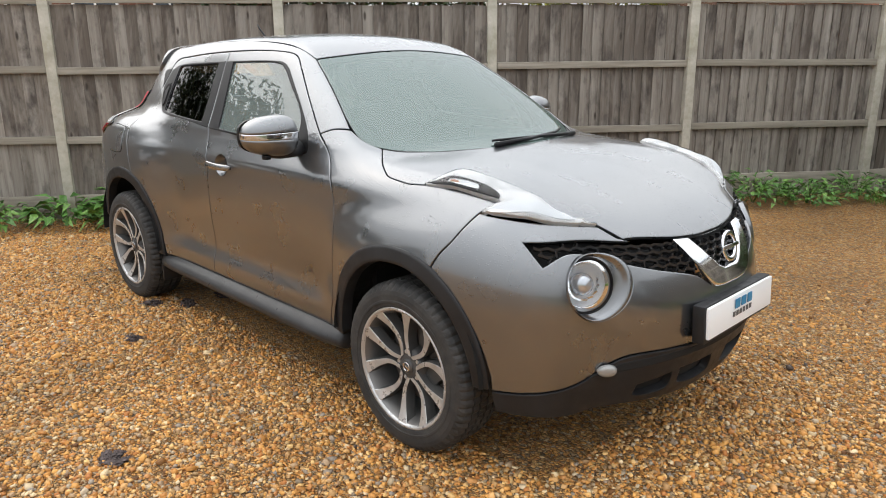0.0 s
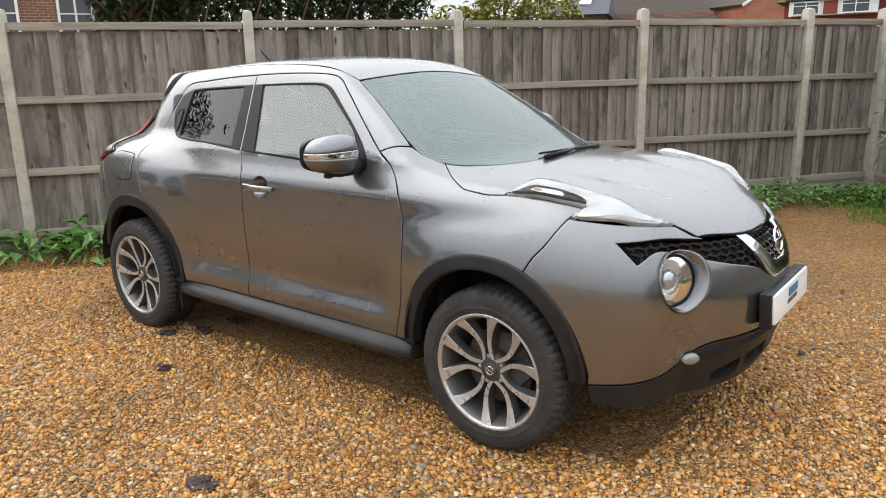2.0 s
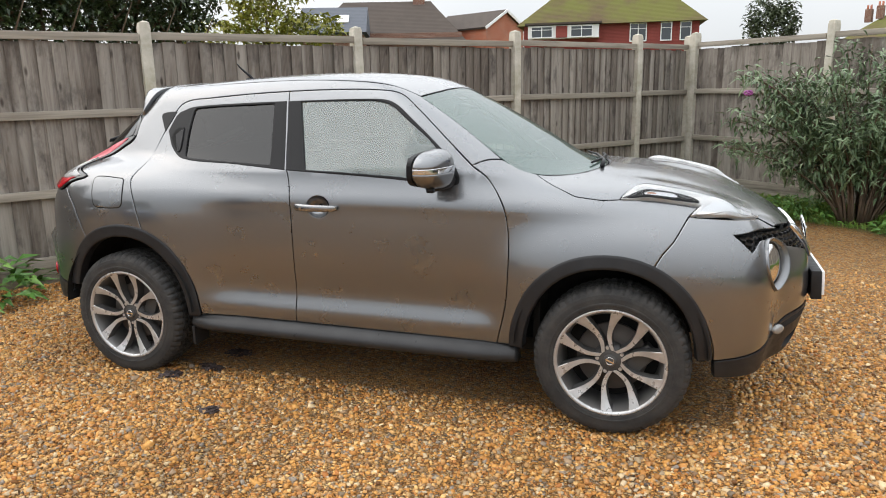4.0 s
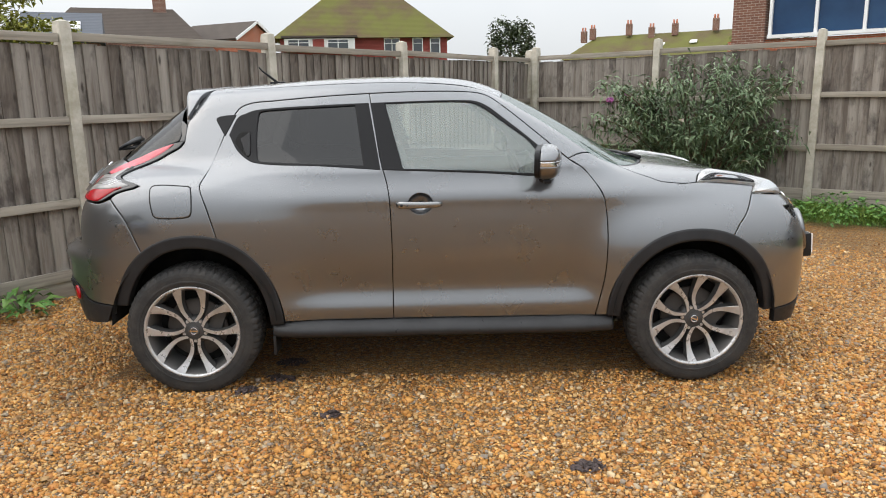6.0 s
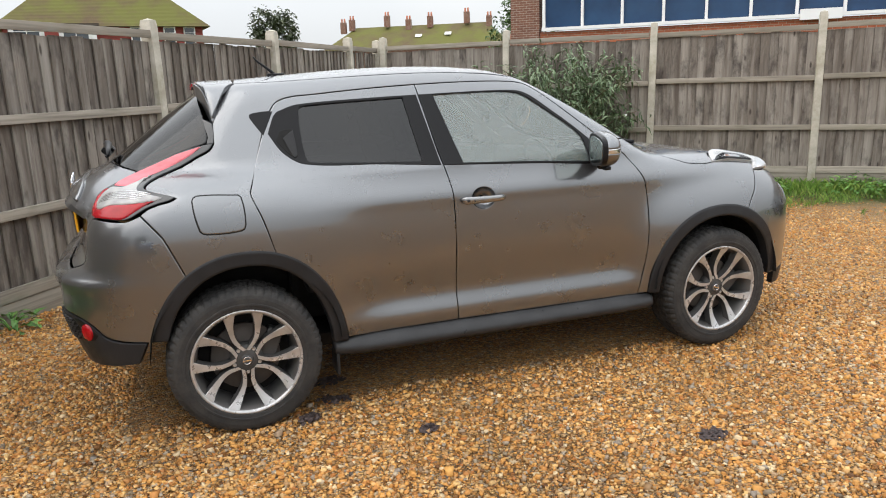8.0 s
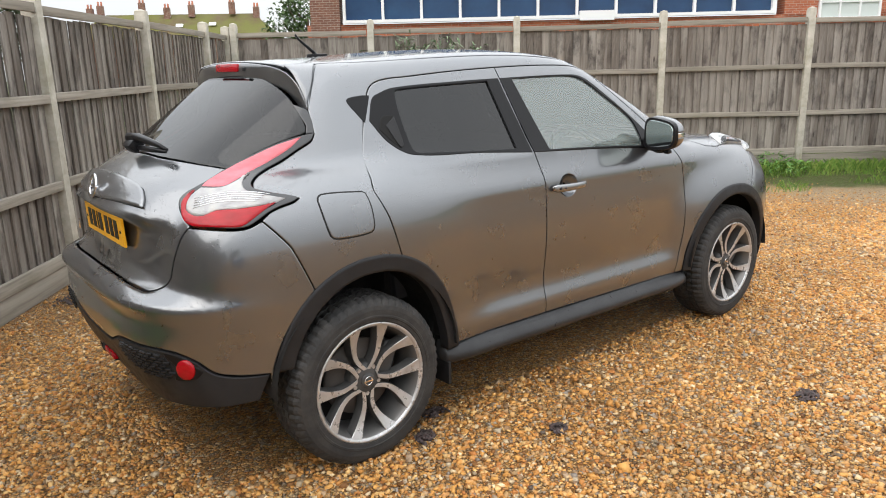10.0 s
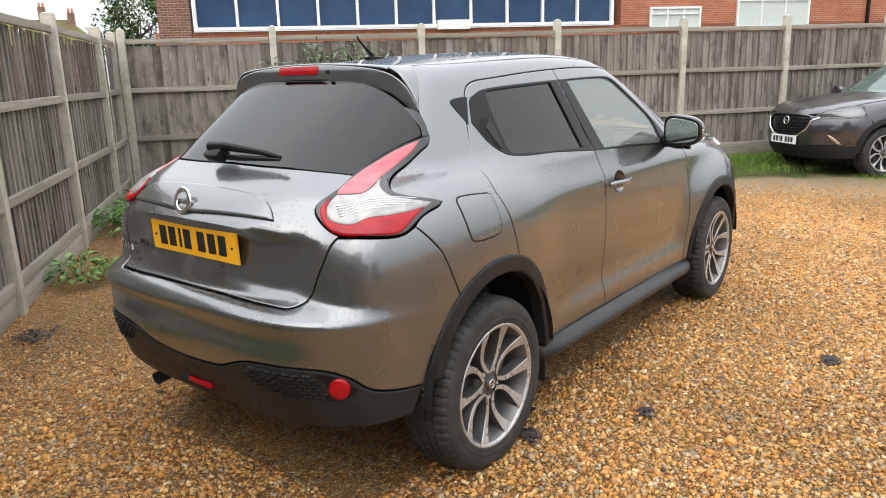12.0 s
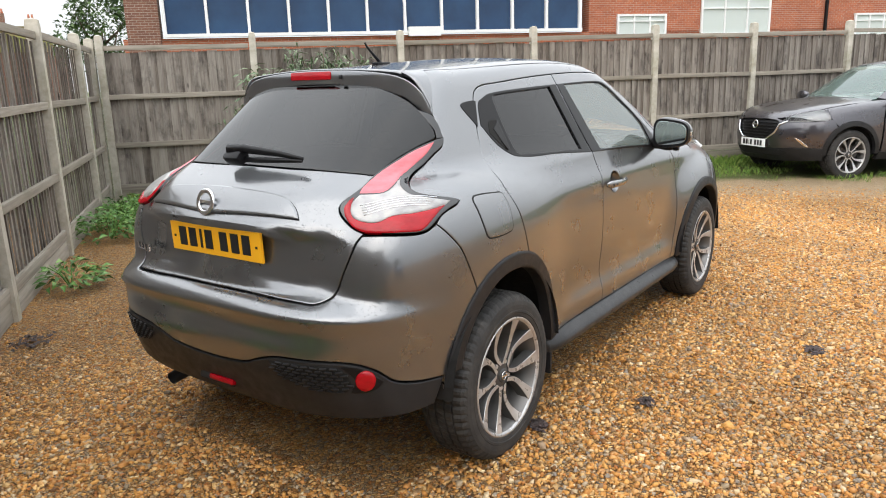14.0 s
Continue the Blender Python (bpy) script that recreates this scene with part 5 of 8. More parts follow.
def wing_mirror(s):
    """Cap, underside, indicator strip, foot and glass."""
    c = Vector((0.485, s * 0.895, 1.135))

    def shell(z0, z1, grow, name, mat, label, parent):
        v, f, n, m = [], [], 32, 12
        p0, p1 = math.asin(max(-1, z0)), math.asin(min(1, z1))
        for j in range(m + 1):
            t = p0 + (p1 - p0) * j / m
            ring, up = max(math.cos(t), 0.0) ** 0.7, math.copysign(abs(math.sin(t)) ** 0.8, math.sin(t))
            for i in range(n):
                a = 2 * math.pi * i / n
                ca, sa = math.cos(a), math.sin(a)
                xx = math.copysign(abs(ca) ** 0.7, ca) * ring * (0.080 if ca > 0 else 0.030)
                yy = math.copysign(abs(sa) ** 0.7, sa) * ring * 0.112
                zz = up * 0.083 * (1 - 0.18 * yy / 0.112)
                v.append((c.x + xx * (1 + grow) - 0.25 * yy, c.y + s * yy * (1 + grow), c.z + zz * (1 + grow)))
        f = [(j * n + i, j * n + (i + 1) % n, (j + 1) * n + (i + 1) % n, (j + 1) * n + i) for j in range(m) for i in range(n)]
        f += [tuple(range(n))[::-1], tuple(range(m * n, (m + 1) * n))]
        if s < 0:
            f = [q[::-1] for q in f]
        return link_mesh(name, v, f, mat, parent, label)
    cap = shell(0.10, 1.0, 0.0, "wing_mirror", PAINT, "grey wing mirror with chrome strip", car)
    shell(-1.0, -0.08, 0.0, "lower_cap", PAINT, "", cap)
    shell(-0.085, 0.105, 0.012, "indicator_strip", CHROME, "chrome indicator strip", cap)

    def oval(name, x, thick, wy, wz, mat, label=""):
        n, v = 32, []
        for k in range(n):
            a = 2 * math.pi * k / n
            y = math.copysign(abs(math.cos(a)) ** 0.55, math.cos(a)) * wy
            z = math.copysign(abs(math.sin(a)) ** 0.55, math.sin(a)) * wz * (1 - 0.16 * y / wy)
            v += [(c.x + x - thick - 0.25 * y, c.y + s * y, c.z + z), (c.x + x - 0.25 * y, c.y + s * y * 1.04, c.z + z * 1.04)]
        f = [(2 * k, 2 * k + 1, (2 * k + 3) % (2 * n), (2 * k + 2) % (2 * n)) for k in range(n)] + [tuple(range(0, 2 * n, 2))[::-1], tuple(range(1, 2 * n, 2))]
        return link_mesh(name, v, [q[::-1] for q in f] if s > 0 else f, mat, cap, label, smooth=False)
    oval("mirror_back", -0.016, 0.024, 0.106, 0.0745, TRIM, "black mirror housing edge")
    oval("mirror_glass", -0.0385, 0.003, 0.093, 0.061, MIRROR, "mirror glass")
    part("camera_knob", boxed((c.x + 0.01, c.y + s * 0.02, c.z - 0.088), (0.035, 0.03, 0.02), None, 0.008), TRIM, cap, angle=30)
    v, f = tube([(c.x - 0.01, c.y + s * 0.0, c.z - 0.075), (c.x + 0.015, c.y - s * 0.04, c.z - 0.078), (c.x + 0.04, c.y - s * 0.08, c.z - 0.07), (c.x + 0.045, s * 0.765, c.z - 0.06)], [0.020, 0.022, 0.026, 0.034], 12)
    link_mesh("mirror_foot", v, f, BLACK, cap, "black mirror foot")


wing_mirror(-1)
wing_mirror(1)
# wipers, aerial
line = settle([(1.08, 0.44, 1.09), (1.10, 0.34, 1.095), (1.105, 0.12, 1.10), (1.085, -0.16, 1.11)])
v, f = tube(line + slope(line) * 0.010, [0.012, 0.009, 0.007, 0.005], 8)
link_mesh("wiper", v, f, TRIM, car, "black windscreen wiper")
line = settle([(1.14, -0.2, 1.086), (1.12, 0.05, 1.09), (1.06, 0.32, 1.105), (0.995, 0.46, 1.12)])
v, f = tube(line + slope(line) * 0.010, [0.012, 0.009, 0.007, 0.005], 8)
link_mesh("wiper", v, f, TRIM, car, "black windscreen wiper")
panel("cowl", mirrored([(1.15, 0.0, 1.08), (1.11, -0.25, 1.08), (1.04, -0.44, 1.085), (0.94, -0.57, 1.09), (0.90, -0.62, 1.094), (1.03, -0.50, 1.085), (1.11, -0.32, 1.08), (1.17, -0.1, 1.08), (1.175, 0.0, 1.08)]), TOP, BLACK, car, "black scuttle grille", proud=-0.002, thick=0.004, grid=0.03)
v, f = tube([(-0.93, 0.0, 1.535), (-0.95, 0.0, 1.56), (-1.02, 0.0, 1.615), (-1.035, 0.0, 1.635)], [0.013, 0.008, 0.005, 0.004], 8)
aerial = link_mesh("aerial", v, f, TRIM, car, "short black roof aerial")
part("aerial_base", boxed((-0.93, 0, 1.542), (0.09, 0.04, 0.018), None, 0.007), TRIM, aerial, angle=30)
wip = part("rear_wiper", boxed((-1.772, 0.03, 1.205), (0.05, 0.09, 0.055), Euler((0, 0.8, 0)).to_matrix(), 0.015), TRIM, hatch, "black rear wiper", angle=30)
v, f = tube([(-1.775, 0.06, 1.232), (-1.765, -0.02, 1.236), (-1.755, -0.2, 1.222), (-1.752, -0.31, 1.207)], [0.02, 0.018, 0.012, 0.006], 8)
link_mesh("arm", v, f, TRIM, wip)
v, f = tube([(-1.762, 0.04, 1.195), (-1.762, -0.12, 1.197), (-1.757, -0.31, 1.2)], [0.010, 0.012, 0.006], 6)
link_mesh("blade", v, f, TRIM, wip)


# wheels; local axis y, outer face towards -y
spoke_turn = spline([0.046, 0.060, 0.078, 0.105, 0.14, 0.18, 0.226], [9.0, 18.0, 23.5, 25.5, 23.0, 19.0, 15.0])
spoke_width = spline([0.046, 0.088, 0.138, 0.18, 0.226], [0.0085, 0.0092, 0.0115, 0.0165, 0.0265])


def make_wheel():
    tp = [(0.222, -0.070), (0.234, -0.098), (0.243, -0.106), (0.256, -0.108), (0.258, -0.1105), (0.266, -0.1105), (0.268, -0.109), (0.288, -0.1085), (0.303, -0.105), (0.316, -0.098), (0.326, -0.088), (0.331, -0.076)]
    for g in (-0.055, -0.02, 0.02, 0.055):
        tp += [(0.3345, g - 0.007), (0.3345, g - 0.0045), (0.3265, g - 0.0035), (0.3265, g + 0.0035), (0.3345, g + 0.0045), (0.3345, g + 0.007)]
    tp += [(0.331, 0.076), (0.326, 0.088), (0.303, 0.105), (0.25, 0.108), (0.222, 0.098), (0.212, 0.07)]
    n = 180
    v, f = lathe(tp, n)
    v = np.array(v).reshape(n, len(tp), 3)
    # blocks on the shoulders: every fourth pair of rings sunk
    for j, (r, y) in enumerate(tp):
        if r > 0.31:
            for i in range(n):
                if (i + (2 if y > 0 else 0)) % 3 == 0:
                    v[i, j] *= np.array([0.983, 1, 0.983])
    tyre = link_mesh("wheel", v.reshape(-1, 3), f, TYRE, None, "worn black road tyre on a two-tone alloy wheel", smooth=False)
    tyre.parent = car
    me = tyre.data
    # letters moulded on the side wall
    for k, ch in enumerate("215/55 R 17 V"):
        if ch == " ":
            continue
        font = bpy.data.curves.new("mould", "FONT")
        font.body, font.size, font.extrude, font.align_x = ch, 0.023, 0.0008, "CENTER"
        holder = new("mould", font)
        letter = bpy.data.meshes.new_from_object(holder.evaluated_get(bpy.context.evaluated_depsgraph_get()))
        bpy.data.objects.remove(holder)
        a = math.radians(130 - k * 3.3)
        letter.materials.clear()
        letter.materials.append(LETTER)
        lo = new("size_letter", letter)
        lo.parent = tyre
        lo.matrix_basis = Matrix.Rotation(-(a - math.pi / 2), 4, "Y") @ Matrix.Translation((0, -0.1065, 0.284)) @ Matrix.Rotation(math.radians(90 - 9), 4, "X")
    rp = [(0.236, -0.099), (0.240, -0.103), (0.236, -0.1065), (0.228, -0.104), (0.223, -0.096)]
    link_mesh("rim_lip", *lathe(rp, 96), ALLOY, tyre, "bright machined rim edge")
    link_mesh("rim_barrel", *lathe([(0.223, -0.097), (0.216, -0.085), (0.208, -0.04), (0.2, 0.06), (0.21, 0.1)], 72), BARREL, tyre, "grey rim barrel")
    link_mesh("brake_disc", *lathe([(0.06, -0.012), (0.15, -0.012), (0.152, 0.0), (0.15, 0.012), (0.07, 0.014)], 48), IRON, tyre, "worn brake disc")
    link_mesh("back_plate", *lathe([(0.0, 0.02), (0.12, 0.025), (0.206, 0.045)], 48), DARK, tyre)
    part("caliper", boxed((0.115, -0.01, 0.055), (0.07, 0.06, 0.13), Euler((0, 0.4, 0)).to_matrix(), 0.012), RIM_DARK, tyre, "grey brake caliper", angle=30)
    link_mesh("hub", *lathe([(0.0, -0.068), (0.032, -0.068), (0.050, -0.064), (0.066, -0.054), (0.072, -0.035), (0.070, 0.0)], 40), RIM_DARK, tyre, "dark wheel hub")
    cap = link_mesh("centre_cap", *lathe([(0.0, -0.0765), (0.024, -0.0765), (0.0285, -0.073), (0.0295, -0.066)], 32), RIM_DARK, tyre, "dark centre cap")
    link_mesh("cap_ring", *lathe([(0.0165 + 0.002 * math.cos(a), -0.077 + 0.002 * math.sin(a)) for a in np.linspace(0, 2 * math.pi, 6, endpoint=False)], 24, "y", True), CHROME, cap)
    part("cap_bar", boxed((0, -0.0775, 0), (0.04, 0.003, 0.006)), CHROME, cap)
    for k in range(5):
        base = math.pi / 2 + k * 2 * math.pi / 5
        for sgn in (-1, 1):
            bm, rows = bmesh.new(), []
            for i in range(13):
                s = i / 12
                r = 0.046 + 0.180 * s
                dev = sgn * radians(float(spoke_turn(r)))
                w = float(spoke_width(r))
                a = base + dev
                face = -0.070 - 0.030 * s + 0.012 * math.sin(math.pi * s)
                cc, tt = Vector((math.cos(a), 0, math.sin(a))), Vector((-math.sin(a), 0, math.cos(a)))
                rows.append([bm.verts.new(cc * r + tt * q + Vector((0, yy, 0))) for q, yy in ((-w, face + 0.002), (-w * 0.9, face), (w * 0.9, face), (w, face + 0.002), (w * 1.15, face + 0.045), (-w * 1.15, face + 0.045))])
            for a_, b_ in zip(rows, rows[1:]):
                for j in range(6):
                    fc = bm.faces.new((a_[j], a_[(j + 1) % 6], b_[(j + 1) % 6], b_[j]))
                    fc.material_index = 0 if j in (0, 1, 2) else 1
            bmesh.ops.recalc_face_normals(bm, faces=bm.faces)
            part("spoke", bm, [ALLOY, RIM_DARK], tyre, "machined silver spoke with dark sides", angle=35)
        # wheel nuts between the pairs
        a = base + math.pi / 5
        nut = link_mesh("wheel_nut", *lathe([(0.0, -0.066), (0.008, -0.066), (0.0095, -0.063), (0.0095, -0.04)], 6), ALLOY, tyre, smooth=False)
        nut.location = (0.056 * math.cos(a), 0, 0.056 * math.sin(a))
    return tyre


LETTER = material("moulded_letters", (0.05, 0.048, 0.045), 0.7)
WHEEL_R = 0.334
w0 = make_wheel()
w0.matrix_basis = pose(1.266, -0.762, WHEEL_R - 0.012, 0, 22, 0)
copy_thing(w0, pose(-1.266, -0.762, WHEEL_R - 0.012, 0, 0, 0))
copy_thing(w0, pose(1.266, 0.762, WHEEL_R - 0.012, 0, 30, 180))
copy_thing(w0, pose(-1.266, 0.762, WHEEL_R - 0.012, 0, 50, 180))
# ---- ground ----
def gravel_material(name, per_island):
    m = material(name, (0.4, 0.24, 0.09), 0.62, 0.0, Specular_IOR_Level=0.3)
    n = Nodes(m)
    at = n.spot((1, 1, 1))
    stops = ((0.0, (0.12, 0.05, 0.016)), (0.12, (0.50, 0.22, 0.05)), (0.30, (0.68, 0.35, 0.095)), (0.44, (0.42, 0.155, 0.04)), (0.57, (0.78, 0.49, 0.19)), (0.69, (0.22, 0.135, 0.075)), (0.79, (0.64, 0.36, 0.13)), (0.87, (0.25, 0.215, 0.18)), (0.94, (0.80, 0.60, 0.35)), (1.0, (0.08, 0.06, 0.05)))
    if per_island:
        tone = n.add("NewGeometry").outputs["Random Per Island"]
        col = n.ramp(tone, *stops)
        n.bump(n.noise(at, 160, 3), 0.3, 0.002)
    else:
        warp = n.mix(0.02, at, n.add("TexNoise", {"Vector": at}, Scale=14.0).outputs["Color"])
        cell = n.add("TexVoronoi", {"Vector": n.add("Mapping", {"Vector": warp}, Scale=(1, 1.25, 1)).outputs["Vector"]}, Scale=58.0)
        joint = n.add("TexVoronoi", {"Vector": n.add("Mapping", {"Vector": warp}, Scale=(1, 1.25, 1)).outputs["Vector"]}, Scale=58.0)
        joint.feature = "DISTANCE_TO_EDGE"
        small = n.add("TexVoronoi", {"Vector": warp}, Scale=120.0)
        tone = n.add("SeparateColor", {"Color": cell.outputs["Color"]}).outputs[0]
        col = n.mix(0.22, n.ramp(tone, *stops), n.ramp(n.add("SeparateColor", {"Color": small.outputs["Color"]}).outputs[1], *stops))
        # shade between the stones put into the colour: darker at cell edges
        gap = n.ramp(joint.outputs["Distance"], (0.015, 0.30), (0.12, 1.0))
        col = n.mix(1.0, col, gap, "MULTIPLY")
        high = n.math("ADD", n.ramp(joint.outputs["Distance"], (0.0, 0.0), (0.22, 1.0)), n.math("MULTIPLY", n.ramp(small.outputs["Distance"], (0.0, 1.0), (0.7, 0.0)), 0.5))
        n.bump(high, 1.0, 0.012)
    # damp and dry stretches, a few metres wide, and dull fines between
    damp = n.ramp(n.noise(n.spot((1, 1, 1)), 0.7, 5, 0.6), (0.35, 0.76), (0.65, 1.08))
    col = n.mix(1.0, col, damp, "MULTIPLY")
    if not per_island:
        # pale, fine-crushed drive further off by the grass, and grassy earth along the fence
        xyz = n.add("SeparateXYZ", {"Vector": at})
        off = n.math("ADD", n.math("MULTIPLY", xyz.outputs[0], 0.64), n.math("MULTIPLY", xyz.outputs[1], 0.768))
        past = n.math("SUBTRACT", n.math("MULTIPLY", xyz.outputs[0], 0.768), n.math("MULTIPLY", xyz.outputs[1], 0.64))
        drive = n.math("MULTIPLY", n.math("MAXIMUM", n.math("SUBTRACT", past, 3.0), 0.0), 0.055)
        pale = n.ramp(n.math("ADD", n.math("ADD", n.math("MULTIPLY", off, 0.1), drive), n.math("MULTIPLY", n.noise(at, 0.9, 5), 0.16)), (0.42, 0.0), (0.52, 1.0))
        # fines painted darker away from each grain's middle, as shade between grains
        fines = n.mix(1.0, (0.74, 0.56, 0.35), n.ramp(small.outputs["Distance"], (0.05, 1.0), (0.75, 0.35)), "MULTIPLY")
        open_side = n.ramp(n.math("ADD", n.math("MULTIPLY", past, 0.1), n.math("MULTIPLY", n.noise(at, 0.6, 4), 0.12)), (0.30, 0.0), (0.46, 1.0))
        col = n.mix(n.math("MULTIPLY", n.math("MULTIPLY", pale, open_side), 0.8), col, fines)
        wide = n.math("MULTIPLY", n.math("MAXIMUM", n.math("SUBTRACT", past, 2.3), 0.0), 0.3)
        soil = n.ramp(n.math("ADD", n.math("MULTIPLY", n.math("ADD", off, wide), 0.1), n.math("MULTIPLY", n.noise(at, 1.6, 5), 0.10)), (0.565, 0.0), (0.60, 1.0))
        col = n.mix(soil, col, n.ramp(n.noise(at, 22, 6), (0.35, (0.10, 0.085, 0.03)), (0.6, (0.09, 0.13, 0.028)), (0.8, (0.17, 0.20, 0.05))))
    n.to("Base Color", col)
    n.to("Roughness", n.ramp(n.noise(at, 40, 4), (0.3, 0.42), (0.7, 0.75)))
    return m


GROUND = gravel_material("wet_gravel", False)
STONE = gravel_material("gravel_stones", True)
gx = np.concatenate([[-300, -120, -50, -25], np.arange(-14, 14.1, 0.35), [25, 50, 120, 300]])
P = np.stack(np.meshgrid(gx, gx, indexing="ij"), -1).reshape(-1, 2)
gz = 0.010 * np.sin(P[:, 0] * 1.7 + 0.4) * np.sin(P[:, 1] * 1.3) - 0.004
gz[np.abs(P).max(1) > 14] = -0.05
k = len(gx)
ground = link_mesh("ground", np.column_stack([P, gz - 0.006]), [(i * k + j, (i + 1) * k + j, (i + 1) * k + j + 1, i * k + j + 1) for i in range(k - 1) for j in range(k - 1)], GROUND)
tagged(ground, "golden brown wet gravel yard", "ground", kind="structure")


def ground_z(x, y):
    return 0.010 * math.sin(x * 1.7 + 0.4) * math.sin(y * 1.3) - 0.010


def scatter_stones(count, seed):
    """Loose angular chips, one mesh."""
    rng = np.random.default_rng(seed)
    base = np.array([(x, y, z) for x in (-1, 1) for y in (-1, 1) for z in (-1, 1)]) * 0.68
    # no face underneath: the stones lie half sunk
    tri = np.array([(0, 1, 3), (0, 3, 2), (4, 6, 7), (4, 7, 5), (0, 4, 5), (0, 5, 1), (2, 3, 7), (2, 7, 6), (1, 5, 7), (1, 7, 3)])
    x = rng.uniform(-3.9, 6.6, count * 3)
    y = rng.uniform(-3.4, 2.9, count * 3)
    path = np.array([e[1][:2] for e in PATH])
    near = np.sqrt(((np.stack([x, y], -1)[:, None] - path) ** 2).sum(-1)).min(1)
    rim = np.clip((6.6 - x) / 2.4, 0, 1) * np.clip((2.9 - y) / 1.0, 0, 1) * np.clip((x + 3.9) / 0.6, 0, 1)
    keep = (rng.random(count * 3) < np.clip(1.25 - (near - 1.0) * 0.30, 0.10, 1.0) * rim) & ~((np.abs(x) < 1.8) & (np.abs(y) < 0.66))
    x, y = x[keep][:count], y[keep][:count]
    n = len(x)
    size = rng.gamma(8, 1 / 8, n) * 0.0072
    scale = np.stack([size * rng.uniform(0.9, 1.5, n), size * rng.uniform(0.75, 1.1, n), size * rng.uniform(0.42, 0.75, n)], -1)
    rough = base[None] * rng.uniform(0.55, 1.35, (n, len(base), 3)) * scale[:, None]
    a, t = rng.uniform(0, 6.283, n), rng.normal(0, 0.32, n)
    ca, sa, ct, st = np.cos(a)[:, None], np.sin(a)[:, None], np.cos(t)[:, None], np.sin(t)[:, None]
    vx, vy, vz = rough[..., 0], rough[..., 1], rough[..., 2]
    vx, vz = vx * ct + vz * st, vz * ct - vx * st
    vx, vy = vx * ca - vy * sa, vx * sa + vy * ca
    z = 0.010 * np.sin(x * 1.7 + 0.4) * np.sin(y * 1.3) - 0.010 + scale[:, 2] * rng.uniform(0.2, 1.0, n)
    co = np.stack([vx + x[:, None], vy + y[:, None], vz + z[:, None]], -1).reshape(-1, 3)
    faces = (tri[None] + (np.arange(n) * len(base))[:, None, None]).reshape(-1)
    me = bpy.data.meshes.new("gravel")
    me.vertices.add(len(co))
    me.vertices.foreach_set("co", co.astype(np.float32).ravel())
    me.loops.add(len(faces))
    me.loops.foreach_set("vertex_index", faces.astype(np.int32))
    me.polygons.add(len(faces) // 3)
    me.polygons.foreach_set("loop_start", np.arange(0, len(faces), 3, dtype=np.int32))
    me.update(calc_edges=True)
    me.materials.append(STONE)
    return tagged(new("gravel", me), "loose golden and brown gravel stones", "gravel", kind="stuff")


scatter_stones(178000, 5)

# dark patches of damp leaf litter on the gravel
LITTER = material("wet_leaf_litter", (0.03, 0.022, 0.018), 0.7)
ln = Nodes(LITTER)
ln.to("Base Color", ln.ramp(ln.noise(ln.spot(), 60, 4), (0.35, (0.02, 0.014, 0.013)), (0.7, (0.085, 0.055, 0.05))))


def litter(x, y, rx, ry, turn, seed):
    """A ragged heap of small flat scraps."""
    rng = random.Random(seed)
    bm = bmesh.new()
    for _ in range(90):
        a, r = rng.uniform(0, 6.283), rng.random() ** 0.75
        px, py = rx * r * math.cos(a), ry * r * math.sin(a)
        s = rng.uniform(0.009, 0.022)
        m = pose(px, py, 0.006 + 0.012 * (1 - r) + rng.uniform(0, 0.006), rng.uniform(-25, 25), rng.uniform(-25, 25), rng.uniform(0, 360))
        v = [bm.verts.new(m @ Vector((s * math.cos(q) * rng.uniform(0.6, 1.3), s * 0.6 * math.sin(q), 0.003 * math.sin(3 * q)))) for q in np.linspace(0, 6.283, 6)[:-1]]
        top = bm.verts.new(m @ Vector((0, 0, 0.004)))
        for i in range(5):
            bm.faces.new((v[i], v[(i + 1) % 5], top))
    ob = part("leaf_litter", bm, LITTER, None, "dark wet leaf litter on the gravel")
    ob.location = (x, y, ground_z(x, y))
    ob.rotation_euler = (0, 0, radians(turn))
    tagged(ob, category="litter", group="leaf litter on the gravel")


for i, (x, y, a, b, t) in enumerate(((0.545, -1.69, 0.065, 0.045, 10), (-0.55, -1.165, 0.042, 0.03, 30), (-0.87, -0.71, 0.085, 0.04, -20), (-0.86, -0.47, 0.09, 0.05, 10), (-1.02, -0.86, 0.06, 0.035, 40), (-1.66, 2.24, 0.17, 0.12, 30), (-1.35, 0.42, 0.07, 0.03, 50))):
    litter(x, y, a, b, t, i)

# ---- fences ----
WOOD = material("weathered_boards", (0.2, 0.17, 0.14), 0.85)
n = Nodes(WOOD)
info = n.add("ObjectInfo")
shift = n.add("CombineXYZ", {"X": n.math("MULTIPLY", info.outputs["Random"], 37.0), "Y": n.math("MULTIPLY", info.outputs["Random"], 91.0)}).outputs[0]
at = n.add("VectorMath", {0: n.coord.outputs["Object"], 1: shift}).outputs[0]
grain = n.noise(n.add("Mapping", {"Vector": at}, Scale=(60, 60, 2.2)).outputs["Vector"], 1.0, 6, 0.6, 0.6)
streak = n.noise(n.add("Mapping", {"Vector": at}, Scale=(9, 9, 0.7)).outputs["Vector"], 1.0, 5)
blot = n.noise(n.add("Mapping", {"Vector": at}, Scale=(5, 5, 2.5)).outputs["Vector"], 1.0, 6, 0.65)
tone = n.mix(info.outputs["Random"], (0.11, 0.09, 0.074), (0.30, 0.27, 0.235))
tone = n.mix(n.ramp(grain, (0.35, 0.0), (0.7, 0.75)), tone, (0.10, 0.078, 0.062))
tone = n.mix(n.ramp(streak, (0.45, 0.0), (0.72, 0.8)), tone, (0.37, 0.34, 0.30))
tone = n.mix(n.ramp(blot, (0.50, 0.0), (0.68, 0.85)), tone, (0.042, 0.033, 0.029))
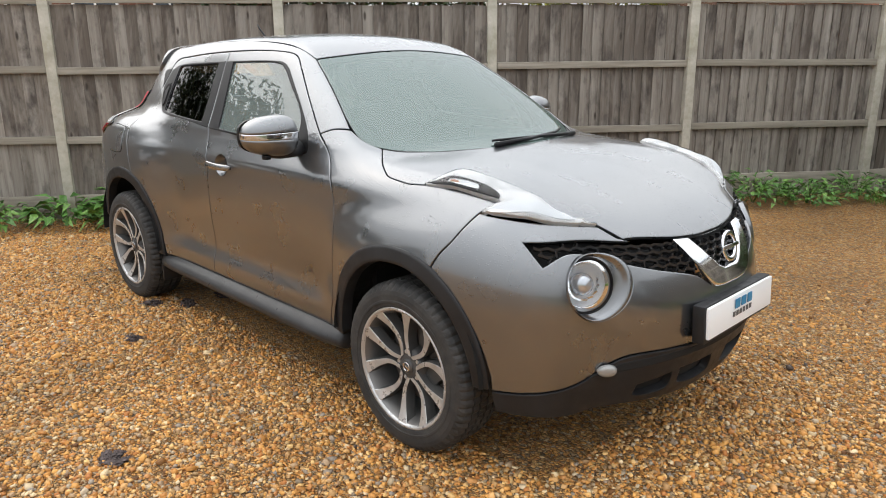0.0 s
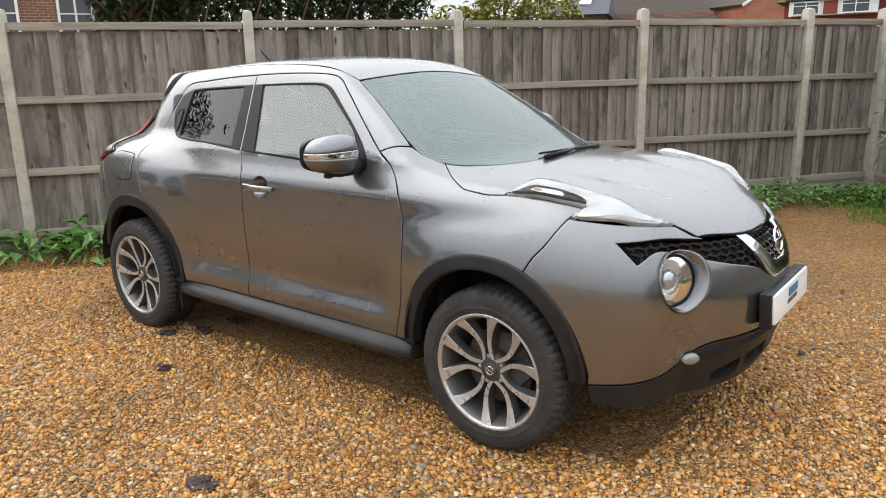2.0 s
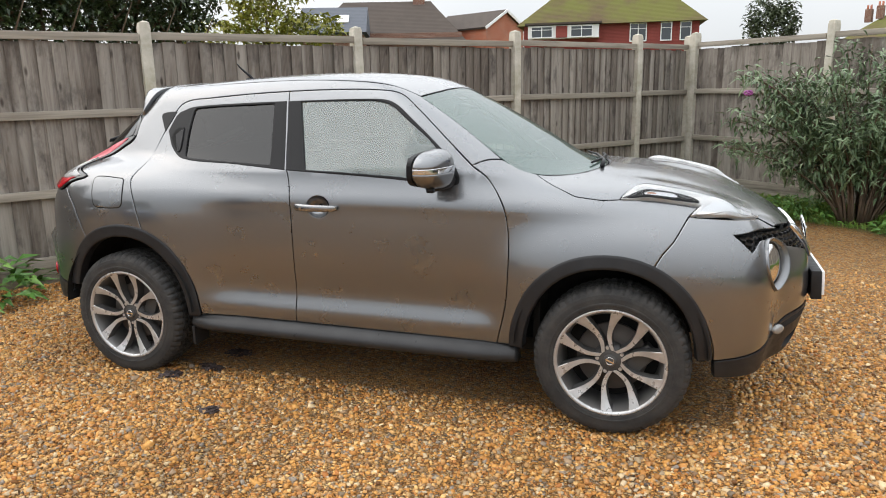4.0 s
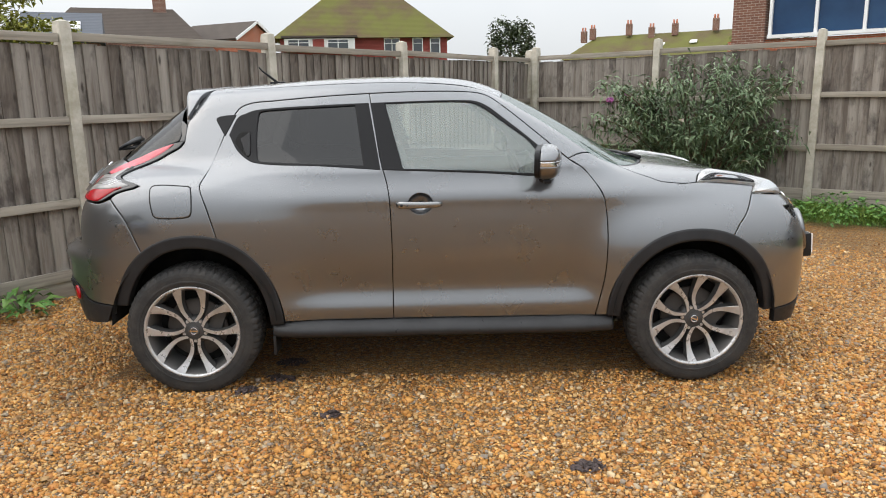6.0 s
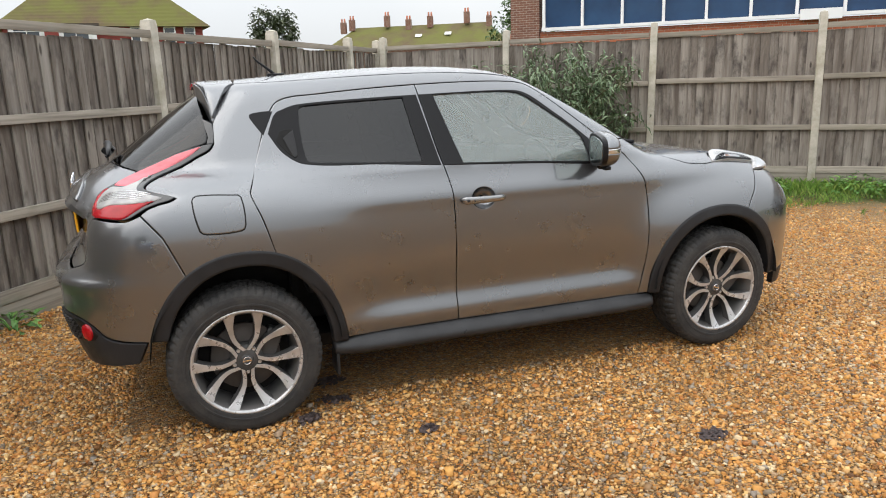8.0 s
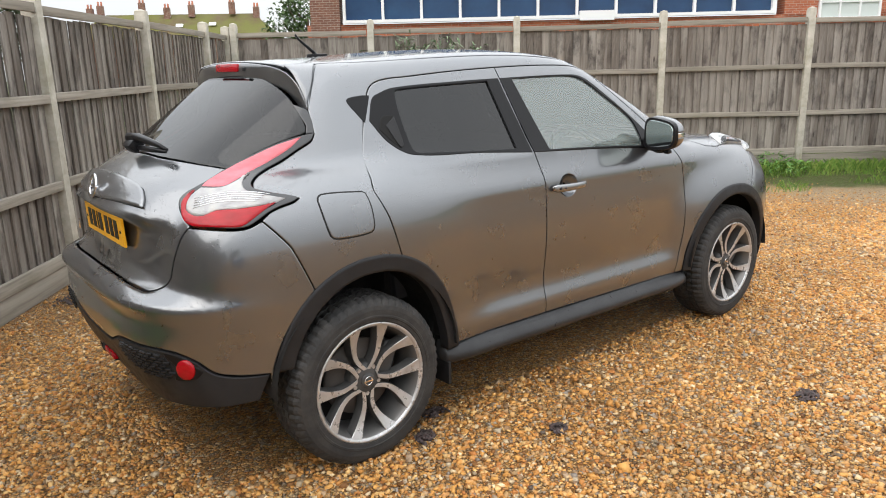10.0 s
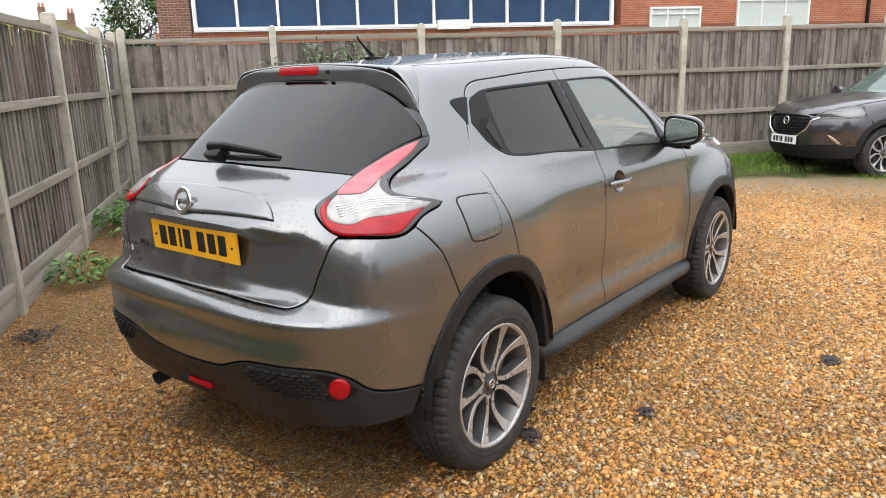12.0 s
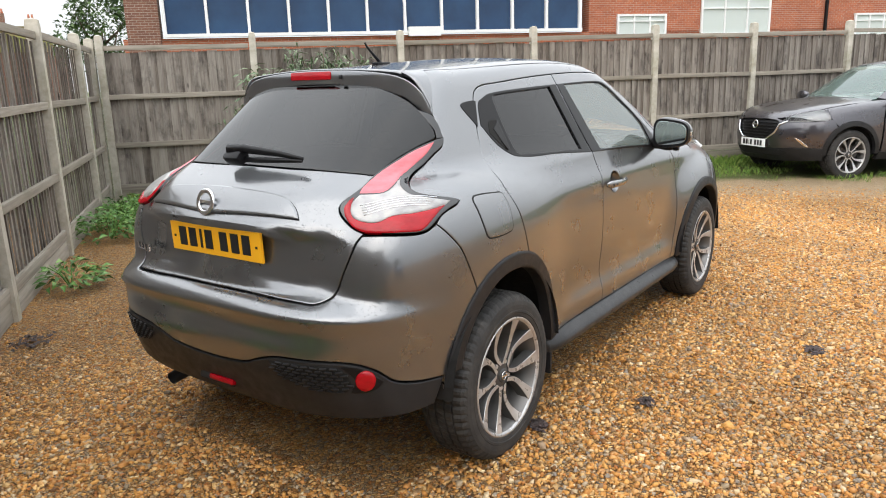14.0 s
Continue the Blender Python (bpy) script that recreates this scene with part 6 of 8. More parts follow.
stain = n.noise(n.add("Mapping", {"Vector": n.coord.outputs["Object"]}, Scale=(3.0, 3.0, 1.1)).outputs["Vector"], 1.0, 5, 0.6, 0.8)
tone = n.mix(n.ramp(stain, (0.50, 0.0), (0.72, 0.55)), tone, (0.40, 0.37, 0.33))
knots = n.add("TexVoronoi", {"Vector": n.add("Mapping", {"Vector": at}, Scale=(8, 8, 2.6)).outputs["Vector"]}, Scale=1.0)
tone = n.mix(n.ramp(knots.outputs["Distance"], (0.06, 0.85), (0.13, 0.0)), tone, (0.035, 0.026, 0.02))
n.to("Base Color", tone)
n.bump(grain, 0.5, 0.004)
RAIL = material("weathered_rails", (0.3, 0.27, 0.22), 0.85)
n = Nodes(RAIL)
info = n.add("ObjectInfo")
at = n.add("VectorMath", {0: n.coord.outputs["Object"], 1: n.add("CombineXYZ", {"X": n.math("MULTIPLY", info.outputs["Random"], 50.0)}).outputs[0]}).outputs[0]
grain = n.noise(n.add("Mapping", {"Vector": at}, Scale=(1.6, 40, 40)).outputs["Vector"], 1.0, 6)
tone = n.mix(info.outputs["Random"], (0.26, 0.235, 0.19), (0.37, 0.335, 0.28))
tone = n.mix(n.ramp(grain, (0.4, 0.0), (0.75, 0.8)), tone, (0.15, 0.125, 0.10))
tone = n.mix(n.ramp(n.noise(n.add("Mapping", {"Vector": at}, Scale=(2, 9, 9)).outputs["Vector"], 1.0, 5), (0.55, 0.0), (0.75, 0.6)), tone, (0.12, 0.115, 0.07))
n.to("Base Color", tone)
n.bump(grain, 0.4, 0.003)
POST = material("weathered_concrete", (0.42, 0.38, 0.3), 0.9)
n = Nodes(POST)
at = n.spot()
tone = n.mix(n.ramp(n.noise(at, 9, 7, 0.65), (0.35, 0.0), (0.7, 1.0)), (0.36, 0.335, 0.27), (0.55, 0.52, 0.45))
tone = n.mix(n.ramp(n.noise(n.spot((6, 6, 1.5)), 1.0, 6), (0.52, 0.0), (0.75, 0.7)), tone, (0.25, 0.24, 0.13))
n.to("Base Color", tone)
n.bump(n.noise(at, 120, 4), 0.5, 0.003)


def board_mesh(i):
    """A feather-edged upright board, thicker at one side, a little bowed."""
    rng = random.Random(100 + i)
    bm, rows = bmesh.new(), []
    w = 0.128 + rng.uniform(-0.005, 0.005)
    for z in (0.20, 0.7, 1.3, 1.90 + rng.uniform(-0.006, 0.006)):
        b = rng.uniform(-0.003, 0.003)
        rows.append([bm.verts.new((x + rng.uniform(-0.001, 0.001), y + b, z)) for x, y in ((-w / 2, 0.0), (w / 2, 0.012), (w / 2, 0.026), (-w / 2, 0.006))])
    for a, b in zip(rows, rows[1:]):
        for j in range(4):
            bm.faces.new((a[j], a[(j + 1) % 4], b[(j + 1) % 4], b[j]))
    bm.faces.new(rows[0][::-1])
    bm.faces.new(rows[-1])
    bmesh.ops.recalc_face_normals(bm, faces=bm.faces)
    me = bpy.data.meshes.new("board")
    bm.to_mesh(me)
    bm.free()
    me.materials.append(WOOD)
    return me


def post_mesh(h):
    bm = boxed((0, 0, h / 2 - 0.03), (0.088, 0.112, h + 0.06), None, 0.008)
    for v in bm.verts:
        if v.co.z > h - 0.01:
            v.co.z += 0.035 * (1 - max(abs(v.co.x) / 0.044, abs(v.co.y) / 0.056))
            if max(abs(v.co.x) / 0.044, abs(v.co.y) / 0.056) > 0.9:
                v.co.z -= 0.03
    top = [f for f in bm.faces if f.calc_center_median().z > h - 0.005 and f.normal.z > 0.9]
    bmesh.ops.poke(bm, faces=top)
    for v in bm.verts:
        if abs(v.co.x) < 0.01 and abs(v.co.y) < 0.01 and v.co.z > h - 0.05:
            v.co.z = h + 0.022
    return bm


BOARDS = [board_mesh(i) for i in range(8)]


def fence(label, start, angle, marks, side, post_h, slump=0.0):
    """Posts at the marks along a line from start; boards, rails, cap and gravel boards in between. side: which way the rails look, +1 or -1."""
    ob = thing("fence", label, "fence", kind="structure")
    rng = random.Random(int(angle * 10) + 7)
    c, s = math.cos(radians(angle)), math.sin(radians(angle))

    def spot(u, v, z):
        return (start[0] + c * u - s * v, start[1] + s * u + c * v, z)
    posts = part("post", post_mesh(post_h), POST, ob, "mossy concrete fence post", angle=40)
    for i, u in enumerate(marks):
        p = posts if i == 0 else new("post", posts.data)
        p.parent = ob
        if i:
            tagged(p, "mossy concrete fence post")
        p.matrix_basis = pose(*spot(u, 0, slump * u + rng.uniform(-0.012, 0.012)), rng.uniform(-0.5, 0.5), rng.uniform(-0.5, 0.5), angle)
    for u0, u1 in zip(marks, marks[1:]):
        mid, length, dz = (u0 + u1) / 2, abs(u1 - u0) - 0.09, slump * (u0 + u1) / 2
        for z, h, d, off, name in ((1.345, 0.062, 0.042, 0.022, "rail"), (0.735, 0.064, 0.042, 0.022, "rail"), (1.945, 0.062, 0.034, 0.014, "cap_board"), (0.20, 0.085, 0.03, 0.018, "base_rail"), (0.085, 0.15, 0.026, 0.012, "gravel_board")):
            bm = bmesh.new()
            box(bm, (0, 0, 0), (length, d, h), None, 0.004)
            r = part(name, bm, RAIL, ob, angle=30)
            r.matrix_basis = pose(*spot(mid, side * off, z + dz + rng.uniform(-0.01, 0.01)), rng.uniform(-2, 2), rng.uniform(-0.35, 0.35), angle)
        count = max(1, round(length / 0.104))
        for i in range(count):
            u = u0 + (u1 - u0) / abs(u1 - u0) * (0.05 + (i + 0.5) * length / count)
            b = new("board", BOARDS[rng.randrange(8)])
            b.parent = ob
            b.matrix_basis = pose(*spot(u, side * -0.018, dz + rng.uniform(-0.012, 0.004)), rng.uniform(-0.2, 0.2), rng.uniform(-0.12, 0.12), angle + (180 if side < 0 else 0))


CORNER = (1.489, 6.786)
fence("grey weathered close-board fence with concrete posts", CORNER, 52.9, [0, -1.02, -3.04, -5.02, -6.98, -8.95, -10.92, -12.9, -14.9], -1, 2.06, 0.003)
fence("brown weathered close-board fence with concrete posts", CORNER, -39.8, [0.12, 1.97, 3.95, 5.93, 7.88, 9.62, 11.4, 13.35, 15.3], -1, 2.10, 0.005)

# ---- plants ----
def leaf_material(name, a, b, c, rough=0.5):
    m = material(name, a, rough, 0.0, Subsurface_Weight=0.0)
    n = Nodes(m)
    r = n.add("NewGeometry").outputs["Random Per Island"]
    col = n.ramp(r, (0.0, a), (0.55, b), (1.0, c))
    n.to("Base Color", n.mix(n.ramp(n.noise(n.spot(), 30, 3), (0.4, 0.0), (0.7, 0.4)), col, tuple(q * 0.5 for q in a)))
    return m


def add_leaves(bm, spots, rng, length, width, droop=0.3, fold=0.25):
    """Pointed leaves, two folded halves of two quads each, from (place, heading, pitch)."""
    for p, yaw, pitch in spots:
        ln_, w = length * rng.uniform(0.65, 1.25), width * rng.uniform(0.7, 1.2)
        m = Matrix.Translation(p) @ Euler((rng.uniform(-0.6, 0.6), -pitch, yaw)).to_matrix().to_4x4()
        mid = [Vector((0, 0, 0)), Vector((ln_ * 0.5, 0, 0)), Vector((ln_, 0, -ln_ * droop))]
        edge = [Vector((ln_ * 0.42, w / 2, w * fold)), Vector((ln_ * 0.42, -w / 2, w * fold))]
        a, b, c, l, r = [bm.verts.new(m @ v) for v in (*mid, *edge)]
        for f in ((a, b, l), (l, b, c), (a, r, b), (r, c, b)):
            bm.faces.new(f)


BUDDLEIA = leaf_material("grey_green_leaves", (0.055, 0.095, 0.040), (0.11, 0.175, 0.075), (0.23, 0.29, 0.17))
WEED = leaf_material("bright_weed_leaves", (0.05, 0.13, 0.02), (0.09, 0.22, 0.035), (0.17, 0.30, 0.06))
DARK_LEAF = leaf_material("dark_hedge_leaves", (0.012, 0.026, 0.008), (0.030, 0.055, 0.014), (0.065, 0.10, 0.03))
YELLOW_LEAF = leaf_material("yellow_green_leaves", (0.16, 0.17, 0.015), (0.30, 0.28, 0.03), (0.20, 0.24, 0.04))
GRASS = leaf_material("grass_blades", (0.07, 0.15, 0.018), (0.15, 0.27, 0.035), (0.30, 0.36, 0.09))
OLIVE = leaf_material("grey_olive_leaves", (0.035, 0.05, 0.022), (0.06, 0.08, 0.035), (0.11, 0.13, 0.06))
BARK = plastic("brown_bark", (0.09, 0.065, 0.045), 0.9, 60)


def bush():
    """A leggy shrub: arching stems with drooping narrow leaves."""
    rng = random.Random(11)
    ob = thing("buddleia_bush", "grey-green buddleia bush against the wooden fence", "bush", at=(3.25, 4.55, 0))
    stems, leaves = [], bmesh.new()
    for i in range(76):
        a = rng.uniform(0, 6.283)
        rch, hgt = rng.uniform(0.35, 1.15), rng.uniform(0.7, 1.82)
        dx, dy = math.cos(a) * rch * 1.12, math.sin(a) * rch * 0.55
        pts = []
        for s in np.linspace(0, 1, 9):
            bend = hgt * (1.5 * s - 0.62 * s * s * (0.6 + rch * 0.45))
            pts.append((0.16 * math.cos(a) + dx * s ** 1.3, 0.12 * math.sin(a) + dy * s ** 1.3, max(0.02, bend)))
        stems.append((pts, [0.016 - 0.012 * s for s in np.linspace(0, 1, 9)]))
        p = np.array(pts)
        for _ in range(135):
            s = rng.uniform(0.25, 1.0) ** 0.8 * 8
            j = min(7, int(s))
            q = p[j] + (p[j + 1] - p[j]) * (s - j) + np.array([rng.gauss(0, 0.075), rng.gauss(0, 0.06), rng.gauss(0, 0.06)])
            add_leaves(leaves, [(Vector(q), rng.uniform(0, 6.283), rng.uniform(-0.9, 0.5))], rng, 0.125, 0.026, 0.35)
    for k, (pts, rad) in enumerate(stems):
        v, f = tube(pts, rad, 5)
        link_mesh("stem", v, f, BARK, ob)
    part("leaves", leaves, BUDDLEIA, ob, "narrow drooping leaves")
    for q, sz in (((-1.15, -0.22, 1.36), 0.04), ((-0.95, -0.12, 1.42), 0.02)):
        bm = bmesh.new()
        for _ in range(60):
            d = Vector((rng.gauss(0, 1), rng.gauss(0, 1), rng.gauss(0, 1))).normalized()
            m = Matrix.Translation(Vector(q) + Vector((d.x * sz, d.y * sz * 0.6, d.z * sz * 0.6)))
            bmesh.ops.create_icosphere(bm, subdivisions=1, radius=0.009, matrix=m)
        part("flower", bm, material("purple_flower", (0.42, 0.12, 0.38), 0.6) if "purple_flower" not in bpy.data.materials else bpy.data.materials["purple_flower"], ob, "purple flower spike", smooth=True)
    for q in ((0.35, -0.72, 0.62), (-0.4, -0.62, 1.1), (0.75, -0.5, 0.95)):
        bm = bmesh.new()
        add_leaves(bm, [(Vector(q), rng.uniform(0, 6), 0.6)], rng, 0.09, 0.05)
        part("pale_leaf", bm, WHITE, ob, "pale dead leaf")


bush()


def weed(x, y, spread, height, leaves, size, seed, label):
    """A low clump of broad leaves on short stalks."""
    rng = random.Random(seed)
    bm, spots = bmesh.new(), []
    ob = thing("weed", label, "plant", "weeds along the fence", at=(x, y, 0))
    for _ in range(leaves):
        a, r = rng.uniform(0, 6.283), rng.random() ** 0.55
        spots.append((Vector((math.cos(a) * r * spread, math.sin(a) * r * spread, rng.uniform(0.15, 1) * height * (1.05 - 0.55 * r))), a + rng.uniform(-0.8, 0.8), rng.uniform(-0.2, 0.7)))
    add_leaves(bm, spots, rng, size, size * 0.42, 0.3, 0.2)
    part("leaves", bm, WEED, ob)
    for i in range(6):
        a = rng.uniform(0, 6.283)
        v, f = tube([(0, 0, -0.02), (math.cos(a) * spread * 0.3, math.sin(a) * spread * 0.3, height * 0.5), (math.cos(a) * spread * 0.6, math.sin(a) * spread * 0.6, height * 0.75)], [0.006, 0.005, 0.003], 5)
        link_mesh("stalk", v, f, WEED, ob)


IN_A, IN_B = (0.797, -0.603), (-0.64, -0.768)


def along_a(u, off):
    return CORNER[0] - 0.603 * u + IN_A[0] * off, CORNER[1] - 0.797 * u + IN_A[1] * off


def along_b(u, off):
    return CORNER[0] + 0.768 * u + IN_B[0] * off, CORNER[1] - 0.640 * u + IN_B[1] * off


for i, (u, off, sp, h, n_, sz) in enumerate(((8.35, 0.32, 0.34, 0.38, 150, 0.17), (8.9, 0.3, 0.3, 0.3, 110, 0.15), (9.5, 0.35, 0.4, 0.26, 130, 0.13), (7.6, 0.15, 0.2, 0.18, 60, 0.13), (6.9, 0.12, 0.14, 0.12, 36, 0.10), (4.3, 0.25, 0.24, 0.24, 110, 0.10), (2.4, 0.3, 0.36, 0.34, 260, 0.10), (1.9, 0.42, 0.3, 0.24, 200, 0.09), (1.3, 0.32, 0.34, 0.3, 220, 0.09), (0.7, 0.45, 0.3, 0.24, 160, 0.09), (10.3, 0.3, 0.3, 0.24, 90, 0.14))):
    weed(*along_a(u, off), sp, h, n_, sz, 40 + i, "bright green broad-leaved weeds at the fence foot")
for i, (u, off, sp, h, n_, sz) in enumerate(((0.7, 0.5, 0.34, 0.22, 200, 0.08), (3.6, 0.75, 0.5, 0.3, 420, 0.08), (4.4, 0.6, 0.5, 0.32, 420, 0.08), (2.2, 0.7, 0.5, 0.28, 380, 0.08), (5.2, 0.4, 0.45, 0.26, 300, 0.08), (6.4, 0.4, 0.4, 0.24, 240, 0.08), (7.4, 0.35, 0.4, 0.28, 240, 0.08))):
    weed(*along_b(u, off), sp, h, n_, sz, 70 + i, "low green weeds along the brown fence")


def grass():
    """Blades in tufts over the strip along the brown fence."""
    rng = random.Random(3)
    bm = bmesh.new()
    for _ in range(24000):
        u = rng.uniform(0.3, 13.5)
        off = rng.random() ** 1.5 * (1.15 + 0.35 * math.sin(u * 1.3) + max(0, u - 5.5) * 0.36)
        x, y = along_b(u, off + 0.05)
        if off > 0.7 and noise.noise((x * 1.5, y * 1.5, 0)) < 0.10:
            continue
        h = rng.uniform(0.03, 0.11) * (1.5 if off < 0.5 else 0.8)
        a, lean = rng.uniform(0, 6.283), rng.uniform(0.1, 0.9) * h
        dx, dy, w = math.cos(a), math.sin(a), 0.004
        z = ground_z(x, y)
        v = [bm.verts.new(q) for q in ((x - dy * w, y + dx * w, z), (x + dy * w, y - dx * w, z), (x + dx * lean * 0.4, y + dy * lean * 0.4, z + h * 0.7), (x + dx * lean, y + dy * lean, z + h))]
        bm.faces.new((v[0], v[1], v[2]))
        bm.faces.new((v[0], v[2], v[3]))
    tagged(part("grass", bm, GRASS), "tufty green grass along the fence", "grass", kind="stuff")


grass()


def foliage(name, label, lobes, count, size, mat, seed, trunk=None, category="tree"):
    """A tree or hedge: a tapered trunk with limbs, and a crown of small leaf clumps in uneven lobes (x, y, z, radius, height)."""
    rng = random.Random(seed)
    x0, y0 = lobes[0][0], lobes[0][1]
    ob = thing(name, label, category, at=(x0, y0, 0))
    bm, total = bmesh.new(), sum(l[3] ** 2 * l[4] for l in lobes)
    for x, y, z, r, h in lobes:
        for _ in range(int(count * r * r * h / total)):
            d = Vector((rng.gauss(0, 1), rng.gauss(0, 1), rng.gauss(0, 1))).normalized() * rng.uniform(0.55, 1.05)
            if noise.noise(d * 2.2 + Vector((x, y, z))) < -0.28:
                continue
            add_leaves(bm, [(Vector((x - x0 + d.x * r, y - y0 + d.y * r, z + d.z * h)), rng.uniform(0, 6.283), rng.uniform(-0.8, 0.8))], rng, size, size * 0.55)
    part("crown", bm, mat, ob)
    if trunk:
        h, rad = trunk
        v, f = tube([(0, 0, -0.1), (0.05, 0.02, h * 0.4), (-0.03, 0.05, h * 0.75), (0.02, 0, h)], [rad, rad * 0.8, rad * 0.6, rad * 0.3], 10)
        link_mesh("trunk", v, f, BARK, ob)
        for i in range(7):
            a, s = i * 2.4, h * (0.45 + 0.07 * i)
            v, f = tube([(0, 0, s), (math.cos(a) * h * 0.2, math.sin(a) * h * 0.2, s + h * 0.18), (math.cos(a) * h * 0.34, math.sin(a) * h * 0.34, s + h * 0.42)], [rad * 0.4, rad * 0.25, rad * 0.08], 6)
            link_mesh("limb", v, f, BARK, ob)
    return ob


for i in range(7):
    t = i / 6
    x, y = -17.0 + 2.4 * t, 8.3 + 8.6 * t
    foliage("hedge_tree", "tall dark green hedge tree behind the fence", [(x, y, 3.0, 1.0, 2.2), (x + 0.5, y + 0.3, 4.8, 0.95, 1.5), (x - 0.4, y - 0.2, 4.4, 0.8, 1.7)], 3000, 0.24, DARK_LEAF, 20 + i, (4.6, 0.14))
foliage("maple_tree", "small yellow-green autumn tree behind the fence", [(-30.4, 48.1, 6.4, 3.0, 1.9), (-33.6, 46.1, 5.6, 2.6, 1.3), (-27.4, 50.0, 6.0, 2.6, 1.5), (-31.4, 47.4, 9.0, 2.4, 1.6), (-28.6, 49.2, 9.4, 2.0, 1.3)], 3600, 0.55, YELLOW_LEAF, 31, (7.5, 0.24))
foliage("garden_tree", "round dark green garden tree beyond the fence", [(7.2, 59.0, 5.0, 1.9, 2.4), (6.4, 58.6, 6.3, 1.2, 1.4), (8.1, 59.2, 6.0, 1.2, 1.7)], 2600, 0.40, OLIVE, 32, (5.0, 0.2))
foliage("green_tree", "leafy green tree beside the blue-windowed building", [(21.6, 41.0, 5.2, 2.0, 2.6), (20.4, 41.7, 4.2, 1.5, 1.8), (22.8, 40.3, 7.0, 1.5, 1.8)], 3400, 0.32, leaf_material("mid_green_leaves", (0.03, 0.065, 0.014), (0.06, 0.12, 0.025), (0.12, 0.19, 0.05)), 33, (5.0, 0.2))
# trees on the open side of the yard, seen mirrored in the car's glass
for i, (x, y, r, h) in enumerate(((-26, -11.5, 4.0, 7.4), (-31, -9, 4.2, 8.2), (-21, -13.5, 2.2, 2.6), (-24, -8.5, 2.4, 2.8))):
    foliage("yard_tree", "tall tree across the yard", [(x, y, h, r, h * 0.5), (x + r * 0.6, y + 0.5, h * 1.3, r * 0.7, h * 0.35), (x - r * 0.6, y, h * 1.15, r * 0.75, h * 0.4)], 13000, 0.32, DARK_LEAF, 50 + i, (h * 1.1, 0.22))
# unseen hedge, added to darken what the car's side mirrors
for i in range(4):
    x = -27 + 4.2 * i
    y = -17.5 - 2.5 * math.sin(i * 1.9) + 8.0 - 3.2 * i
    h = 3.6
    foliage("boundary_hedge", "dark green hedge added out of view to darken the car's reflections", [(x, y, h * 0.55, 2.3, h * 0.6), (x + 1.4, y + 0.4, h * 0.8, 1.3, h * 0.45), (x - 1.3, y - 0.3, h * 0.7, 1.4, h * 0.5)], 1500, 0.5, DARK_LEAF, 80 + i, (h * 0.9, 0.12), "hedge")
# ---- second car, parked along the brown fence; built nose along +x, then placed ----
suv_w = spline([0.15, 0.35, 0.55, 0.8, 0.95, 1.08], [0.78, 0.865, 0.885, 0.88, 0.86, 0.80])
suv_nose = spline([0.15, 0.35, 0.5, 0.62, 0.75, 0.86, 1.0], [1.93, 2.07, 2.12, 2.125, 2.10, 2.03, 1.85])
suv_deck = spline([-2.1, -1.6, 0.0, 0.8, 1.2, 1.6, 1.9, 2.05, 2.15], [1.0, 1.08, 1.06, 1.07, 1.035, 0.975, 0.91, 0.855, 0.78])
suv_roof = spline([-2.1, -1.5, -0.9, -0.3, 0.05, 0.25, 0.55, 0.95, 1.2], [1.33, 1.47, 1.535, 1.545, 1.51, 1.44, 1.29, 1.07, 0.93])


def suv_body(p):
    x, a, z = p[..., 0], np.sqrt(p[..., 1] ** 2 + 1e-6), p[..., 2]
    w, end = np.maximum(suv_w(z), 0.3), np.maximum(np.where(x > 0, suv_nose(z), 2.08) - 0.9, 0.3)
    u, n = np.maximum(np.abs(x) - 0.9, 0) / end, 3.0
    plan = ((u ** n + (a / w) ** n) ** (1 / n) - 1) * 0.8
    d = smax(plan, z - suv_deck(x) + 0.03 * (a / 0.6) ** 2.5, 0.10)
    side = (a - 0.80 + 0.43 * (z - 1.04) + 0.07 * np.maximum(-x - 0.4, 0) ** 2) * 0.92
    top = (z - suv_roof(x + 0.12 * (a / 0.65) ** 2 * np.clip((x + 0.4) / 0.8, 0, 1)) + 0.04 * (a / 0.6) ** 2) * 0.85
    back = (-1.72 - x - 0.9 * (1.45 - z)) * 0.74
    d = smin(d, smax(smax(smax(side, top, 0.08), back, 0.06), 0.95 - z, 0.05), 0.05)
    d = smin(d, pod(x, a, z, (1.28, 0.50, 0.60), (0.60, 0.392, 0.38), 0.60), 0.10)
    d = smin(d, pod(x, a, z, (-1.28, 0.50, 0.66), (0.60, 0.395, 0.38), 0.60), 0.10)
    return smax(d, 0.20 - z, 0.04)


def on_top(x, y):
    p = cast(np.array([[x, y, 2.2]]), np.array([[0, 0, -1.0]]), suv_body, 2.2, 100)[0]
    return tuple(float(c) for c in p)


def on_front(y, z):
    p = cast(np.array([[3.0, y, z]]), np.array([[-1.0, 0, 0]]), suv_body, 2.6, 120)[0]
    return tuple(float(c) for c in p)


def on_side(x, z):
    p = cast(np.array([[x, -2.0, z]]), np.array([[0, 1.0, 0]]), suv_body, 2.6, 120)[0]
    return tuple(float(c) for c in p)


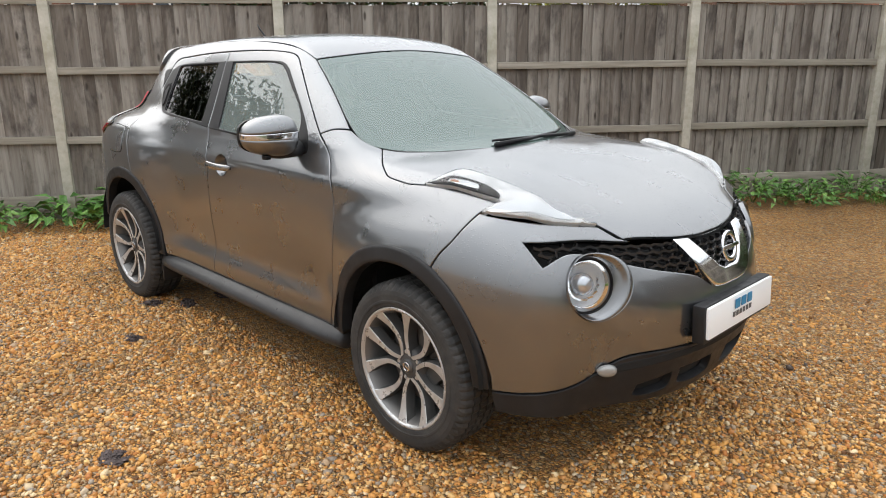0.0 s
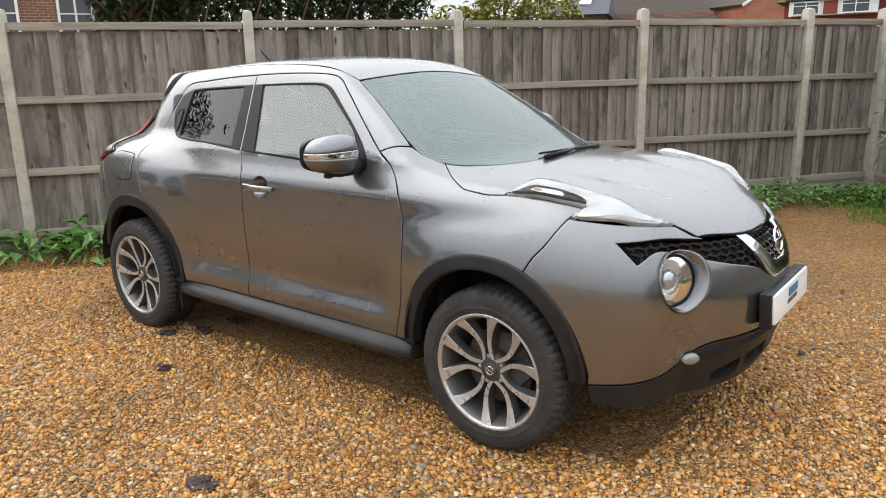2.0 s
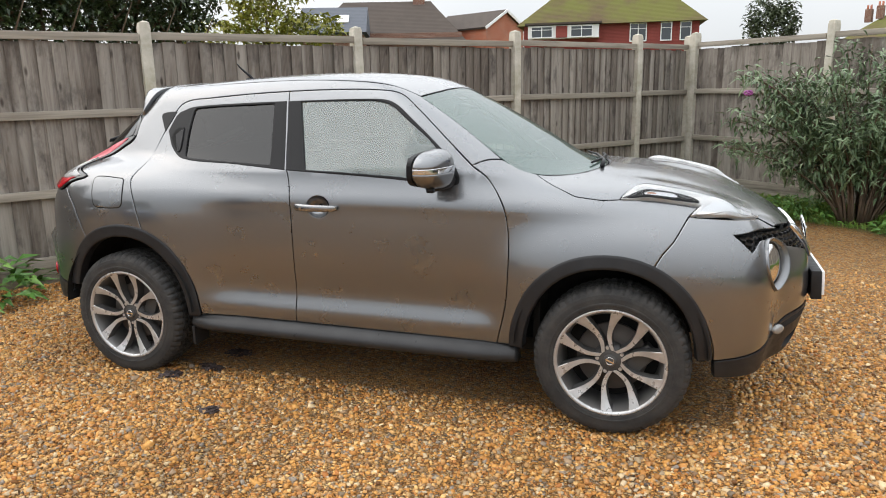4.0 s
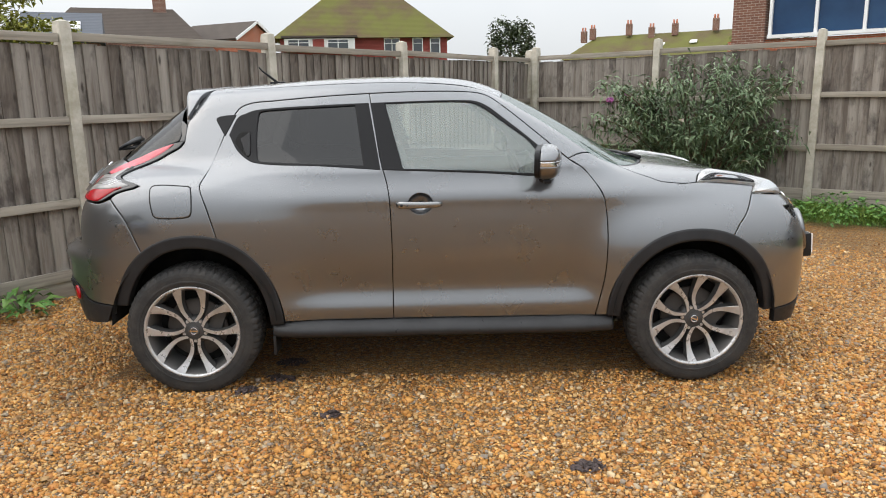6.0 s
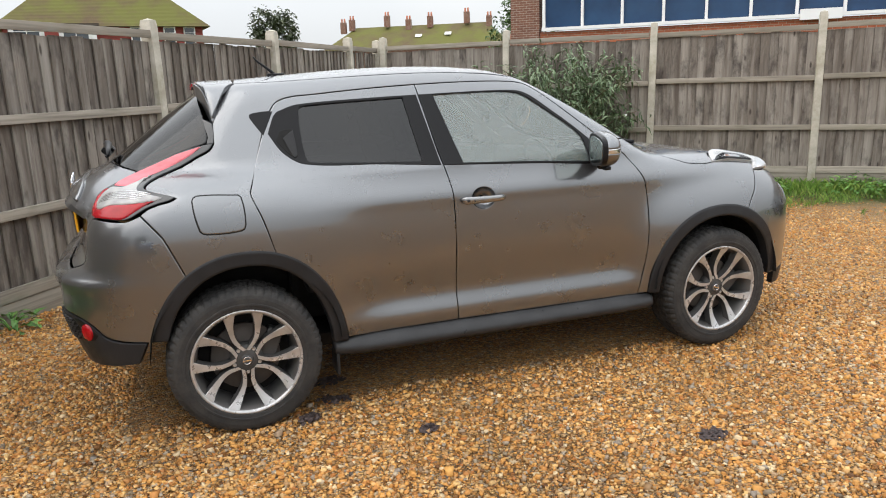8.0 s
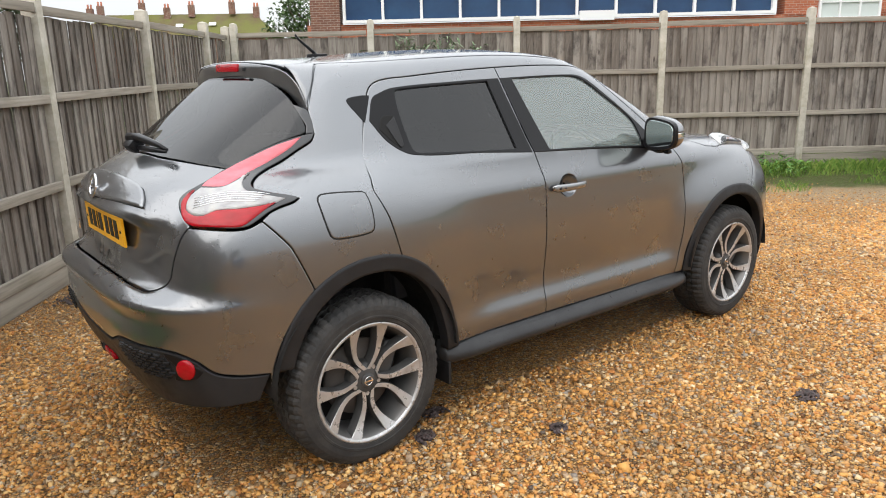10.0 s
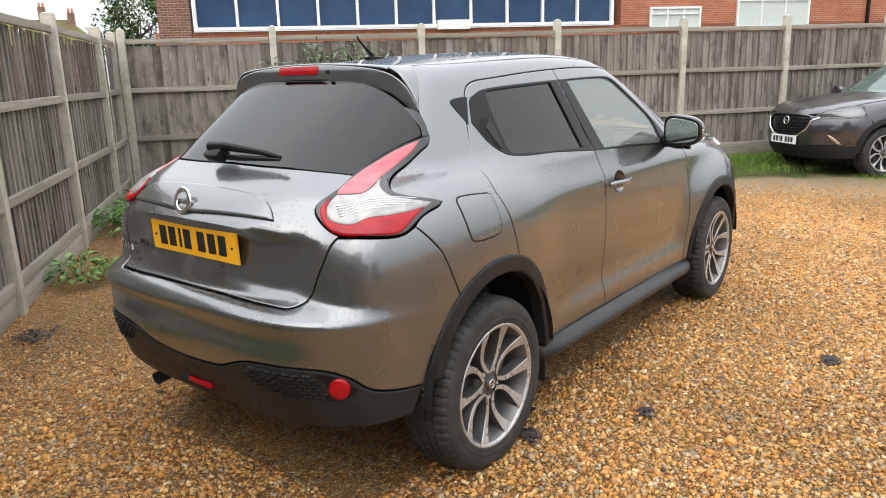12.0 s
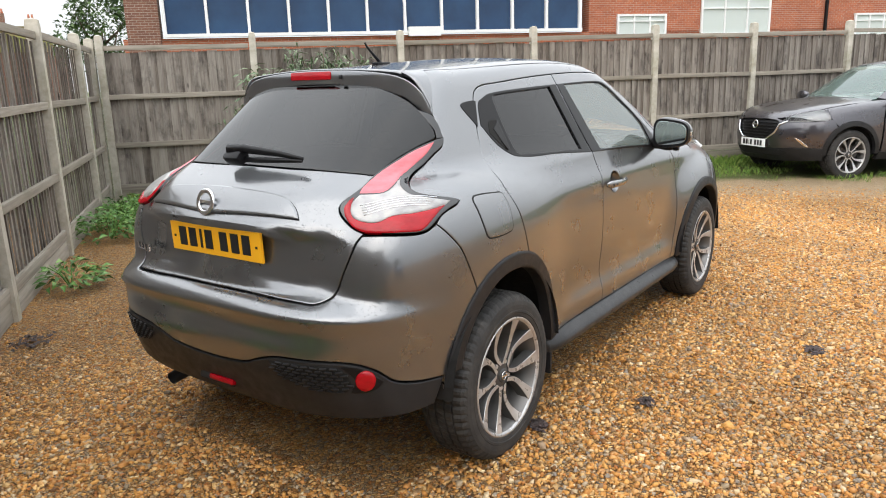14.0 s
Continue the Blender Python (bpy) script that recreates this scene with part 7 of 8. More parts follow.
SUV_PAINT = wet_paint("gunmetal_paint", (0.052, 0.049, 0.058), 0.7, 0.28, 0.8)
suv = thing("suv_car", "dark gunmetal crossover car parked on grass by the fence", "car")
kw = dict(shape=suv_body, grid=0.06, gap=0.003)
bonnet_l = [(0.99, 0.0), (0.95, -0.4), (0.86, -0.70), (1.3, -0.73), (1.66, -0.70), (1.78, -0.62), (1.96, -0.50), (2.05, -0.30), (2.07, 0.0)]
panel("bonnet", mirrored([on_top(*q) for q in bonnet_l]), TOP, SUV_PAINT, suv, "dark grey bonnet", **kw)
SNOSE = Drum(0.95, 1)
grille_l = [(0.0, 0.80), (-0.20, 0.80), (-0.37, 0.785), (-0.42, 0.74), (-0.37, 0.62), (-0.24, 0.535), (0.0, 0.52)]
sg = mirrored([on_front(*q) for q in grille_l])
lip_l = [on_front(0.0, 0.415), on_front(-0.45, 0.415), on_front(-0.62, 0.43), on_side(1.66, 0.42)]
s_arch_f, s_arch_r = arch(1.28, 0.43, 0.46, 0.35, 0.35, 28), arch(-1.28, 0.43, 0.46, 0.35, 0.35, 28)
lamp_s = [on_top(1.97, -0.47), on_top(1.80, -0.61), on_top(1.60, -0.745), on_side(1.60, 0.80), on_side(1.75, 0.775), on_front(-0.62, 0.77), on_front(-0.45, 0.765)]
sb = panel("front_bumper", mirrored([on_front(0.0, 0.835), on_front(-0.28, 0.83), on_front(-0.42, 0.80), on_front(-0.60, 0.77), on_side(1.72, 0.78), on_side(1.58, 0.80), (1.50, -0.87, 0.665, hard), *[q for q in s_arch_f if q[0] > 1.52], (*lip_l[3], hard), *lip_l[2::-1]]), SNOSE, SUV_PAINT, suv, "dark grey front bumper", holes=[sg], **kw)
panel("grille", sg, SNOSE, TRIM, sb, "black shield-shaped grille", proud=-0.025, gap=-0.005, thick=0.01, shape=suv_body, grid=0.05)
for i in range(6):
    z = 0.555 + i * 0.04
    h = 0.25 + 0.12 * min(1, i / 3)
    pts = [on_front(y, z) for y in np.linspace(-h, h, 9)]
    v, f = tube([(a - 0.012, b, c) for a, b, c in pts], 0.006, 5)
    link_mesh("grille_bar", v, f, TRIM, sb)
wing_pts = [on_front(y, z) for y, z in ((-0.52, 0.785), (-0.43, 0.74), (-0.385, 0.63), (-0.25, 0.535), (-0.1, 0.52), (0.1, 0.52), (0.25, 0.535), (0.385, 0.63), (0.43, 0.74), (0.52, 0.785))]
v, f = tube([(a + 0.006, b, c) for a, b, c in wing_pts], [0.010, 0.012, 0.014, 0.015, 0.012, 0.012, 0.015, 0.014, 0.012, 0.010], 8)
link_mesh("chrome_wing", v, f, CHROME, sb, "chrome strip round the grille")
bb = badge("badge", (on_front(0, 0.73)[0] + 0.012, 0, 0.725), 0.05, -8, sb, "round chrome badge")
panel("lower_lip", mirrored([*[(a, b, c - 0.003) for a, b, c in lip_l[:3]], (*lip_l[3], hard), (*on_side(1.68, 0.27), hard), on_front(-0.55, 0.25), on_front(-0.3, 0.24), on_front(0.0, 0.24)]), SNOSE, BLACK, suv, "black lower bumper", proud=0.004, thick=0.03, shape=suv_body, grid=0.06, gap=0.0)
panel("intake", mirrored([on_front(0.0, 0.40), on_front(-0.42, 0.40), on_front(-0.52, 0.36), on_front(-0.40, 0.31), on_front(0.0, 0.31)]), SNOSE, DARK, suv, "dark lower intake", proud=0.006, thick=0.006, shape=suv_body, grid=0.06)
sl = panel("headlamp", lamp_s, Flat(-0.6, 0.6, -0.5), LENS, suv, "slim clear headlamp", proud=0.006, thick=0.02, shape=suv_body, grid=0.04, left=True)
panel("reflector", lamp_s, Flat(-0.6, 0.6, -0.5), material("dim_reflector", (0.30, 0.305, 0.31), 0.35, 0.4), sl[0], "", proud=-0.004, thick=0.004, shape=suv_body, grid=0.05, gap=0.01)
panel("lamp_shade", lamp_s[:1] + lamp_s[4:], Flat(-0.6, 0.6, -0.5), TRIM, sl[0], "", proud=0.0, thick=0.004, shape=suv_body, grid=0.05, gap=0.02)
mirror_parts(sl[0], sl[1])
panel("fog_trim", [on_front(-0.66, 0.55), on_front(-0.62, 0.57), on_front(-0.70, 0.46), on_front(-0.74, 0.44), on_front(-0.73, 0.47)], SNOSE, CHROME, suv, "chrome fog-lamp trim", proud=0.006, thick=0.008, shape=suv_body, grid=0.03, left=True)
sp2 = part("number_plate", boxed((2.14, 0.0, 0.475), (0.012, 0.52, 0.111), None, 0.003), WHITE, suv, "white front number plate")
for i, y in enumerate((-0.19, -0.13, -0.08, -0.035, 0.06, 0.12, 0.18)):
    part("print", boxed((2.1475, y, 0.475), (0.002, 0.012 if i == 2 else 0.042, 0.072)), INK, sp2, "plain black bar")
part("plate_back", boxed((2.115, 0.0, 0.475), (0.05, 0.50, 0.10)), BLACK, sp2)
panel("inner_wing", [on_top(0.9, -0.62), on_top(1.4, -0.60), on_top(1.85, -0.52), on_front(-0.55, 0.74), on_side(1.62, 0.72), on_side(1.3, 0.93), on_side(0.9, 0.93)], Flat(-0.2, 0.65, -0.7), SUV_PAINT, suv, "", proud=-0.012, thick=0.004, shape=suv_body, grid=0.05, left=True)
panel("front_wing", [(*on_side(1.49, 0.672), hard), *[q for q in s_arch_f[::-1] if q[0] < 1.48], on_side(0.84, 0.34), on_side(0.82, 0.6), on_side(0.80, 0.9), on_side(0.72, 1.02), on_top(0.86, -0.73), on_top(1.3, -0.745), on_top(1.58, -0.722), on_top(1.63, -0.72), on_side(1.60, 0.82)], Flat(0, 0.85, -0.5), SUV_PAINT, suv, "dark grey front wing", left=True, **kw)
panel("front_door", [(*on_side(0.70, 1.0), hard), on_side(0.78, 0.9), on_side(0.80, 0.6), (*on_side(0.81, 0.34), hard), (*on_side(-0.28, 0.34), hard), (*on_side(-0.30, 1.0), hard)], SIDE, SUV_PAINT, suv, "dark grey front door", left=True, **kw)
panel("rear_door", [(*on_side(-0.32, 1.0), hard), (*on_side(-0.30, 0.34), hard), on_side(-0.80, 0.34), *[q for q in s_arch_r[::-1] if -1.2 < q[0] < -0.86], (*on_side(-1.22, 0.78), hard), (*on_side(-1.26, 1.0), hard)], SIDE, SUV_PAINT, suv, "dark grey rear door", left=True, **kw)
panel("quarter_panel", [(*on_side(-1.28, 1.0), hard), (*on_side(-1.24, 0.78), hard), *[q for q in s_arch_r[::-1] if q[0] < -1.26], on_side(-1.9, 0.4), on_side(-1.95, 0.7), on_side(-1.85, 1.0)], SIDE, SUV_PAINT, suv, "dark grey rear quarter", left=True, **kw)
panel("side_glass", [(*on_side(0.60, 1.035), hard), on_side(0.35, 1.2), (*on_side(0.05, 1.40), hard), on_side(-0.6, 1.43), on_side(-1.2, 1.36), (*on_side(-1.5, 1.15), hard), on_side(-0.5, 1.04)], SIDE, TINTED, suv, "dark side glass", proud=0.002, left=True, **kw)
panel("pillar", [(*on_side(0.68, 1.02), hard), on_side(0.40, 1.22), on_side(0.06, 1.43), on_side(-0.6, 1.455), on_side(-1.3, 1.38), (*on_side(-1.62, 1.12), hard), on_side(-1.7, 1.2), on_side(-1.4, 1.42), on_side(-0.6, 1.485), on_side(0.08, 1.455), on_side(0.5, 1.22), (*on_side(0.78, 1.05), hard)], SIDE, SUV_PAINT, suv, "", left=True, **kw)
panel("roof", mirrored([on_top(0.10, 0.0), on_top(0.06, -0.50), on_top(-0.6, -0.55), on_top(-1.4, -0.50), on_top(-1.6, -0.3), on_top(-1.62, 0.0)]), TOP, SUV_PAINT, suv, "dark grey roof", **kw)
panel("windscreen", mirrored([on_top(0.12, 0.0), on_top(0.09, -0.50), on_top(0.45, -0.60), on_top(0.84, -0.68), on_top(0.93, -0.42), on_top(0.98, 0.0)]), Flat(-0.5, 0, -0.86), SCREEN, suv, "pale misted windscreen", **kw)
part("tailgate", boxed((-1.9, 0, 0.75), (0.25, 1.5, 0.75), None, 0.08), SUV_PAINT, suv, angle=40)
part("cabin_tub", boxed((-0.3, 0, 0.65), (2.5, 1.45, 0.72)), DARK, suv, "dark cabin lining")
part("engine_box", boxed((1.35, 0, 0.55), (0.9, 0.95, 0.6)), DARK, suv)
for x in (1.28, -1.28):
    for s in (-1, 1):
        part("wheel_well", boxed((x, s * 0.62, 0.5), (0.80, 0.3, 0.5)), DARK, suv)
for outer in ((1.28, 0.43, 0.46), (-1.28, 0.43, 0.46)):
    o_, i_ = arch(*outer, 0.33, 0.33), arch(outer[0], 0.37, 0.40, 0.33, 0.33)
    panel("arch_moulding", [corner(o_[0]), *o_[1:-1], corner(o_[-1]), corner(i_[-1]), *i_[-2:0:-1], corner(i_[0])], SIDE, BLACK, suv, "black wheel-arch moulding", proud=0.008, thick=0.05, gap=0.0, shape=suv_body, grid=0.05, left=True)
panel("sill", [(*on_side(-0.84, 0.345), hard), (*on_side(0.84, 0.345), hard), (*on_side(0.86, 0.24), hard), (*on_side(-0.84, 0.24), hard)], SIDE, BLACK, suv, "black sill", proud=0.006, thick=0.05, shape=suv_body, grid=0.06, left=True)
for s in (-1, 1):
    v, f = lathe([(0.0, -0.05), (0.06, -0.045), (0.085, -0.02), (0.09, 0.02), (0.075, 0.045), (0.0, 0.05)], 16, "x")
    m = link_mesh("wing_mirror", v, f, SUV_PAINT, suv, "dark grey wing mirror")
    m.matrix_basis = pose(0.62, s * 0.93, 1.06) @ Matrix.Diagonal((1, 1.25, 0.8, 1))
for x, y, spin, turn in ((1.28, -0.765, 10, 0), (-1.28, -0.765, 40, 0), (1.28, 0.765, 25, 180), (-1.28, 0.765, 0, 180)):
    c = copy_thing(w0, pose(x, y, WHEEL_R - 0.012, 0, spin, turn))
    c.parent = suv
SUV_PLACE = pose(8.95, -1.22, -0.02, 0, 0, 138.5)
# two more cars across the yard, seen mirrored in the grey doors
for base, paint, label, m in (("white", material("white_paint", (0.75, 0.76, 0.76), 0.25, 0.0, Coat_Weight=1.0), "white car parked across the yard", pose(-10.8, -6.9, 0, 0, 0, 62)), ("blue", material("blue_paint", (0.03, 0.12, 0.32), 0.25, 0.2, Coat_Weight=1.0), "blue car parked across the yard", pose(-7.2, -9.6, 0, 0, 0, 62))):
    twin = copy_thing(suv, m)
    tagged(twin, label)
    for o in twin.children_recursive:
        for slot in o.material_slots:
            if slot.material == SUV_PAINT:
                slot.link = "OBJECT"
                slot.material = paint
suv.matrix_basis = SUV_PLACE
# ---- buildings beyond the fences ----
def brick_material(name, a, b, scale=1.0):
    m = material(name, a, 0.85)
    n = Nodes(m)
    at = n.add("Mapping", {"Vector": n.coord.outputs["Object"]}, Scale=(scale,) * 3, Rotation=(radians(90), 0, 0)).outputs["Vector"]
    t = n.add("TexBrick", {"Vector": at}, Scale=1.0, Color1=(*a, 1), Color2=(*b, 1), Mortar=(0.42, 0.36, 0.30, 1), Mortar_Size=0.006, Brick_Width=0.225, Row_Height=0.075)
    n.to("Base Color", n.mix(n.ramp(n.noise(n.spot(), 1.5, 5), (0.35, 0.0), (0.7, 0.35)), t.outputs["Color"], tuple(c * 0.5 for c in a)))
    n.bump(t.outputs["Fac"], 0.4, -0.006)
    return m


def roof_material(name, a, b, moss=None):
    m = material(name, a, 0.9)
    n = Nodes(m)
    at = n.spot()
    col = n.mix(n.noise(at, 2.0, 6), a, b)
    wave = n.add("TexWave", {"Vector": n.spot((1, 1, 3.2))}, Scale=1.0, Distortion=0.6)
    wave.bands_direction = "Z"
    col = n.mix(n.ramp(wave.outputs["Fac"], (0.0, 0.35), (0.25, 0.0)), col, tuple(c * 0.4 for c in a))
    if moss:
        col = n.mix(n.ramp(n.noise(n.spot((0.35, 0.35, 0.5)), 1.0, 6, 0.65), (0.38, 0.0), (0.58, 0.9)), col, moss)
    n.to("Base Color", col)
    n.bump(wave.outputs["Fac"], 0.5, 0.02)
    return m


RED_WALL = roof_material("red_hung_tiles", (0.22, 0.045, 0.04), (0.30, 0.07, 0.055))
BRICK = brick_material("orange_brick", (0.47, 0.145, 0.07), (0.36, 0.10, 0.05))
DARK_BRICK = brick_material("brown_brick", (0.22, 0.10, 0.065), (0.16, 0.07, 0.05))
MOSSY = roof_material("mossy_tiles", (0.09, 0.06, 0.035), (0.13, 0.09, 0.04), (0.12, 0.125, 0.022))
BROWN_ROOF = roof_material("brown_tiles", (0.055, 0.043, 0.036), (0.09, 0.07, 0.056))
SLATE = roof_material("blue_grey_slate", (0.085, 0.095, 0.115), (0.12, 0.13, 0.15))
UPVC = material("white_window_plastic", (0.8, 0.8, 0.8), 0.35)
PANE = material("dark_window_pane", (0.03, 0.04, 0.05), 0.05, 0.0, Specular_IOR_Level=0.9)
BLUE_PANE = material("blue_tinted_panel", (0.012, 0.045, 0.115), 0.25)
bn = Nodes(BLUE_PANE)
bn.to("Base Color", bn.mix(bn.ramp(bn.noise(bn.spot(), 0.8, 4), (0.35, 0.0), (0.7, 1.0)), (0.010, 0.036, 0.095), (0.018, 0.06, 0.14)))


def window(parent, c, w, h, turn, bars=1, mat=None):
    """A white frame with mullions round a dark pane."""
    t = 0.07
    fr, loops = bmesh.new(), []
    for y in (-0.075, 0.015):
        for g in (t / 2, -t / 2):
            loops.append([fr.verts.new((sx * (w / 2 + g), y, sz * (h / 2 + g))) for sx, sz in ((-1, -1), (1, -1), (1, 1), (-1, 1))])
    for a, b in ((0, 1), (1, 3), (3, 2), (2, 0)):
        for k in range(4):
            fr.faces.new((loops[a][k], loops[a][(k + 1) % 4], loops[b][(k + 1) % 4], loops[b][k]))
    bmesh.ops.recalc_face_normals(fr, faces=fr.faces)
    f = part("window", fr, UPVC, parent, "white-framed window")
    for k in range(bars):
        part("mullion", boxed(((k + 1) * w / (bars + 1) - w / 2, -0.03, 0), (t * 0.8, 0.085, h - t)), UPVC, f)
    part("transom", boxed((0, -0.03, h * 0.2), (w - t, 0.08, t * 0.5)), UPVC, f)
    f.matrix_basis = pose(*c, 0, 0, turn)
    part("pane", boxed((0, 0.0, 0), (w, 0.03, h)), mat or PANE, f)
    return f


def prism(points, depth_from, depth_to):
    """A solid with the given (x, z) outline between two y values."""
    bm = bmesh.new()
    a = [bm.verts.new((x, depth_from, z)) for x, z in points]
    b = [bm.verts.new((x, depth_to, z)) for x, z in points]
    bm.faces.new(a)
    bm.faces.new(b[::-1])
    for i in range(len(points)):
        j = (i + 1) % len(points)
        bm.faces.new((a[j], a[i], b[i], b[j]))
    bmesh.ops.recalc_face_normals(bm, faces=bm.faces)
    return bm


def hip_roof(w, d, h, over, run):
    """Hipped roof on a w x d plan, its ridge shorter by run at both ends."""
    bm = bmesh.new()
    lo = [bm.verts.new((sx * (w / 2 + over), sy * (d / 2 + over), 0)) for sx, sy in ((-1, -1), (1, -1), (1, 1), (-1, 1))]
    r0, r1 = bm.verts.new((-w / 2 + run, 0, h)), bm.verts.new((w / 2 - run, 0, h))
    for f in ((lo[0], lo[1], r1, r0), (lo[1], lo[2], r1), (lo[2], lo[3], r0, r1), (lo[3], lo[0], r0), lo[::-1]):
        bm.faces.new(f)
    return bm


def placed(ob, x, y, z, turn):
    ob.matrix_basis = pose(x, y, z, 0, 0, turn)
    return ob


def pushed(ob, k, turn=0.0):
    """A far house moved k times as far from the yard, in proportion, and swung a little round it."""
    c = Matrix.Translation((0.0, -4.2, 1.48))
    ob.matrix_basis = c @ Matrix.Rotation(radians(turn), 4, "Z") @ Matrix.Scale(k, 4) @ c.inverted() @ ob.matrix_basis
    return ob


# red tile-hung house under a mossy hipped roof
red = placed(thing("red_house", "red tile-hung house with a mossy hipped roof", "house"), -4.6, 54.2, 0, 5)
part("wall", boxed((0, 0, 2.9), (12.2, 7.0, 6.0)), RED_WALL, red)
placed(part("roof", hip_roof(12.2, 7.0, 4.0, 0.5, 4.2), MOSSY, red, "mossy tiled hipped roof"), 0, 0, 5.6, 0)
for x, w in ((2.0, 1.1), (3.9, 0.7), (5.2, 0.7)):
    window(red, (x, -3.55, 4.95), w, 1.2, 0, 1 if w > 1 else 0)
dormer = part("dormer", boxed((-3.2, -3.6, 5.1), (5.0, 1.6, 0.9)), UPVC, red, "white dormer with windows")
part("dormer_roof", boxed((-3.2, -3.65, 5.66), (5.4, 2.0, 0.14)), BROWN_ROOF, dormer)
for x in (-4.7, -1.9):
    window(red, (x, -4.45, 5.1), 1.5, 0.75, 0, 1)
part("red_panel", boxed((-3.3, -4.43, 5.1), (0.8, 0.06, 0.8)), RED_WALL, dormer)
pushed(red, 1.3, 0.2)

# brown-roofed house with roof lights, chimney and slate lean-to
brown = placed(thing("brown_house", "house with brown tiled roof and brick chimney", "house"), -18.3, 44.6, 0, 18)
part("wall", boxed((0, 0, 2.4), (10.0, 6.5, 5.0)), DARK_BRICK, brown)
placed(part("roof", hip_roof(10.0, 6.5, 2.9, 0.35, 2.0), BROWN_ROOF, brown), 0, 0, 4.3, 0)
ch = part("chimney", boxed((2.2, 0, 7.3), (0.8, 0.6, 1.1), None, 0.02), DARK_BRICK, brown, "brick chimney")
for x in (2.0, 2.4):
    v, f = lathe([(0.12, 7.8), (0.11, 8.1), (0.09, 8.12), (0.09, 7.9)], 12, "z")
    link_mesh("chimney_pot", [(a + x, b, c) for a, b, c in v], f, BRICK, ch)
pushed(brown, 1.8, 1.1)
slate = placed(thing("slate_house", "house with a blue-grey slate roof and roof lights", "house"), -19.5, 39.2, 0, 20)
part("wall", boxed((0, 0, 2.3), (3.7, 4.4, 4.7)), DARK_BRICK, slate)
sr = placed(part("roof", prism([(-2.0, 0), (2.0, 0), (1.9, 0.1), (-1.9, 0.1)], -2.4, 2.4), SLATE, slate), 0, 0, 4.58, 0)
rb = bmesh.new()
q = [rb.verts.new(p) for p in ((-2.05, -2.9, 0), (2.05, -2.9, 0), (2.05, 2.9, 0), (-2.05, 2.9, 0), (-2.05, 0, 1.7), (2.05, 0, 1.7))]
for f in ((0, 1, 5, 4), (2, 3, 4, 5), (0, 4, 3), (1, 2, 5), (3, 2, 1, 0)):
    rb.faces.new([q[i] for i in f])
placed(part("pitched_roof", rb, SLATE, slate, "slate roof slopes"), 0, 0, 4.69, 0)
for x in (-0.8, 0.6):
    part("roof_light", boxed((x, -1.5, 5.57), (0.7, 0.9, 0.08), Euler((radians(30.4), 0, 0)).to_matrix()), UPVC, slate, "white roof light")
pushed(slate, 1.8, 1.3)
gable = placed(thing("gable_house", "small brick house with a brown gabled roof", "house"), -13.6, 55.5, 0, 62)
part("wall", prism([(-2.3, 0), (2.3, 0), (2.3, 5.9), (0, 7.2), (-2.3, 5.9)], -0.2, 6.4), BRICK, gable)
gb = bmesh.new()
for s in (-1, 1):
    box(gb, (s * 1.25, 3.0, 6.62), (2.95, 6.9, 0.14), Euler((0, s * 0.515, 0)).to_matrix())
part("roof", gb, BROWN_ROOF, gable)
part("barge_board", box(boxed((-1.25, -0.43, 6.6), (2.95, 0.06, 0.2), Euler((0, -0.515, 0)).to_matrix()), (1.25, -0.43, 6.6), (2.95, 0.06, 0.2), Euler((0, 0.515, 0)).to_matrix()), UPVC, gable, "white barge boards")
pushed(gable, 1.5)
# far terrace with many chimneys
terrace = placed(thing("terrace", "far terrace of houses with mossy roofs and chimneys", "house"), 25.0, 73.5, 0, -32)
part("wall", boxed((0, 0, 2.4), (19.5, 7, 4.8)), DARK_BRICK, terrace)
placed(part("roof", hip_roof(19.5, 7.0, 2.5, 0.3, 2.5), MOSSY, terrace), 0, 0, 4.8, 0)
for i, x in enumerate((-8.6, -7.6, -3.6, -1.2, 1.2, 5.2, 7.6)):
    c = part("chimney", boxed((x, -0.5, 7.3 + 0.25 * (i % 3)), (0.6, 0.5, 1.2), None, 0.02), DARK_BRICK, terrace, "brick chimney")
    for k in (-0.15, 0.15):
        v, f = lathe([(0.11, 0), (0.09, 0.4), (0.07, 0.4), (0.07, 0.1)], 10, "z")
        link_mesh("chimney_pot", [(a + x + k, b - 0.5, c_ + 7.9 + 0.25 * (i % 3)) for a, b, c_ in v], f, BRICK, c)
for x, z in ((-2.3, 5.9), (0.2, 6.1), (2.2, 5.8), (3.4, 6.2)):
    part("roof_light", boxed((x, -2.0, z), (0.7, 0.5, 0.06), Euler((radians(35), 0, 0)).to_matrix()), UPVC, terrace, "white roof light")

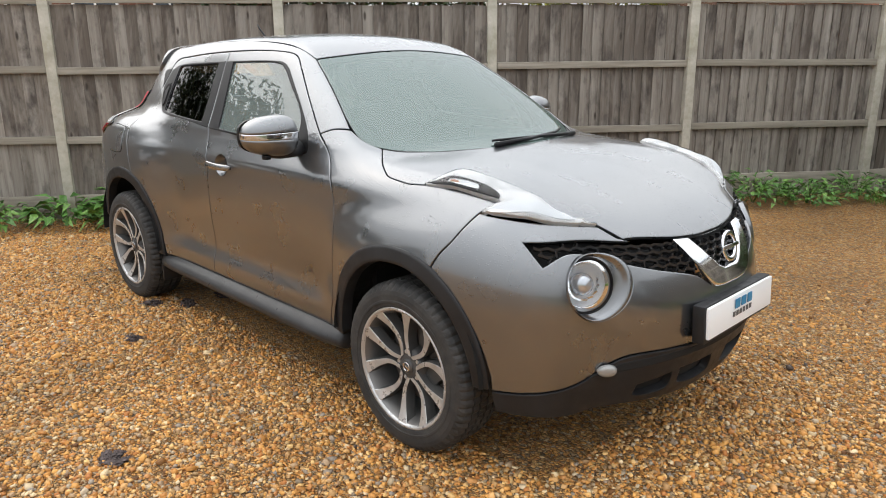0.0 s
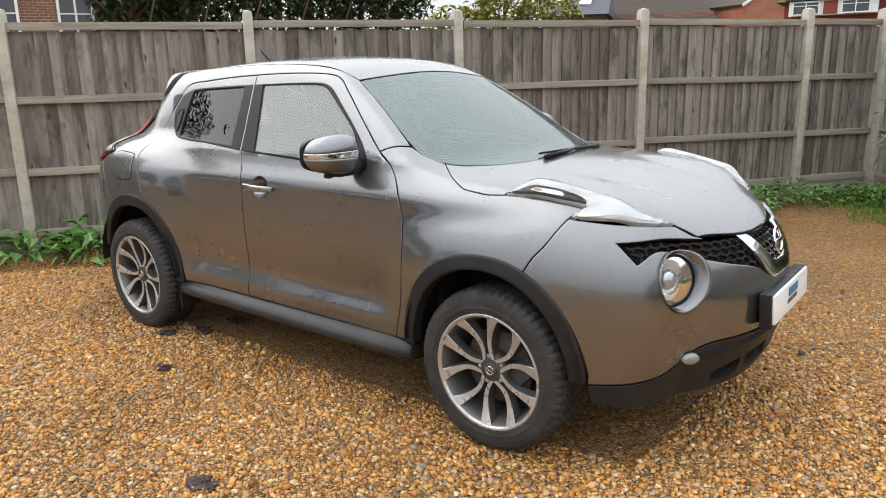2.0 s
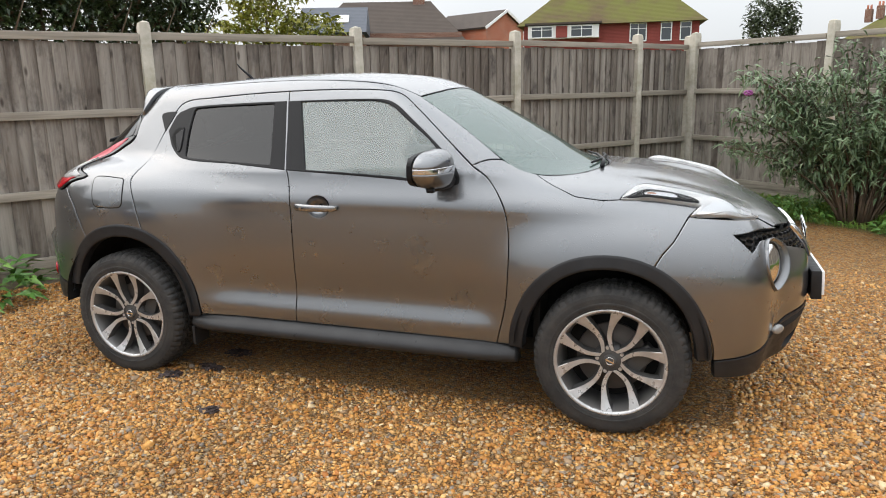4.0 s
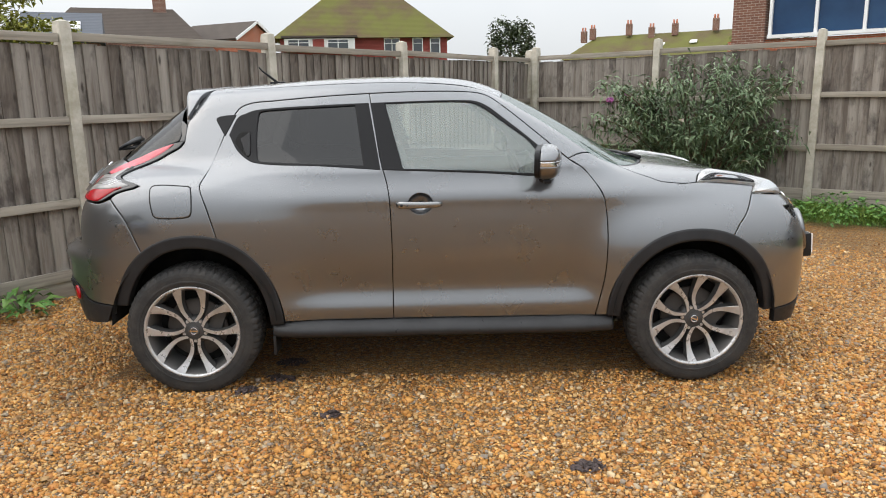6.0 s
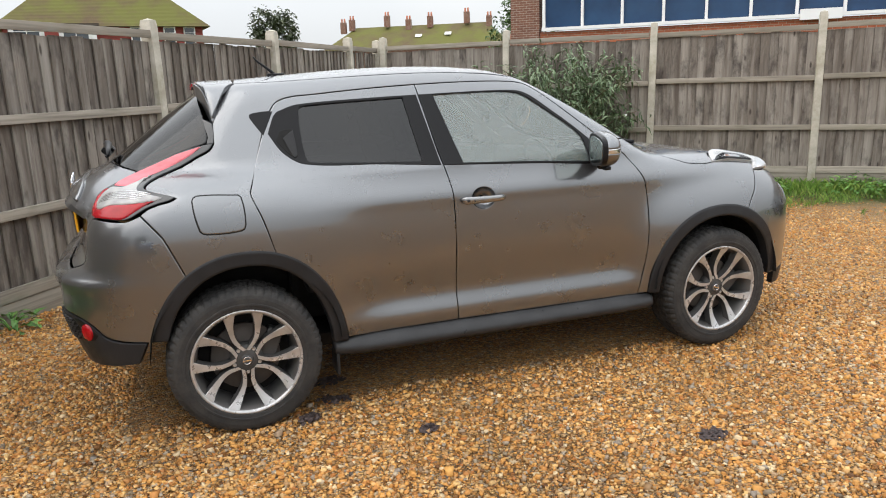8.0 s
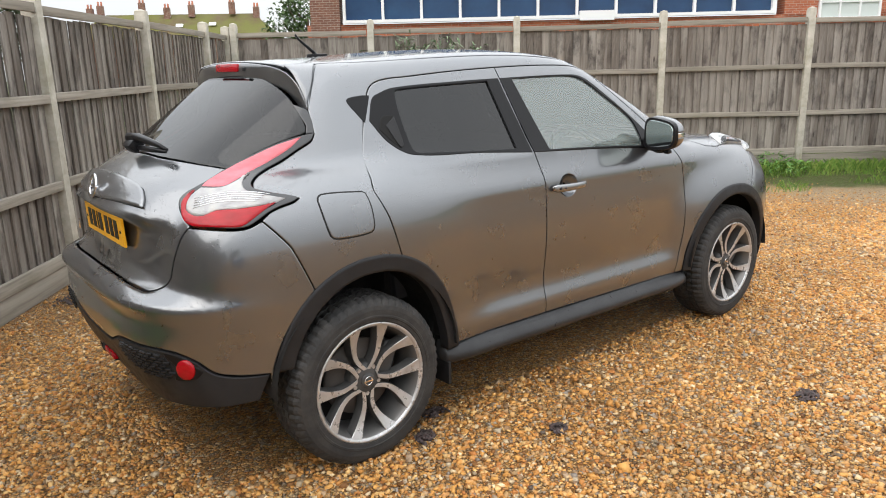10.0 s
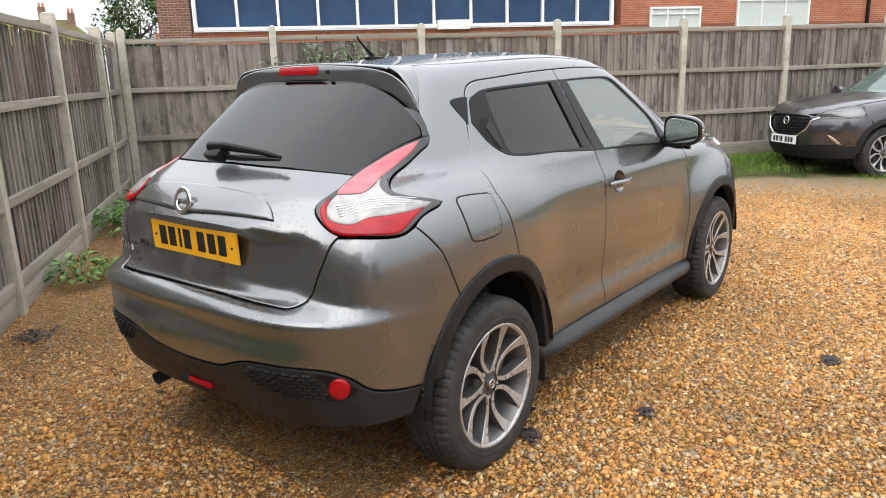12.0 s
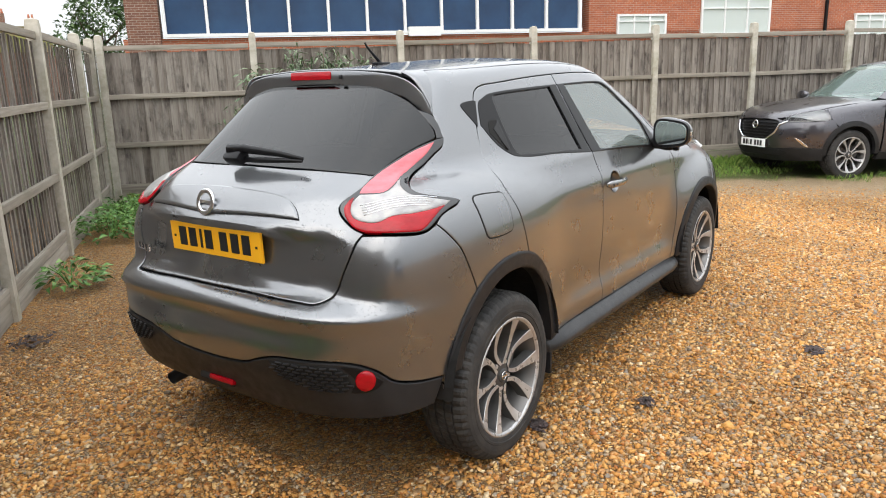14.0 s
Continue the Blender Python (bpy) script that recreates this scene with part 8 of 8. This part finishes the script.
# brick house to the far side with white sash windows
old = placed(thing("brick_house", "brown brick house with white windows", "house"), -18.8, 6.3, 0, 61)
part("wall", boxed((0, 3.0, 3.0), (9.0, 6.0, 6.0)), DARK_BRICK, old)
for x in (-2.6, -0.75, 1.25):
    window(old, (x, -0.03, 3.0), 0.85 if x != -0.75 else 1.15, 1.5, 0, 1)
part("roof", prism([(-4.8, 5.9), (4.8, 5.9), (4.6, 6.1), (-4.6, 6.1)], -0.3, 6.3), BROWN_ROOF, old)

# long building with a band of blue panels in white frames
W = 1.26
blue = placed(thing("blue_window_building", "brick building with a band of blue panels in white frames", "building"), 10.33, 18.10, 0, -40)
part("wall", boxed((16.0, 0.45, 1.45), (34.5, 0.6, 2.9)), BRICK, blue)
part("upper_wall", boxed((23.7, 0.45, 3.9), (18.9, 0.6, 3.0)), BRICK, blue, "orange brick wall")
part("brick_pier", boxed((-0.62, 0.35, 3.1), (0.95, 0.7, 5.2)), DARK_BRICK, blue, "brown brick pier")
part("roof_band", boxed((9.0, 0.45, 5.9), (20.5, 0.9, 0.7)), UPVC, blue)
part("roof_slab", boxed((16.5, 3.5, 6.3), (36, 7.5, 0.2)), SLATE, blue)
part("sill", boxed((W * 5.5, 0.08, 2.98), (W * 11 + 0.1, 0.22, 0.10)), UPVC, blue, "white sill")
for i in range(12):
    part("mullion", boxed((i * W, 0.12, 4.3), (0.085, 0.14, 2.6)), UPVC, blue, "white mullion")
for i in range(11):
    part("panel", boxed(((i + 0.5) * W, 0.20, 4.3), (W - 0.08, 0.05, 2.55)), BLUE_PANE, blue, "dark blue panel")
part("white_box", boxed((W * 6.5, 0.0, 3.0), (1.1, 0.2, 0.3)), UPVC, blue)
window(blue, (16.3, 0.12, 3.1), 1.9, 0.7, 0, 2, material("pale_blind", (0.55, 0.6, 0.58), 0.3))
window(blue, (20.2, 0.12, 3.4), 2.9, 1.3, 0, 2, bpy.data.materials["pale_blind"])
window(blue, (26.6, 0.12, 3.0), 2.0, 0.8, 0, 2, bpy.data.materials["pale_blind"])
part("downpipe", boxed((24.2, 0.08, 3.4), (0.09, 0.09, 3.6)), TRIM, blue, "black downpipe")
